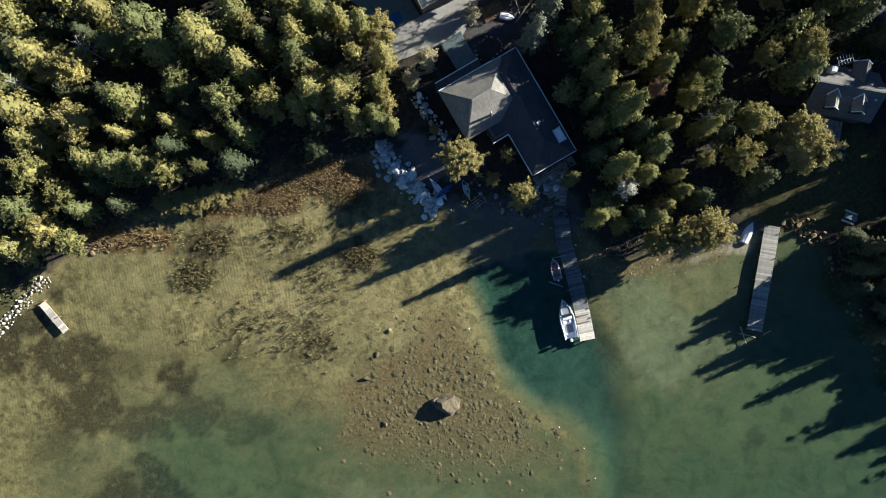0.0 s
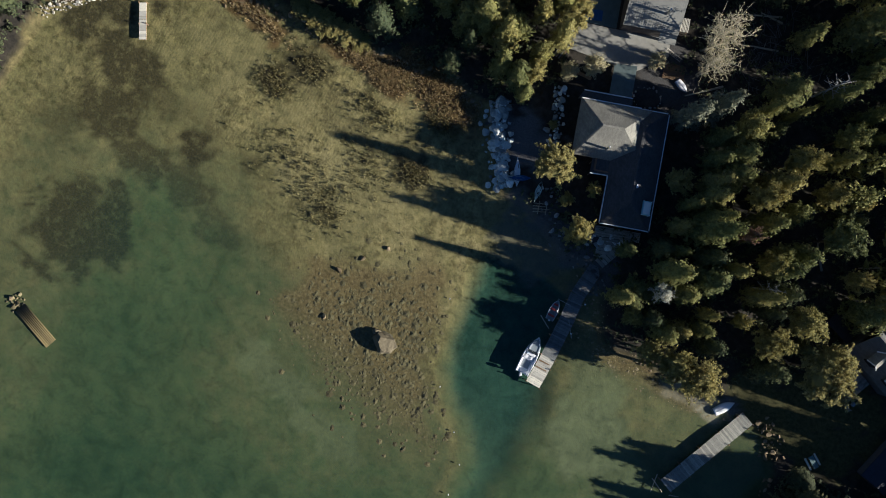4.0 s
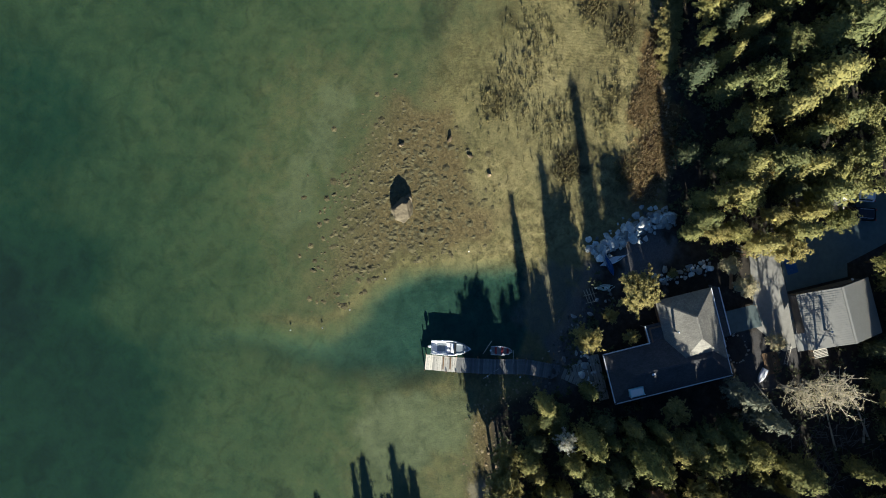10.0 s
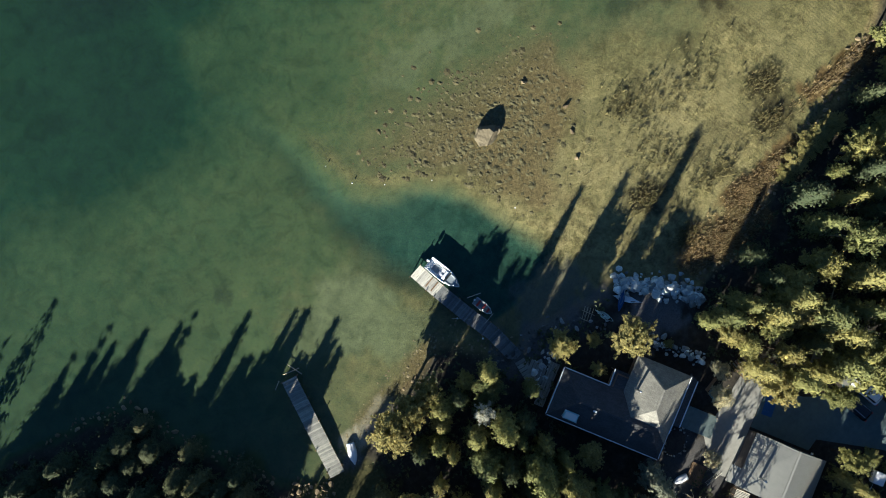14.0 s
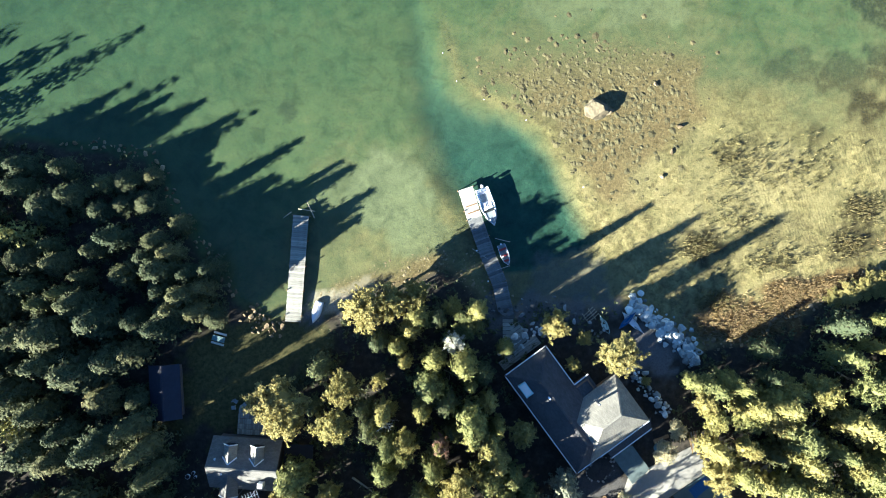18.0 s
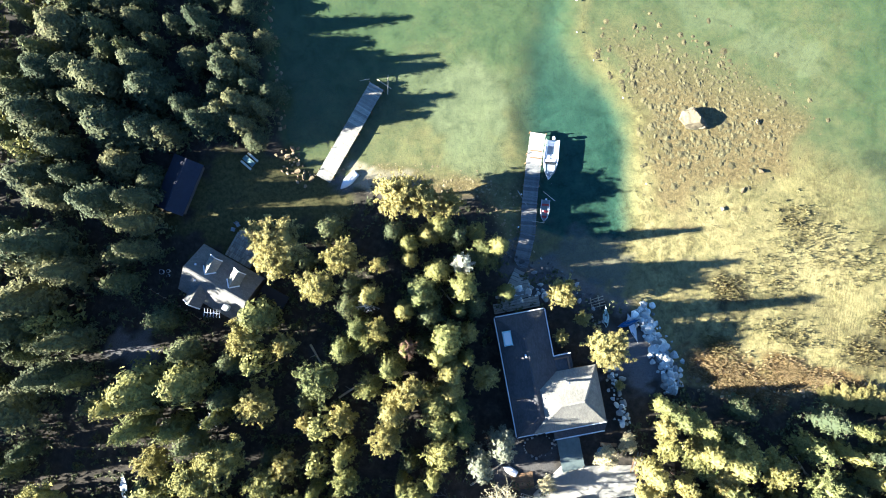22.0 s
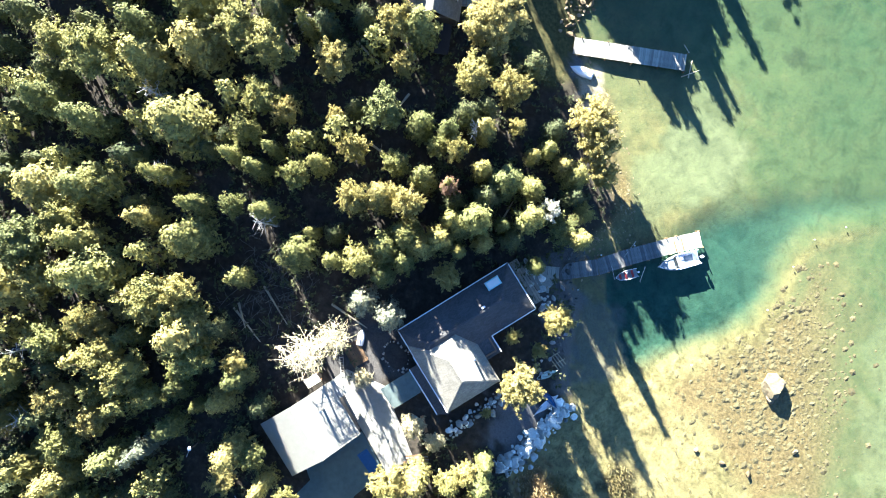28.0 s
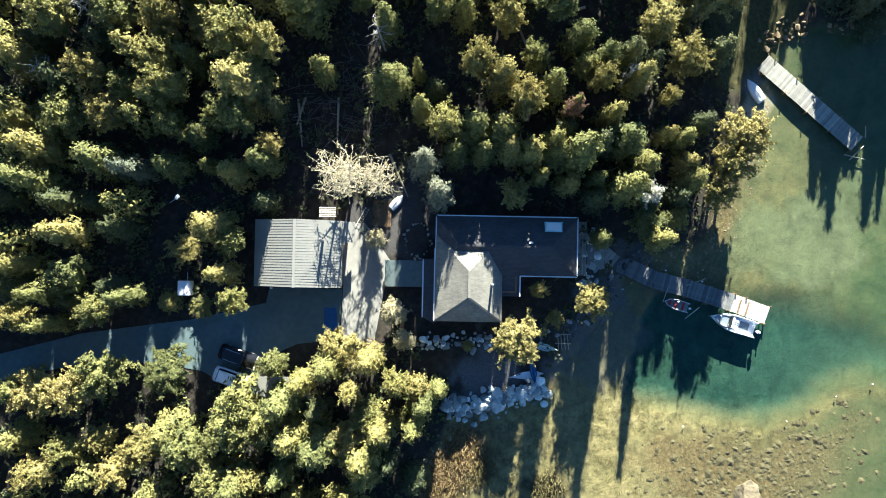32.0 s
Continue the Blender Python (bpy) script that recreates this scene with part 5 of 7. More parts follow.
def leafy(seed, mat, bark, tall=2.6, leaves=5, twigs=6, limbs=26, leaf=0.072):
    """Trunk and crown of a broad tree 1 m in crown radius: forked limbs, twigs with leaves along them, gaps between."""
    rng = random.Random(seed)
    TV, TF, CV, CF = [], [], [], []
    top = Vector((rng.gauss(0, 0.05), rng.gauss(0, 0.05), tall * 0.45))
    limb(TV, TF, Vector((0, 0, -0.2)), top, 0.09, 0.06, 8)
    limb(TV, TF, top, Vector((top.x * 1.5, top.y * 1.5, tall * 0.85)), 0.055, 0.015, 6)
    for i in range(limbs):
        a = 2.4 * i + rng.uniform(-0.5, 0.5)
        e = (i + 0.5) / limbs
        r = 0.82 * math.sqrt(max(0.02, 1 - (1.5 * e - 0.55) ** 2 * 1.15)) * rng.uniform(0.55, 1.1)
        tip = Vector((math.cos(a) * r, math.sin(a) * r, tall * (0.40 + 0.54 * e)))
        root = top.lerp(Vector((top.x, top.y, tall * 0.82)), e * 0.9)
        mid = root.lerp(tip, 0.5) + Vector((0, 0, 0.06))
        limb(TV, TF, root, mid, 0.035, 0.02, 5)
        limb(TV, TF, mid, tip, 0.02, 0.007, 4)
        out = Vector((tip.x, tip.y, 0.25)).normalized()
        for j in range(twigs):
            start = mid.lerp(tip, rng.uniform(0.1, 1.0))
            end = start + (out * rng.uniform(0.1, 0.34) + Vector((rng.gauss(0, 0.15), rng.gauss(0, 0.15), rng.gauss(0.10, 0.13))))
            limb(TV, TF, start, end, 0.012, 0.004, 3)
            for k in range(9 if leaves else 0):
                c = start.lerp(end, rng.uniform(0.2, 1.12)) + Vector((rng.gauss(0, 0.045), rng.gauss(0, 0.045), rng.gauss(0, 0.04)))
                spray(CV, CF, c, Vector((out.x * 0.6, out.y * 0.6, 0.8)), leaf, rng, leaves, 0.6)
    if leaves > 4:
        heart(CV, CF, [(tall * (0.40 + 0.48 * k / 6), 0.62 * math.sqrt(max(0.05, 1 - (k / 3.4 - 0.75) ** 2))) for k in range(7)], rng)
    return mesh_of("trunk", TV, TF, bark, True), mesh_of("crown", CV, CF, mat)


def birch(seed):
    """A birch that has shed nearly all its leaves: a haze of pale twigs."""
    rng = random.Random(seed)
    TV, TF, CV, CF = [], [], [], []
    for stem in range(3):
        foot = Vector((rng.gauss(0, 0.06), rng.gauss(0, 0.06), -0.2))
        head = Vector((math.cos(stem * 2.1 + seed) * 0.35, math.sin(stem * 2.1 + seed) * 0.35, 2.9))
        limb(TV, TF, foot, head, 0.045, 0.012, 6)
        for i in range(15):
            e = 0.4 + 0.6 * (i + 0.5) / 15
            a = 2.4 * i + stem
            start = foot.lerp(head, e)
            end = start + Vector((math.cos(a), math.sin(a), 0.55)) * rng.uniform(0.3, 0.75) * (1.25 - 0.6 * e)
            limb(TV, TF, start, end, 0.014, 0.006, 4)
            for j in range(7):
                b = start.lerp(end, rng.uniform(0.3, 1.0))
                t = b + Vector((rng.gauss(0, 0.16), rng.gauss(0, 0.16), rng.gauss(0.06, 0.1)))
                limb(TV, TF, b, t, 0.007, 0.003, 3)
                for k in range(3):
                    spray(CV, CF, b.lerp(t, rng.uniform(0.5, 1.15)), Vector((0, 0, 1)), 0.03, rng, 2, 0.9)
    return mesh_of("trunk", TV, TF, M_PALE_BARK, True), mesh_of("crown", CV, CF, M_CREAM)


CONIFERS = [conifer(100 + k, M_CONIFER, s) for k, s in enumerate((0.85, 1.0, 1.15, 0.9, 1.05, 1.2, 0.8, 1.0))]
PALE_CONIFERS = [conifer(140 + k, M_GREY, 1.0, 0.25) for k in range(2)]
LEAFY = [leafy(200 + k, M_CONIFER, M_BARK, 2.9) for k in range(5)]
YELLOW = [leafy(220 + k, M_YELLOW, M_BARK, 2.2, 8, 6, 27, leaf=0.054) for k in range(4)]
YOUNG = [conifer(180 + k, M_SHADED_NEEDLES, 1.0, 0, 4, 0.57, 0.15) for k in range(4)]
PALE_BUSH = [leafy(230 + k, M_CREAM, M_BARK, 2.2, 5, leaf=0.06) for k in range(2)]
RUST = [leafy(240, M_RUST, M_BARK, 3.0)]
BIRCH = [birch(250 + k) for k in range(2)]
SPRUCES = [conifer(300 + k, M_SPRUCE, v, 0.08, 6, 0.7) for k, v in enumerate((1.3, 1.5, 1.2, 1.4))]


def plant(name, kind, x, y, r, h, label, category, group, turn=0.0, z=None):
    """A tree with trunk and crown; r is the crown's radius, h the height."""
    trunk, crown = kind
    k = h / CROWN_TOP[crown.name]
    t = thing(name, pose(x, y, (ground_at(x, y) if z is None else z) - 0.05, 0, 0, turn) @ Matrix.Diagonal((r, r, k, 1)), label, category, group)
    part("trunk", trunk, t)
    part("crown", crown, t)
    return t


M_BLEACHED = foliage("bleached_leaves", [(0.0, (0.5, 0.5, 0.42)), (1.0, (0.55, 0.54, 0.46))])
BLEACHED = leafy(260, M_BLEACHED, M_PALE_BARK, 3.0, 4)
CROWN_TOP = {}
for kind in CONIFERS + YOUNG + SPRUCES + PALE_CONIFERS + LEAFY + YELLOW + RUST + PALE_BUSH + BIRCH + [BLEACHED]:
    zs = np.empty(len(kind[1].vertices) * 3, np.float32)
    kind[1].vertices.foreach_get("co", zs)
    CROWN_TOP[kind[1].name] = float(zs[2::3].max())

# crown centres and radii of the trees that stand out, grove by grove; a few are added for shade
SHORE_GROVE = [
    (29.3, 15.7, 1.4), (28, 12.8, 2.4), (27, 9.5, 1.7), (23.1, 16.9, 1.5), (23.3, 19.8, 1.4), (22.7, 13.4, 1.0), (20.6, 15.9, 1.3), (19.7, 19, 1.0),
    (23.2, 10.3, 1.4), (24.3, 7.4, 1.4), (21.8, 5.6, 2.0), (20.5, 3.8, 1.0), (31, 9.3, 1.0), (34.5, 11.2, 1.0), (31.8, 7.3, 1.3), (29.8, 5.3, 1.4),
    (28.6, 3.9, 1.8), (23.9, 3.1, 1.4), (17.4, 9.2, 1.1), (16.5, 20.4, 1.7), (13.9, 30.7, 2.0), (31.8, 19, 1.4), (11.9, 27.7, 2.0),
]
HOUSE_WOOD = [
    (46.9, 22.6, 2.4), (47.5, 25.6, 2.1), (41, 16.4, 2.4), (39.6, 11.8, 2.4), (42.6, 25, 1.5), (43, 33.2, 2.4), (47.6, 36.4, 1.2), (47.1, 44.2, 2.8),
    (45, 40.9, 2.8), (36.7, 27.1, 2.4), (35.1, 23, 1.9), (34.1, 19.7, 1.5), (32.3, 20.9, 1.4), (34.2, 15.3, 1.4), (38.8, 42, 2.1), (37.2, 39.3, 1.7),
    (36.7, 33.3, 1.1), (32.2, 31.1, 1.7), (30.5, 26.2, 1.7), (28.6, 23.1, 1.7), (27.6, 19.9, 1.0), (26.6, 28.1, 2.1), (25.5, 24.8, 1.9), (26.1, 31.2, 1.9),
    (21.7, 25.3, 2.1), (20.4, 27.9, 2.1), (18.8, 30.9, 2.1), (22.5, 36.6, 0.8), (19, 34.1, 1.2),
]
INLAND_WOOD = [
    (57.9, 35.8, 3.1), (52.8, 33.4, 3.1), (52.2, 39.7, 1.7), (51.3, 49.7, 3.4), (56.5, 40.6, 1.9), (45.5, 49.7, 3.1), (47.9, 56.2, 2.4), (53.3, 59.6, 2.4),
    (44.1, 61.3, 3.1), (43.8, 55.6, 2.8), (46.3, 66, 2.4), (25.2, 42.2, 1.5), (26, 46, 1.4), (26.3, 50.5, 1.4), (22.3, 51.4, 2.9), (17.3, 46, 1.4),
    (32.7, 41, 1.1), (35.2, 44.2, 1.9), (32, 45.6, 1.2), (30.5, 43.1, 1.4), (29.3, 38.1, 1.7), (30.7, 35.5, 1.4), (36.1, 51.9, 3.6), (36.5, 62.5, 2.1),
    (24.9, 56.4, 1.7), (29.9, 54.1, 1.4), (28.9, 63.4, 2.8), (29, 68.4, 3.1), (29.4, 60.4, 2.1), (39.7, 68, 2.4),
]
HILL_WOOD = [
    (15.2, 55.4, 3.1), (15.9, 51.9, 1.9), (10.8, 51.7, 2.8), (7.7, 50.8, 2.1), (14.6, 59.1, 2.1), (18.5, 62.3, 3.1), (22.5, 63.9, 2.1), (22.4, 70.4, 3.4),
    (17.6, 73.3, 3.4), (10.7, 67.5, 2.4), (8.7, 61, 2.4), (12, 62.4, 1.7), (6.9, 58.6, 2.1), (7, 46.4, 1.4), (11.6, 77.3, 2.8), (17.7, 69, 2.4),
    (25.3, 65.9, 2.2), (59.4, 38.2, 2.1), (53.3, 44.4, 2.1), (59.3, 59.2, 2.1), (65.3, 59.5, 2.4), (64.7, 53.2, 2.4),
]
POINT_WOOD = [
    (76.6, -16.5, 2.5), (72.8, -17.7, 1.8), (66.4, -19, 1.8), (64.2, -15.8, 1.8), (79.9, -9.8, 2.2), (75.7, -8.9, 1.8), (70.7, -10, 1.4), (63, -10.1, 1.8),
    (72.2, -6.7, 1.1), (83.2, -4.3, 2.9), (61.8, -6.3, 2.2), (61.8, -0, 2.2), (72.9, -3.2, 2.2), (76.9, 0.3, 2.9), (70.5, -0.7, 2.9), (80.3, 0.3, 2.2),
    (82.7, 7.4, 2.9), (73.5, 5.5, 2.9), (69.3, 4.5, 2.2), (66.5, 3.9, 1.8), (76.8, 4, 2.0), (67.7, -11.4, 1.6), (56.5, 0.7, 1.6), (56.1, -5.7, 1.6),
    (59.8, -12.3, 1.4), (79.5, -22.4, 1.8), (85.5, -24.5, 2.0), (74, -21.5, 1.6), (90, -22, 2.2), (63.2, -19.5, 1.4),
]
POINT_EDGE_WOOD = [
    (75.8, 13.3, 1.8), (71.5, 9.8, 2.5), (70.6, 15.1, 2.5), (77.7, 16.7, 2.2), (81, 15.2, 2.9), (74.8, 22.7, 2.9), (78, 24.8, 2.9), (71.4, 24.9, 2.2),
    (74.7, 30, 2.9), (76, 33.9, 2.9), (68.1, 32.9, 1.8), (69.8, 38.4, 2.0), (72.6, 44.1, 2.9), (67.2, 10.7, 1.8), (59.1, -2.8, 1.8), (67.2, -15.9, 1.4),
    (70, -15.3, 1.6), (86.6, -9.5, 2.2), (84.2, -12.2, 2.2), (66.9, -6.3, 1.8), (65.5, 0, 1.8), (83.3, 1.6, 2.2), (60.4, -8.5, 1.4), (62.3, -3.6, 1.8),
    # the last four are added to shade the dock and the lawn
    (79.1, 10.3, 2.0), (56.9, -3.4, 1.5), (58.8, -5.4, 1.5), (58.0, -0.4, 1.5), (60.4, -1.0, 1.6), (63.9, -8.2, 1.6), (62.6, 1.2, 1.8), (66.4, 13.4, 1.8), (65.2, 16.4, 1.8), (64.2, 19.4, 1.7),
]
WEST_WOOD = [
    (-38.8, 28.7, 2.9), (-36.2, 25.4, 2.3), (-31, 27.2, 3.3), (-44.6, 31, 1.8), (-53.1, 25.1, 3.3), (-48, 23.6, 2.6), (-54.6, 17.8, 2.9), (-47.9, 16.6, 2.6),
    (-22.9, 26.8, 1.5), (-19.2, 27.9, 2.2), (-16.3, 30.8, 2.2), (-18.9, 24.9, 2.6), (-17.1, 20.1, 2.2), (-23, 19, 2.3), (-13.4, 20.1, 1.8), (-10.4, 28.5, 1.8),
    (-11.5, 24.8, 1.3), (-9, 17.5, 1.6), (-11.6, 17.1, 1.5), (-28.8, 19.4, 2.2), (-35.4, 16.5, 1.5), (-34.7, 21.7, 2.2), (-40.6, 19.1, 2.6), (-42.1, 15.1, 1.3),
    (-30.7, 14.3, 1.1), (-26.6, 15.4, 1.8), (-25.9, 23.5, 2.2),
]
WEST_BANK_WOOD = [
    (-43.3, 11.2, 2.6), (-39.6, 11.5, 2.2), (-36.6, 10.4, 2.1), (-32.5, 11.1, 1.1), (-47, 12, 2.2), (-54.4, 10.5, 2.6), (-55.9, 5.3, 2.6), (-50.7, 7.5, 1.9),
    (-52.9, 2.4, 2.2), (-49.9, 0.9, 1.9), (-56.6, 0.2, 2.1), (-57.4, 21.7, 2.6), (-43.3, 26.9, 2.2), (-26.9, 30.5, 2.6), (-57.4, 30.7, 2.6), (-6.9, 16.5, 1.1),
    (-48.5, 5.3, 1.6), (-53.7, 14.2, 2.2),
]
DRIVE_SIDE_WOOD = [
    (-21.2, 44.3, 2.8), (-23.8, 49.3, 2.5), (-26.9, 51, 2.5), (-29.7, 54.4, 2.5), (-30.4, 56.8, 1.9), (-29.2, 41.6, 2.2), (-26, 39.9, 2.2), (-25.8, 37.2, 2.5),
    (-22, 34.4, 2.8), (-19.6, 32.2, 2.8), (-16.6, 21.8, 2.5), (-13.1, 21.8, 1.9), (-8.3, 28.3, 2.3), (-7.8, 25, 1.6), (-13.4, 33.8, 1.6), (-13.7, 30.1, 1.4),
    (-8.3, 21.1, 1.5), (-7.5, 19.1, 1.5), (-33.3, 48.5, 1.9), (-37, 49.9, 1.9), (-30.4, 46, 1.5), (-32.6, 42.5, 1.9), (-27.4, 32.6, 2.2), (-19.1, 18.9, 1.9),
    (-35.1, 53.9, 1.9), (-25.5, 29.4, 1.5),
]
LANE_WOOD = [
    (-3.9, 47.2, 2.1), (-4.2, 44.8, 1.7), (-8.1, 49.6, 1.8), (-7.8, 43.7, 1.3), (-9.8, 41.1, 1.5), (-13.1, 44.8, 1.3), (-14.5, 48.3, 1.2), (-15.3, 51.4, 1.2),
    (-18.3, 53.5, 1.8), (-16.7, 58, 2.1), (-19.5, 59.2, 1.5), (-22.3, 57.1, 1.2), (-23, 60.2, 1.7), (-18.5, 63.4, 1.5), (-12.6, 60.6, 1.8), (13.1, 52.4, 1.8),
    (6.4, 52.7, 1.1), (3.4, 56.6, 1.7), (4, 54.5, 1.6), (-1.9, 67.8, 2.7), (0.9, 63.8, 2.4), (4.6, 63.1, 1.8), (-3.9, 61.6, 2.2),
]
RIDGE_WOOD = [
    (-3, 57.8, 1.7), (-0.6, 54.9, 1.7), (-6.3, 68, 2.1), (4.2, 67.2, 2.1), (13.1, 63.2, 1.8), (1.2, 74.8, 2.1), (1.5, 51.9, 1.0), (8.4, 64, 1.8),
    (6.6, 73, 2.1), (10.7, 58.9, 1.7), (-9.4, 66.1, 1.8), (-4.4, 72.1, 2.1), (5.1, 59.8, 1.6),
]

# heights of the trees whose shade falls on or spares the roofs and the lane
TALL = {(23.1, 16.9): 12.6, (23.3, 19.8): 11.4, (31.8, 19): 12.2, (11.9, 27.7): 12.2, (36.7, 27.1): 12.0, (27.6, 19.9): 11.5, (26.6, 28.1): 11.2, (25.5, 24.8): 13.4, (26.1, 31.2): 12.9, (19, 34.1): 12.2, (-8.1, 49.6): 4.8, (-14.5, 48.3): 2.5, (-21.2, 44.3): 3.0, (28.6, 3.9): 7.0, (20.5, 3.8): 7.0, (56.5, 0.7): 4.0, (71.5, 9.8): 6.0, (67.2, 10.7): 5.0, (-0.6, 54.9): 9.0}
# trees that throw the long fingers of shade over the beach and the eastern bay
FINGERS = {(20.5, 3.8), (23.2, 10.3), (23.1, 16.9)}
TALL.update({(20.5, 3.8): 10.6, (23.2, 10.3): 13.4, (23.1, 16.9): 18.4, (59.1, -2.8): 9.8, (60.4, -8.5): 9.0, (61.8, -6.3): 9.8, (67.7, -11.4): 9.0, (72.8, -17.7): 7.4, (60.4, -1.0): 9.3, (58.0, -0.4): 8.2, (56.9, -3.4): 7.6, (62.6, 1.2): 9.6})
# the edge of the ground and water that the sun reaches past the woods
SUNLIT = [(-60, -90), (-59, -18), (-56.5, -12), (-52.5, -6), (-50, -1.5), (-43, 2), (-34, 5), (-26, 7.5), (-20, 8.5), (-14, 10.5), (-10.5, 9), (-8, 5), (-5.5, 2.5), (-3.5, -0.5), (3.6, -2), (9, -4.5), (5, -10), (8, -11.5),
          (16, -13), (22, -6), (24, -4.5), (31, -2.5), (38, -2.2), (41, -3), (40, -8), (38.5, -11), (43, -16), (49, -18), (56.5, -20.5), (54.5, -25), (56, -30), (66, -31.5), (73, -31.5), (82, -29), (90, -30), (90, -90)]


def sun_height(x, y, h):
    """The height that keeps a tree's shade out of the sunlit ground."""
    reach = np.arange(1.0, 60.0, 0.5)
    lit = inside(x - reach * math.cos(sa), y - reach * math.sin(sa), SUNLIT)
    far = float(reach[lit.argmax()])
    return min(h, max(2.0, far * (math.tan(se) - (0.04 if far > 22 else 0)) - ground_at(x, y))) if lit.any() else h


def lane_height(x, y, h):
    """Lower growth where the sun passes to the garage, the house, the lane and the eastern dock."""
    for sx, sy, wide, far, rise in ((-0.6, 35.6, 4.3, 46, 4.5), (0.5, 30.5, 3.5, 14, 2.5), (-17.8, 44.5, 2.2, 40, 1.0), (45.3, -0.4, 1.9, 30, 0.3), (4.7, 19.6, 2.8, 40, 6.6)):
        f, l = (x - sx) * 0.9135 + (y - sy) * 0.4067, (x - sx) * 0.4067 - (y - sy) * 0.9135
        if 0 < f < far and abs(l) < wide:
            h = min(h, max(1.8, rise + 0.34 * f - 2.6))
    return h


PLANTED = []
tree_rng = random.Random(11)


def plant_grove(rows, group, tall, leafy_share, yellow_share=0.0, pale_share=0.03, spruce=False):
    for x, y, r in rows:
        q = 0.99 if (x, y) in FINGERS else tree_rng.random()
        turn = tree_rng.uniform(0, 360)
        h = TALL.get((x, y)) or sun_height(x, y, tall * (0.86 + 0.05 * r) * tree_rng.uniform(0.84, 1.12))
        h = min(h, lane_height(x, y, h) + (1.5 if (x, y) in TALL else 0))
        if q < yellow_share:
            plant("broadleaf_tree", YELLOW[tree_rng.randrange(4)], x, y, r * 1.05, h * (1 if (x, y) in TALL else 0.8), "broadleaf tree with yellowing olive leaves", "tree", group, turn)
        elif q < yellow_share + leafy_share:
            plant("broadleaf_tree", LEAFY[tree_rng.randrange(5)], x, y, r * 1.08, h * (1 if (x, y) in TALL else 0.9), "full-crowned olive green forest tree", "tree", group, turn)
        elif spruce:
            plant("spruce_tree", SPRUCES[tree_rng.randrange(4)], x, y, r * 1.25, h * (1 if (x, y) in TALL else 1.5 if y > 6 + 0.445 * (x - 52) and x > 60 else 1.0), "narrow dark green spruce in a dense stand", "tree", group, turn)
        elif q < yellow_share + leafy_share + pale_share and r < 2.3:
            plant("conifer_tree", PALE_CONIFERS[tree_rng.randrange(2)], x, y, r, h, "half-bare grey conifer among green trees", "tree", group, turn)
        else:
            plant("conifer_tree", CONIFERS[tree_rng.randrange(8)], x, y, r * (1.5 if (x, y) in FINGERS else 1.12), h, "dark green conifer with drooping branches", "tree", group, turn)
        PLANTED.append((x, y, r))


plant_grove(SHORE_GROVE, "trees between the docks", 13.5, 0.3, 0.12)
plant("conifer_tree", CONIFERS[3], 20.1, 38.8, 2.6, 8.5, "dark green conifer with drooping branches", "tree", "trees beside the house", 40)
PLANTED.append((20.1, 38.8, 2.4))
for x, y, h in ((17.1, 28.5, 8.6), (18.6, 25.9, 8.6), (20.4, 23.5, 9.4), (21.2, 21.3, 10.4), (22.7, 18.7, 9.6)):
    plant("conifer_tree", CONIFERS[int(x * 3) % 8], x, y, 1.75 + (h - 8.6) * 0.25, h, "dark conifer standing in the shade behind the house", "tree", "trees beside the house", x * 90)
    PLANTED.append((x, y, 1.7))
plant_grove(HOUSE_WOOD, "trees beside the house", 11.2, 0.35, 0.08)
plant_grove(INLAND_WOOD, "inland wood", 12.5, 0.25, 0.05)
plant_grove(HILL_WOOD, "wood above the lane", 13.5, 0.4, 0.2)
plant_grove(POINT_WOOD, "wood on the point", 11.5, 0.0, 0.0, 0.03, True)
plant_grove(POINT_EDGE_WOOD, "wood behind the cottage", 10.0, 0.0, 0.0, 0.03, True)
plant_grove(WEST_WOOD, "western wood", 12.0, 0.15, 0.03)
plant_grove(WEST_BANK_WOOD, "western bank trees", 10.0, 0.3, 0.15)
plant_grove(DRIVE_SIDE_WOOD, "trees below the driveway", 10.5, 0.5, 0.25)
plant_grove(LANE_WOOD, "trees above the driveway", 11.5, 0.35, 0.12)
plant_grove(RIDGE_WOOD, "ridge wood", 13.0, 0.4, 0.2)

for x, y, r, h in [(2.6, 11.7, 2.9, 6.0), (10.6, 6.7, 2.0, 7.4), (8.7, 12.4, 1.0, 4.6), (6.8, 9.1, 1.0, 4.6), (-1.0, 16.0, 0.7, 1.8), (48.3, 12.6, 3.6, 8.5), (47.2, 14.8, 3.0, 8.5), (35.0, 1.6, 3.0, 10.4), (32.0, 1.5, 2.4, 10.0), (28.5, 0.6, 1.8, 8.0), (-38.6, 6.4, 1.6, 1.9), (-36.2, 6.6, 1.9, 2.2), (-33.6, 7.0, 2.0, 2.4), (-31.0, 7.6, 1.8, 2.2), (-28.9, 8.1, 1.4, 1.8)]:
    plant("broadleaf_tree", YELLOW[int(x * 3) % 4], x, y, r, h, "low bushy tree with bright yellow-green leaves", "tree", "bushy trees by the shore and house", x * 77)
    PLANTED.append((x, y, r))
for x, y, r, h in [(4.1, 31.5, 1.3, 3.2), (-2.0, 25.4, 1.6, 4.2), (-4.1, 22.7, 1.4, 3.6)]:
    plant("shrub", PALE_BUSH[int(x) % 2], x, y, r, h, "pale withered shrub beside the concrete apron", "shrub", "withered shrubs by the house", x * 57)
    PLANTED.append((x, y, r))
plant("conifer_tree", CONIFERS[2], *yard(-19.4, -5.6).xy, 1.9, 9.6, "dark green conifer close behind the garage", "tree", "trees above the driveway", 70)
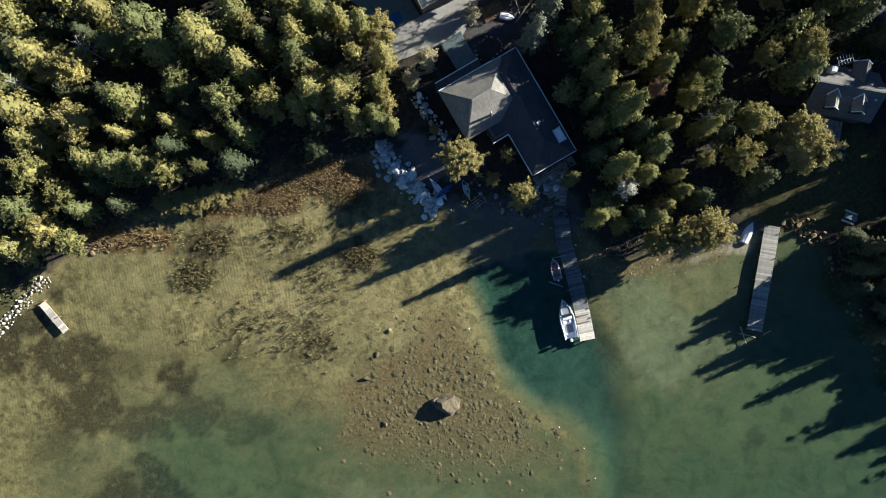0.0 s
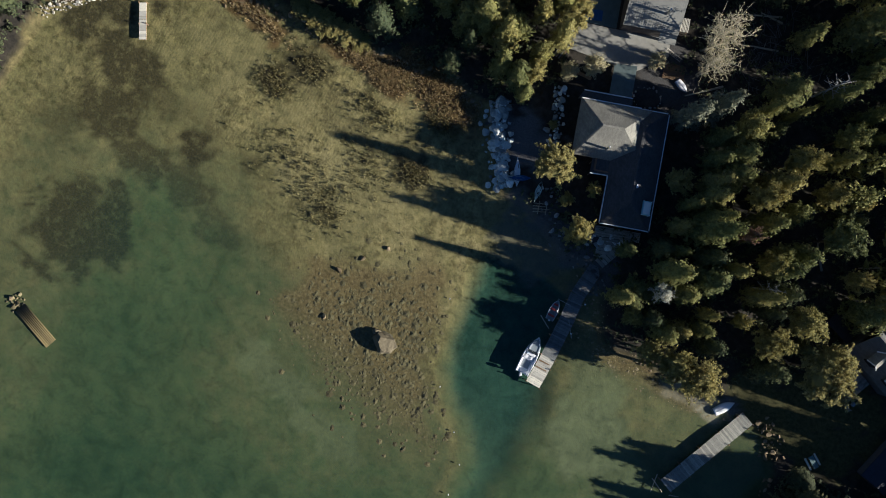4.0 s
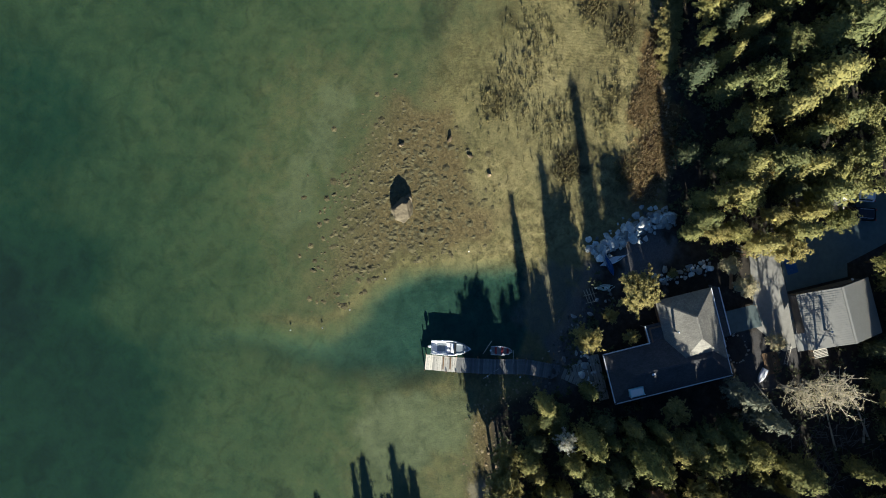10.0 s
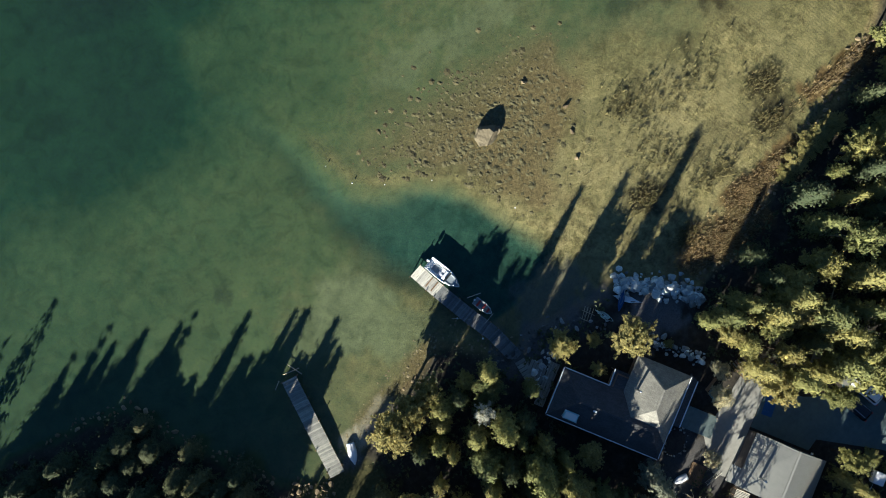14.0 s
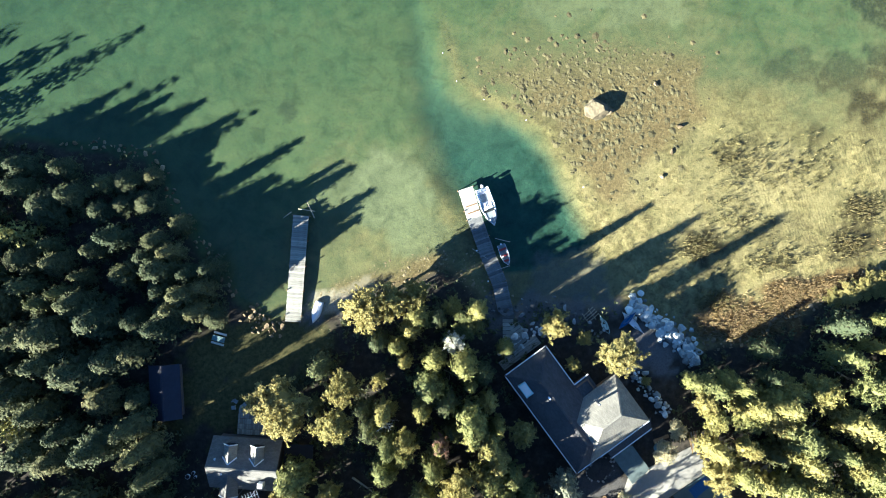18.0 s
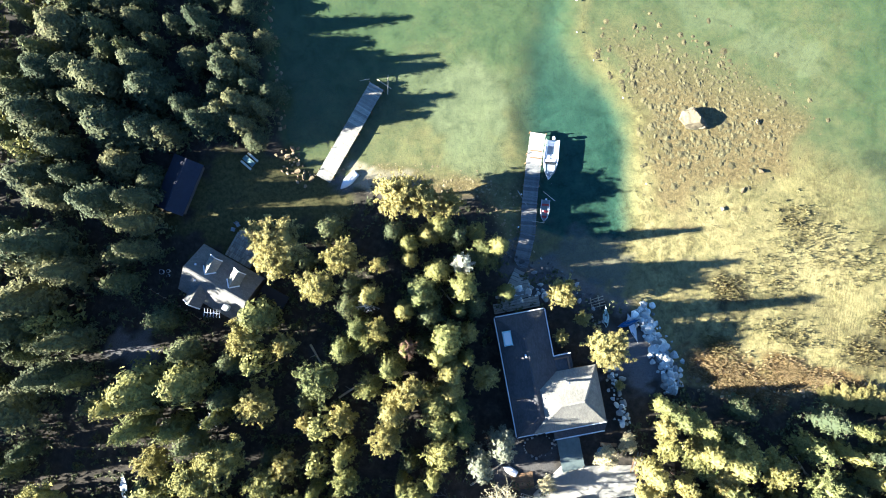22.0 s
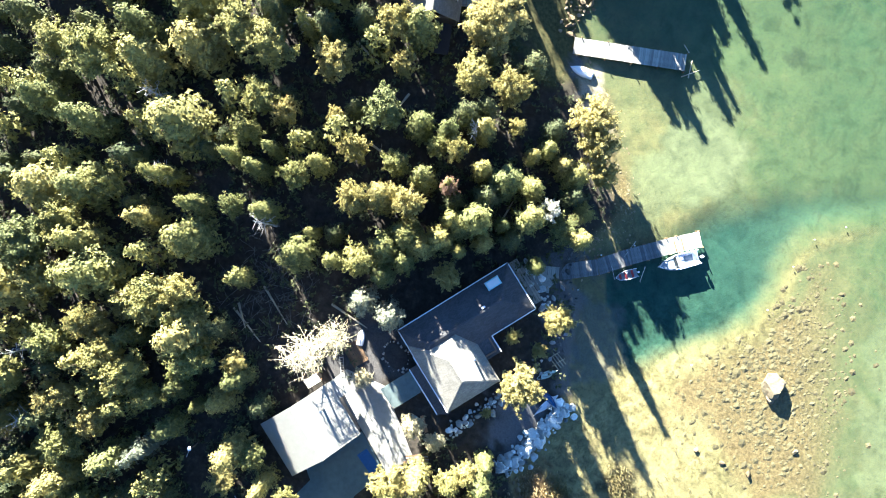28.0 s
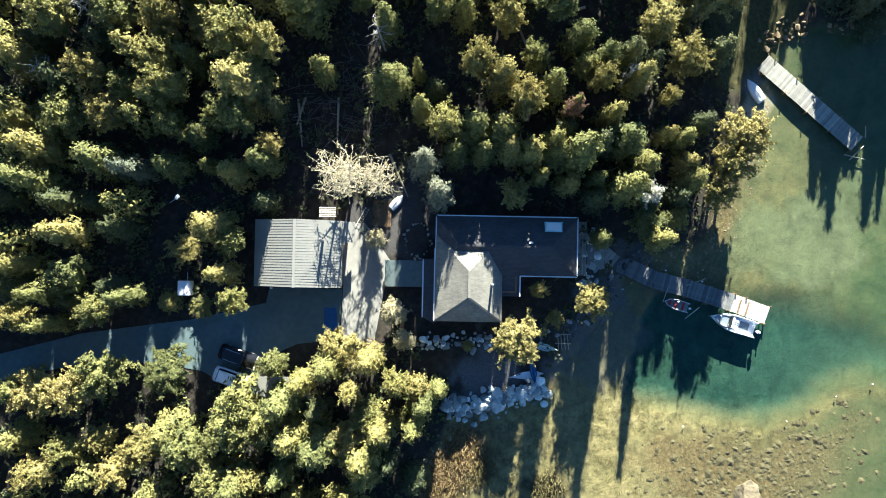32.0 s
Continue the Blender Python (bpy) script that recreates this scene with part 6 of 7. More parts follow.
PLANTED.append((*yard(-19.4, -5.6).xy, 1.9))
plant("conifer_tree", CONIFERS[5], *yard(-22.6, -4.2).xy, 1.9, 9.0, "dark green conifer close behind the garage", "tree", "trees above the driveway", 170)
PLANTED.append((*yard(-22.6, -4.2).xy, 1.9))
for x, y, r, h, m in [(27.3, 19.8, 1.1, 11.5, RUST[0]), (24.2, 7.4, 1.4, 7.6, BLEACHED)]:
    plant("rust_tree" if m is RUST[0] else "pale_tree", m, x, y, r, h, "slender tree with rust-red foliage" if m is RUST[0] else "nearly white bleached tree", "tree", "", x * 31)
for x, y, r, h in [(9.8, 34.3, 3.2, 10.2), (8.3, 37.4, 4.0, 11.6)]:
    plant("birch_tree", BIRCH[int(x) % 2], x, y, r, h, "almost leafless pale-barked birch behind the garage", "tree", "pale birches", x * 50)
    PLANTED.append((x, y, r))

CLEAR = [(7, 21, 12.5), (-4, 34, 11), (-1.5, 12, 8), (-20, 44, 8), (55, 20, 8), (57, 10, 8.5), (50, 6, 6.5), (63.6, 10, 5), (61, 33, 5.5), (60, 47, 7), (15, 8, 6), (8, 31, 6), (45, 4, 5), (17.6, 40, 5.5), (25, 43, 5), (13, 40, 5), (12, 35, 5), (31, 44, 4), (-64, -8, 6), (-10, 49.5, 6), (-1, 54, 4)]


def free(x, y, r):
    """Whether a tree of that radius fits here."""
    if any(math.hypot(x - c[0], y - c[1]) < c[2] for c in CLEAR) or any(math.hypot(x - p[0], y - p[1]) < 0.66 * (r + p[2]) for p in PLANTED):
        return False
    X, Y = np.array([x]), np.array([y])
    return bool(inside(X, Y, LAND)[0]) and line_distance(X, Y, SHORE)[0][0] > 2.2 and line_distance(X, Y, LANE)[0][0] > 5.0


def understorey(count):
    """Young conifers in the gaps of the woods."""
    made = tries = 0
    while made < count and tries < 12000:
        tries += 1
        x, y = tree_rng.uniform(-72, 92), tree_rng.uniform(-38, 88)
        r = tree_rng.uniform(1.5, 2.4)
        if free(x, y, r):
            plant("young_conifer", YOUNG[tree_rng.randrange(4)], x, y, r, lane_height(x, y, sun_height(x, y, r * tree_rng.uniform(3.6, 4.6))), "young dark conifer in the shade of the wood", "tree", "young conifers", tree_rng.uniform(0, 360))
            PLANTED.append((x, y, r))
            made += 1


understorey(320)


def far_woods():
    """The forest past the ground that the camera crosses, as one mesh of simple whorled conifers, with closer ones
    added for shade.
    """
    rng = random.Random(5)
    V, Fc = [], []
    near = []
    xs, ys = np.array([rng.uniform(-170, 185) for _ in range(5200)]), np.array([rng.uniform(-90, 185) for _ in range(5200)])
    ok = inside(xs, ys, LAND) & (line_distance(xs, ys, SHORE)[0] > 3)
    xs, ys = xs[ok], ys[ok]
    for x, y, z0 in zip(xs.tolist(), ys.tolist(), height(xs, ys).tolist()):
        # close trees fill gaps and unseen ground, added to throw shade
        close = -74 < x < 98 and y < 94
        if close and (y < 28 and x < 72):
            continue
        if any(math.hypot(x - q[0], y - q[1]) < 4.2 for q in near) or (close and (not free(x, y, 2.2) or lane_height(x, y, 12) < 12)):
            continue
        near.append((x, y))
        h, r = rng.uniform(10, 13.5), rng.uniform(2.1, 3.0)
        limb(V, Fc, Vector((x, y, z0 - 0.2)), Vector((x, y, z0 + h * 0.9)), 0.2, 0.03, 4)
        for k in range(11):
            t = k / 11
            for i in range(12 if close else 5):
                a = rng.random() * 6.283
                d = Vector((math.cos(a), math.sin(a), 0))
                c = Vector((x, y, z0 + h * (0.15 + 0.83 * t) - 0.3)) + d * r * (1 - t) ** 0.8 * rng.uniform(0.35, 0.95)
                spray(V, Fc, c, d * 0.8 + Vector((0, 0, 0.6)), (0.42 if close else 1.2) * (1.15 - 0.6 * t), rng, 4 if close else 2)
    tagged(new("far_woods", mesh_of("far_woods", V, Fc, M_CONIFER)), "dense conifer forest in the distance, filled in closer for shade", "forest", kind="stuff")


far_woods()


# ------------------------------------------------------------------ undergrowth and sedge
def undergrowth():
    """Brush on the forest floor between the trunks, too dense to count."""
    rng = random.Random(21)
    V, Fc = [], []
    n = np.random.RandomState(4)
    xs, ys = n.uniform(-74, 94, 14000), n.uniform(-36, 88, 14000)
    d, _ = line_distance(xs, ys, SHORE)
    ok = inside(xs, ys, LAND) & (d > 1.2) & (line_distance(xs, ys, LANE)[0] > 4.6)
    for cx, cy, r in [(7, 21, 11.5), (-4, 34, 9.5), (-2, 12, 6.5), (-20, 44, 5), (55, 20, 6), (57, 10, 8), (50, 6, 6), (63.6, 10, 4.5), (62, 33, 4), (45, 4, 4)]:
        ok &= np.hypot(xs - cx, ys - cy) > r
    xs, ys = xs[ok][:5200], ys[ok][:5200]
    for x, y, z in zip(xs.tolist(), ys.tolist(), height(xs, ys).tolist()):
        size = rng.uniform(0.3, 1.3)
        for _ in range(4):
            c = Vector((x + rng.gauss(0, size * 0.5), y + rng.gauss(0, size * 0.5), z + size * rng.uniform(0.2, 1.0)))
            spray(V, Fc, c, Vector((0, 0, 1)), 0.32, rng, 4, 0.8)
    tagged(new("undergrowth", mesh_of("undergrowth", V, Fc, M_BRUSH)), "dark brush and ferns on the forest floor", "undergrowth", kind="stuff")


def sedge_tufts(name, label, beds, count, mat, seed):
    """Blades in tufts over beds of (x, y, half width, half depth)."""
    rng = random.Random(seed)
    V, Fc = [], []
    at = np.array([(cx + rng.gauss(0, 0.5) * rx, cy + rng.gauss(0, 0.5) * ry) for cx, cy, rx, ry in (rng.choice(beds) for _ in range(count))])
    for x, y, z in zip(at[:, 0].tolist(), at[:, 1].tolist(), np.maximum(height(at[:, 0], at[:, 1]), -0.05).tolist()):
        for _ in range(5):
            a = rng.random() * 6.283
            d = Vector((math.cos(a) * 0.5, math.sin(a) * 0.5, 1)) * rng.uniform(0.25, 0.6)
            w = Vector((-math.sin(a), math.cos(a), 0)) * 0.05
            o = Vector((x + rng.gauss(0, 0.15), y + rng.gauss(0, 0.15), z))
            k = len(V)
            V += [o - w, o + w, o + d]
            Fc.append((k, k + 1, k + 2))
    tagged(new(name, mesh_of(name, V, Fc, mat)), label, "grass", kind="stuff")


M_BRUSH = foliage("brush", [(0.0, (0.075, 0.085, 0.045)), (1.0, (0.09, 0.1, 0.05))])
M_SEDGE = foliage("dry_sedge", [(0.0, (0.225, 0.170, 0.085)), (1.0, (0.245, 0.185, 0.092))])
M_REED = foliage("drowned_reeds", [(0.0, (0.135, 0.118, 0.052)), (1.0, (0.145, 0.126, 0.056))])
undergrowth()
sedge_tufts("sedge", "dry brown sedge along the bank", [(-16.5, 9.6, 7, 2.6), (-29, 6.6, 8, 1.3), (-46, 1.6, 8, 1.4), (-17.5, 11, 5, 1.2), (-23.3, 7, 2.4, 2)], 2800, M_SEDGE, 22)
sedge_tufts("reeds", "thin olive reeds standing in the shallows", [(-32.6, 0.9, 3, 2), (-35.4, -3.9, 3, 2.2), (-11.6, -1.2, 2.6, 2.1), (-22, 2, 6, 2), (-18, -13, 4.5, 3.4), (-13, 6.5, 3, 1.6), (-26, -11, 7, 4), (-17, -5, 6, 4)], 1300, M_REED, 23)

# ------------------------------------------------------------------ small things
def on_ground(x, y, turn=0.0, lift=0.0):
    return pose(x, y, ground_at(x, y) + lift, 0, 0, turn)


# sunken crib and raft off the western shore
crib = pile_of("sunken_crib", "heap of sunken stones beside an old raft", [(-43.6, -50.8), (-41.8, -51.4)], 0.8, 16, 0.5, 0.1, BROWN_STONES, "rocks", 14)
raft = thing("sunken_raft", pose(-38.4, -51.8, ground_at(-38.4, -51.8) + 0.05, 0, 0, -9), "old brown raft lying under water", "raft")
for k in range(7):
    part("log", rod("log", 0.15, 0.13, 6.6, M_DROWNED, 8), raft, pose(-3.3, -0.75 + 0.25 * k, 0.15, 0, 90, 0))
for x, y in [(21.1, -32.5), (19.6, -28.3), (16.1, -25.3), (10.5, -21.7), (3.6, -11.4)]:
    b = thing("buoy", pose(x, y, -0.06), "small white marker float on the water", "buoy", "white floats along the channel")
    part("float", rod("float", 0.1, 0.07, 0.14, M_WHITE, 12), b)
    part("ring", rod("ring", 0.03, 0.03, 0.05, M_STEEL, 8), b, pose(0, 0, 0.13))


def build_picnic_table():
    t = thing("picnic_table", on_ground(56.3, 3.8, -22), "grey wooden picnic table with two pale benches on the lawn", "table")
    for k in range(5):
        part("board", box("board", 1.8, 0.14, 0.04, M_TEAL, 0.008), t, pose(0, -0.3 + 0.15 * k, 0.72))
    for s in (-1, 1):
        part("bench", box("bench", 1.8, 0.28, 0.05, M_PALE_PLANK, 0.01), t, pose(0, s * 0.72, 0.42))
        for x in (-0.7, 0.7):
            bar("leg", (x, s * 0.75, 0.0), (x, s * 0.2, 0.72), 0.09, 0.05, M_TIMBER, t)
    for x in (-0.7, 0.7):
        bar("brace", (x, -0.8, 0.38), (x, 0.8, 0.38), 0.05, 0.09, M_TIMBER, t)


build_picnic_table()
for k, (x, y) in enumerate([(55.1, 13.3), (54.1, 13.9), (54.7, 12.5), (53.6, 13.1)]):
    c = thing("garden_chair", on_ground(x, y, 70 * k), "dark garden chair beside the deck", "chair", "garden chairs by the cottage")
    part("seat", box("seat", 0.55, 0.5, 0.06, M_GREY_PAINT, 0.02), c, pose(0, 0, 0.4))
    part("backrest", box("backrest", 0.07, 0.5, 0.6, M_GREY_PAINT, 0.02), c, pose(-0.27, 0, 0.44, 0, -12, 0))
    for a in (-0.23, 0.23):
        for b in (-0.2, 0.2):
            pole("leg", (a, b, 0), (a, b, 0.42), 0.025, 0.025, M_GREY_PAINT, c)
fence = thing("fence", Matrix.Translation((0, 0, 0)), "low dark wire fence behind the cottage", "fence")
for k in range(9):
    x, y = 62.9 - 1.1 * k, 24.6 + 0.22 * k
    pole("post", (x, y, 1.8), (x, y, 3.1), 0.06, 0.05, M_PALE_BARK, fence)
bar("rail", (62.9, 24.6, 2.95), (54.1, 26.36, 2.95), 0.06, 0.06, M_TIMBER, fence)
canoe = thing("canoe", on_ground(57.2, 50.6, 115), "dark canoe lying in a forest clearing", "boat")
part("hull", hull("hull", 3.4, 0.9, 0.4, M_GREY_PAINT, 0.5, 0.2, 0.06, 0.08), canoe)
part("gunwale", hull("gunwale", 3.42, 0.94, 0.04, M_TRIM, 0.5, 0.2, 0.06, 0.0), canoe, pose(0, 0, 0.4))

post = thing("lamp_post", on_ground(-3.2, 52.2), "thin wooden pole with a white lamp head", "lamp post")
part("pole", rod("pole", 0.1, 0.07, 5.0, M_BARK, 10), post)
part("head", box("head", 0.55, 0.4, 0.28, M_WHITE, 0.08), post, pose(0.1, 0, 4.9))
bar("arm", (0, 0, 4.9), (-0.9, 0.4, 4.95), 0.06, 0.06, M_STEEL, post)


def yard_thing(name, a, b, turn, label, category, z=2.7):
    p = yard(a, b)
    return thing(name, pose(p.x, p.y, z, 0, 0, HOUSE_TURN + turn), label, category)


stack = yard_thing("lumber_stack", -6.9, 15.3, -28, "loose stack of weathered boards at the apron's edge", "lumber", 2.7)
for k in range(7):
    part("board", box("board", 3.2 - 0.15 * (k % 3), 0.2, 0.06, M_PLANK if k % 2 else M_TIMBER, 0.008), stack, pose(0.1 * (k % 3), -0.5 + 0.24 * (k % 5), 0.07 * (k // 5) + 0.01 * (k % 2), 0, 0, 3 * math.sin(k * 2.1)))
tub = yard_thing("tub", -4.5, 11.0, 10, "round teal tub under the shrub", "tub", ground_at(*yard(-4.5, 11.0).xy))
part("wall", rod("wall", 0.62, 0.7, 0.5, M_TEAL, 20), tub)
part("lid", rod("lid", 0.66, 0.6, 0.06, M_TEAL, 20), tub, pose(0, 0, 0.5))
bench = yard_thing("bench", -3.6, 12.0, 75, "brown timber bench beside the shrubs", "bench", ground_at(*yard(-3.6, 12.0).xy))
part("seat", box("seat", 2.2, 0.45, 0.08, M_TIMBER, 0.015), bench, pose(0, 0, 0.42))
for x in (-0.8, 0.8):
    part("leg", box("leg", 0.1, 0.4, 0.42, M_TIMBER, 0.01), bench, pose(x, 0, 0))
rack = yard_thing("wood_rack", -12.6, -0.2, 0, "pale slatted rack behind the garage", "rack", ground_at(*yard(-12.6, -0.2).xy))
for k in range(6):
    part("slat", box("slat", 1.9, 0.12, 0.04, M_PALE_PLANK, 0.006), rack, pose(0, -0.5 + 0.2 * k, 1.35))
for x in (-0.85, 0.85):
    for y in (-0.45, 0.45):
        pole("post", (x, y, 0), (x, y, 1.36), 0.05, 0.05, M_TIMBER, rack)
ladder = yard_thing("ladder", -8.7, 0.3, 62, "wooden ladder lying beside the garage", "ladder", 2.75)
for s_ in (-0.22, 0.22):
    bar("rail", (-1.3, s_, 0.05), (1.3, s_, 0.05), 0.06, 0.06, M_PALE_PLANK, ladder)
for k in range(8):
    pole("rung", (-1.15 + 0.33 * k, -0.22, 0.07), (-1.15 + 0.33 * k, 0.22, 0.07), 0.02, 0.02, M_PALE_PLANK, ladder, 6)
platform = yard_thing("platform", -6.4, -0.2, 88, "dark brown timber platform between garage and house", "platform", ground_at(*yard(-6.4, -0.2).xy))
for k in range(9):
    part("board", box("board", 3.0, 0.22, 0.06, M_TIMBER, 0.008), platform, pose(0, -0.96 + 0.24 * k, 0.12))
for x in (-1.2, 1.2):
    part("joist", box("joist", 0.1, 2.2, 0.12, M_TIMBER, 0.01), platform, pose(x, 0, 0))
dinghy = yard_thing("dinghy", -4.7, -1.6, 48, "small pale upturned dinghy among the stones", "boat", ground_at(*yard(-4.7, -1.6).xy))
part("hull", hull("hull", 2.1, 1.0, 0.4, M_WHITE, 0.45, 0.85), dinghy, Matrix.Translation((0, 0, 0.46)) @ Matrix.Rotation(math.pi, 4, "X"))
part("keel", box("keel", 1.6, 0.05, 0.05, M_TRIM, 0.01), dinghy, pose(-0.1, 0, 0.45))
tarp = yard_thing("tarp", -12.2, 12.4, 3, "dark blue tarpaulin spread on the asphalt", "tarp", 2.665)
part("sheet", box("sheet", 1.5, 3.0, 0.03, M_BLUE, 0.01), tarp)
part("fold", box("fold", 1.4, 0.5, 0.05, M_BLUE, 0.02), tarp, pose(0.02, 1.1, 0.03, 0, 0, 2))
drift = thing("drift_poles", on_ground(5.2, 6.6, 35, 0.05), "crossed drift poles on the beach beside the kayak", "driftwood")
for k in range(4):
    pole("pole", (-1.3, -0.6 + 0.4 * k, 0.08), (1.3, -0.5 + 0.35 * k, 0.1), 0.05, 0.04, M_PALE_BARK, drift)
for x in (-0.6, 0.5):
    pole("pole", (x, -0.9, 0.16), (x + 0.2, 1.0, 0.17), 0.05, 0.04, M_PALE_BARK, drift)

terrace = thing("terrace", yard_pose(), "narrow grey plank terrace along the gable end of the house", "deck")
for k in range(8):
    bar("plank", (16.35 + 0.17 * k, -0.3, 2.2), (16.35 + 0.17 * k, -6.6, 2.2), 0.155, 0.05, M_PLANK, terrace)
for b in (0.6, 3.4, 6.3):
    bar("joist", (16.25, -b, 2.08), (17.65, -b, 2.08), 0.1, 0.12, M_TIMBER, terrace)
    for a in (16.45, 17.5):
        pole("post", (a, -b, 0.9), (a, -b, 2.1), 0.07, 0.07, M_TIMBER, terrace)
garden_steps = thing("garden_steps", yard_pose(), "broad grey plank steps from the terrace to the beach", "stairs")
for k in range(6):
    bar("tread", (17.95 + 0.46 * k, -2.9 - 0.12 * k, 1.98 - 0.21 * k), (17.95 + 0.46 * k, -5.3 - 0.12 * k, 1.98 - 0.21 * k), 0.42, 0.07, M_PLANK, garden_steps)
for b in (3.2, 5.2):
    bar("stringer", (17.75, -b, 1.88), (20.4, -b - 0.7, 0.62), 0.1, 0.2, M_TIMBER, garden_steps)
stairs = thing("stairs", Matrix.Translation((0, 0, 0)), "grey plank steps from the house down to the dock", "stairs")
for k in range(9):
    u = k / 8
    x, y = 16.9 - 0.5 * u, 10.2 - 4.2 * u
    z = max(ground_at(x, y) + 0.16, 0.5)
    part("step", box("step", 1.5, 0.46, 0.07, M_PLANK, 0.01), stairs, pose(x, y, z, 0, 0, -6))
for s_ in (-0.6, 0.6):
    bar("stringer", (16.9 + s_, 10.2, ground_at(16.9 + s_, 10.2)), (16.4 + s_, 6.0, 0.32), 0.08, 0.14, M_TIMBER, stairs)
for x0, y0, x1, y1 in [(20.2, -4.6, 18.2, -2.9), (14.8, -4.9, 16.8, -5.6), (15.2, -1.6, 17.0, -1.2)]:
    b = thing("mooring_pole", Matrix.Translation((x0, y0, 0)), "thin pale pole between the dock and a boat", "pole", "mooring poles at the dock")
    pole("pole", (0, 0, 0.3), (x1 - x0, y1 - y0, 0.55), 0.035, 0.03, M_PALE_PLANK, b)

LOGS = [(13.4, 47.7, 8.9, 44.5), (13.4, 35.3, 10.2, 30.9), (16.0, 43.8, 11.0, 41.0), (11.4, 50.5, 10.4, 47.7), (14.0, 47.1, 10.7, 46.3), (1.1, 76.9, 2.2, 73.2), (34.0, 30.0, 30.5, 25.5),
        (40.0, 24.5, 36.5, 27.5), (24.0, 50.0, 20.5, 55.5), (-30.0, 20.0, -26.0, 16.5), (-44.0, 17.0, -40.5, 20.0), (-20.0, 27.0, -24.0, 24.0), (47.0, 31.0, 43.5, 28.0), (22.0, 14.0, 26.0, 11.5)]
for k, (x0, y0, x1, y1) in enumerate(LOGS):
    g = thing("fallen_log", Matrix.Translation((x0, y0, ground_at(x0, y0) + 0.2)), "fallen grey trunk with broken limbs on the forest floor", "log", "fallen trunks in the wood")
    e = Vector((x1 - x0, y1 - y0, ground_at(x1, y1) - ground_at(x0, y0) + 0.15))
    pole("trunk", (0, 0, 0), e, 0.17, 0.07, M_PALE_BARK, g)
    for j in range(4):
        q = e * (0.35 + 0.15 * j)
        pole("limb", q, q + Vector((math.cos(2.4 * j + k), math.sin(2.4 * j + k), 0.35)) * 0.9, 0.04, 0.015, M_PALE_BARK, g, 5)

def snag(seed):
    """A dead tree: a bare grey trunk with broken limbs and twigs."""
    rng = random.Random(seed)
    V, Fc = [], []
    top = Vector((rng.gauss(0, 0.5), rng.gauss(0, 0.5), 8.5))
    limb(V, Fc, Vector((0, 0, -0.2)), top * 0.6, 0.16, 0.10, 7)
    limb(V, Fc, top * 0.6, top, 0.10, 0.03, 6)
    for k in range(16):
        a, e = 2.4 * k + rng.uniform(-0.4, 0.4), 0.45 + 0.55 * k / 16
        root = top * e
        tip = root + Vector((math.cos(a), math.sin(a), rng.uniform(0.0, 0.5))) * rng.uniform(0.7, 1.9) * (1.35 - 0.7 * e)
        limb(V, Fc, root, tip, 0.045, 0.015, 4)
        for j in range(4):
            b = root.lerp(tip, rng.uniform(0.35, 1.0))
            limb(V, Fc, b, b + Vector((rng.gauss(0, 0.3), rng.gauss(0, 0.3), rng.gauss(0.1, 0.2))), 0.018, 0.008, 3)
    return mesh_of("trunk", V, Fc, M_SNAG, True)


M_CUT = plain("cut_branches", (0.13, 0.125, 0.11), 0.9, vary=0.4, scale=5)
M_SNAG = plain("silvered_wood", (0.40, 0.39, 0.36), 0.9, vary=0.3, scale=5)
SNAGS = [snag(400 + k) for k in range(4)]
for k, (x, y) in enumerate([(39.9, 54.6), (30.3, 54.6), (47.9, 36.3), (9.4, 71.9), (33.9, 16.4), (1.8, 71.2), (-46.5, 26.2), (-54.6, 21.5), (-48.7, 17.0), (23.6, 42.0)]):
    d = thing("dead_tree", on_ground(x, y, 67 * k), "bare silver-grey dead tree with broken limbs", "tree", "dead trees in the woods")
    part("trunk", SNAGS[k % 4], d)


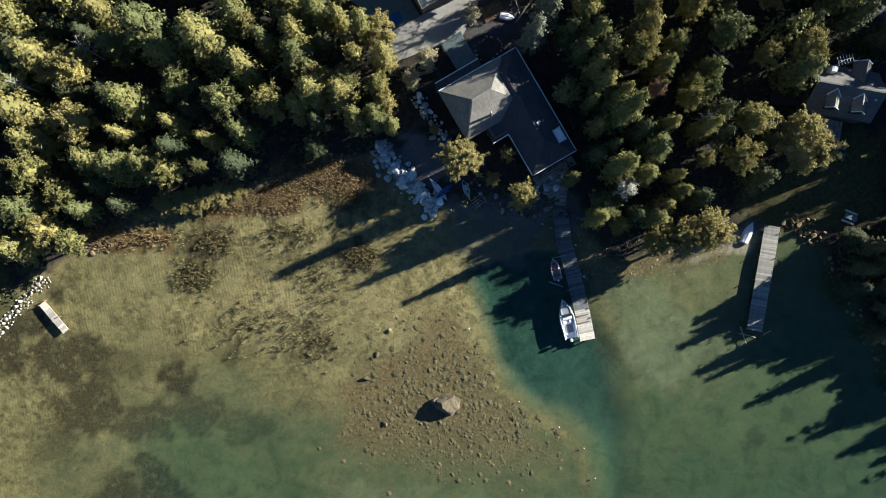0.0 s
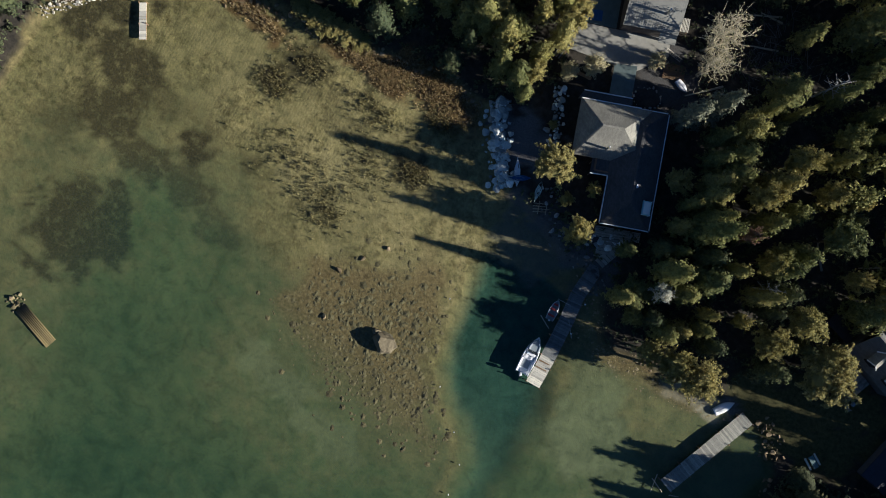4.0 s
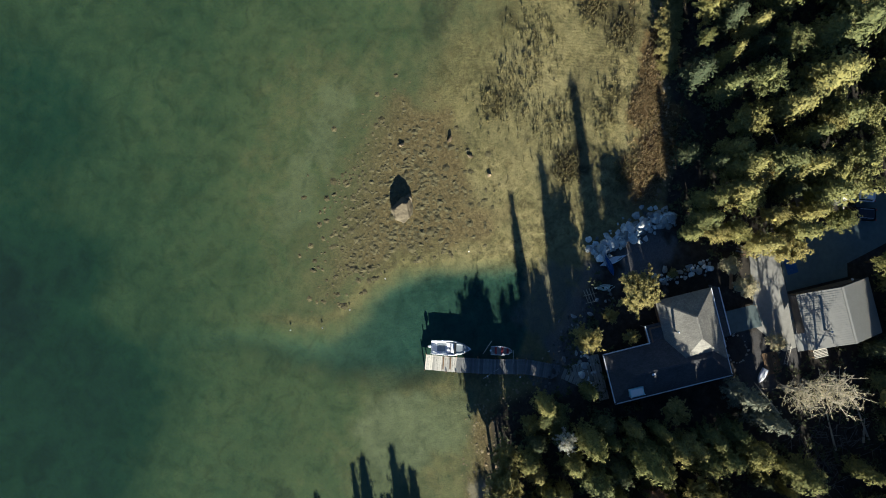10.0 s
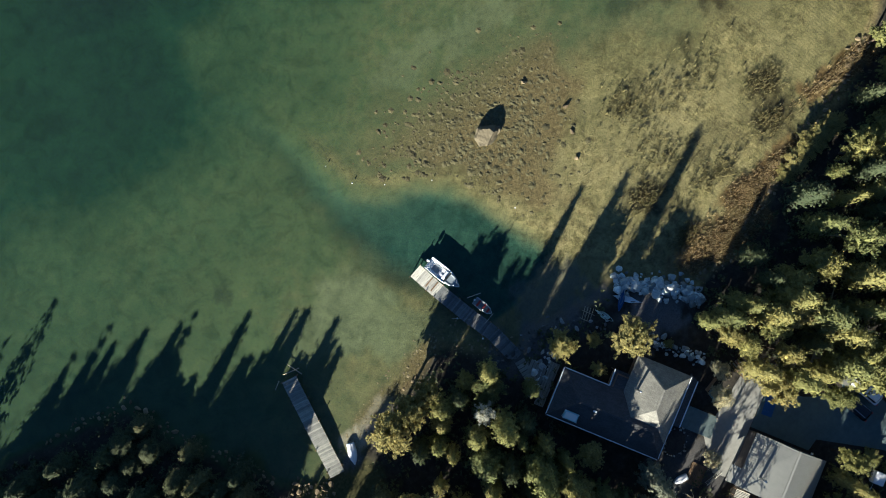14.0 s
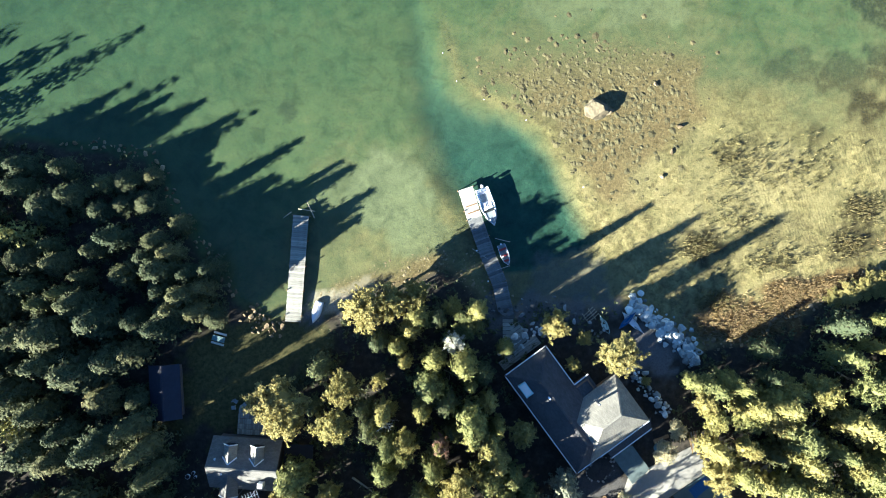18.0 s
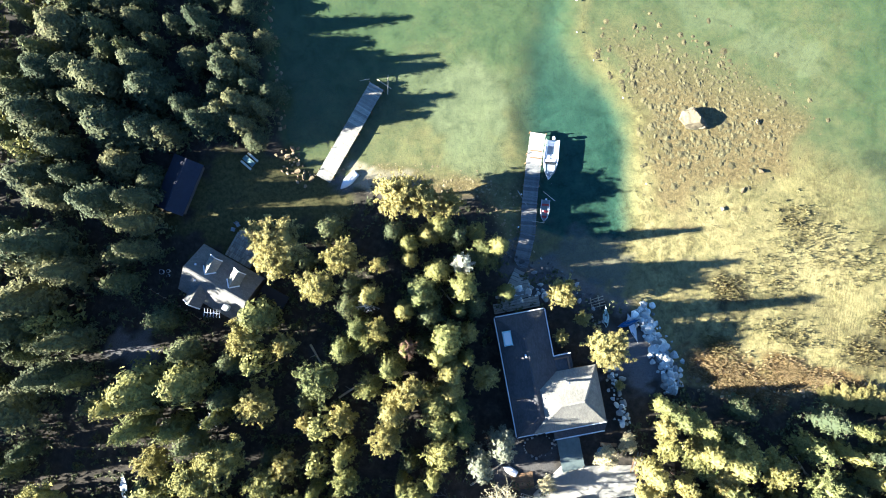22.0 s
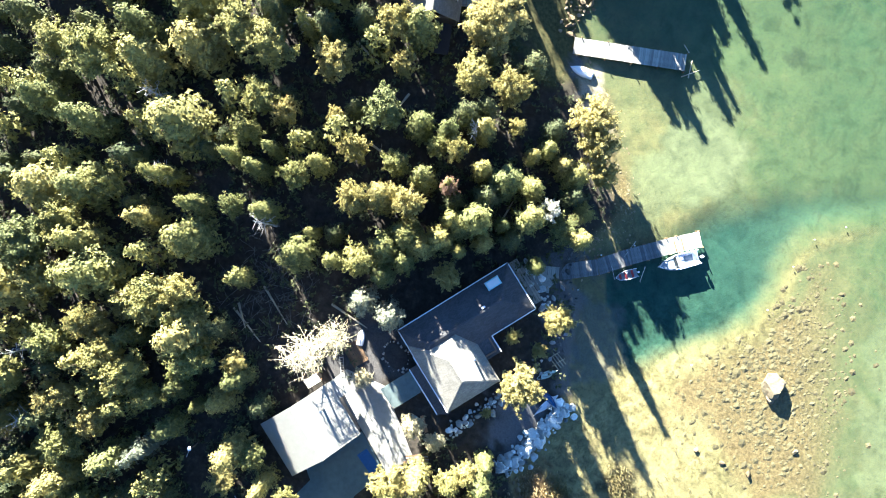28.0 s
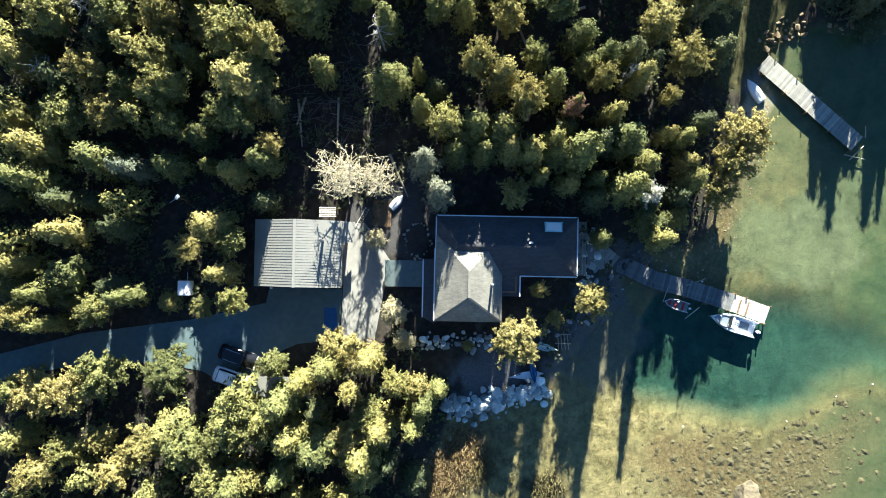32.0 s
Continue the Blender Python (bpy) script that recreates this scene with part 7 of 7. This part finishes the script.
def brushwood():
    """Cut branches lying criss-cross in the clearing above the garage, too many to count."""
    rng = random.Random(31)
    V, Fc = [], []
    for _ in range(150):
        x, y = rng.gauss(16.5, 3.4), rng.gauss(42.8, 3.2)
        a, l = rng.uniform(0, 6.283), rng.uniform(0.7, 2.8)
        z = ground_at(x, y) + rng.uniform(0.08, 0.4)
        p, e = Vector((x, y, z)), Vector((math.cos(a) * l, math.sin(a) * l, rng.uniform(-0.15, 0.25)))
        limb(V, Fc, p, p + e, 0.045, 0.015, 4)
        for j in range(3):
            b = p + e * rng.uniform(0.3, 0.95)
            limb(V, Fc, b, b + Vector((rng.gauss(0, 0.35), rng.gauss(0, 0.35), 0.1)), 0.02, 0.008, 3)
    tagged(new("brushwood", mesh_of("brushwood", V, Fc, M_CUT, True)), "grey cut branches strewn over the clearing", "branches", kind="stuff")


brushwood()
bed = thing("flower_bed", on_ground(6.4, 27.3, 30), "oval bed of dark soil ringed with pale stones", "garden bed")
soil = bmesh.new()
bmesh.ops.create_icosphere(soil, subdivisions=3, radius=1)
for v in soil.verts:
    v.co = Vector((v.co.x * 1.9, v.co.y * 1.4, v.co.z * 0.16 + 0.04 * noise.noise(v.co * 5)))
part("soil", bm_mesh("soil", soil, plain("dark_soil", (0.05, 0.042, 0.034), 0.95, vary=0.4, scale=5), True), bed)
for k in range(22):
    a = 6.283 * k / 22 + 0.12 * math.sin(k * 5.1)
    r = 0.12 + 0.16 * abs(math.sin(k * 2.7)) ** 2
    part("stone", BANK_STONES[k % 5], bed, pose((2.0 + 0.2 * math.sin(k * 3.3)) * math.cos(a), (1.5 + 0.2 * math.cos(k * 4.7)) * math.sin(a), r * 0.35, 0, 0, 40 * k) @ Matrix.Diagonal((r, r, r, 1)))
for x, y, r in ((62.3, 21.9, 0.34), (61.5, 21.5, 0.24), (61.3, 22.1, 0.2)):
    stool = thing("planter", on_ground(x, y), "small pale round planter beside the cottage", "planter", "planters by the cottage")
    part("pot", rod("pot", r * 0.8, r, 0.45, M_TRIM, 14), stool)
    part("soil", rod("soil", r * 0.85, r * 0.85, 0.03, M_BLACK, 14), stool, pose(0, 0, 0.44))

cabin = thing("cabin", pose(-73.0, 0.5, 0, 0, 0, 28), "lakeside cabin with a pale blue metal roof", "house")
for p, q in [((-4, -3), (4, -3)), ((4, -3), (4, 3)), ((4, 3), (-4, 3)), ((-4, 3), (-4, -3))]:
    bar("wall", (*p, 1.0), (*q, 1.0), 0.2, 2.6, M_WALL_2, cabin)
for k in (-1, 1):
    part("roof", roof_mesh("roof", [(-4.4, 0, 5.2), (4.4, 0, 5.2), (4.4, 3.4 * k, 3.5), (-4.4, 3.4 * k, 3.5)], [[0, 1, 2, 3]], M_METAL, 0.1), cabin)
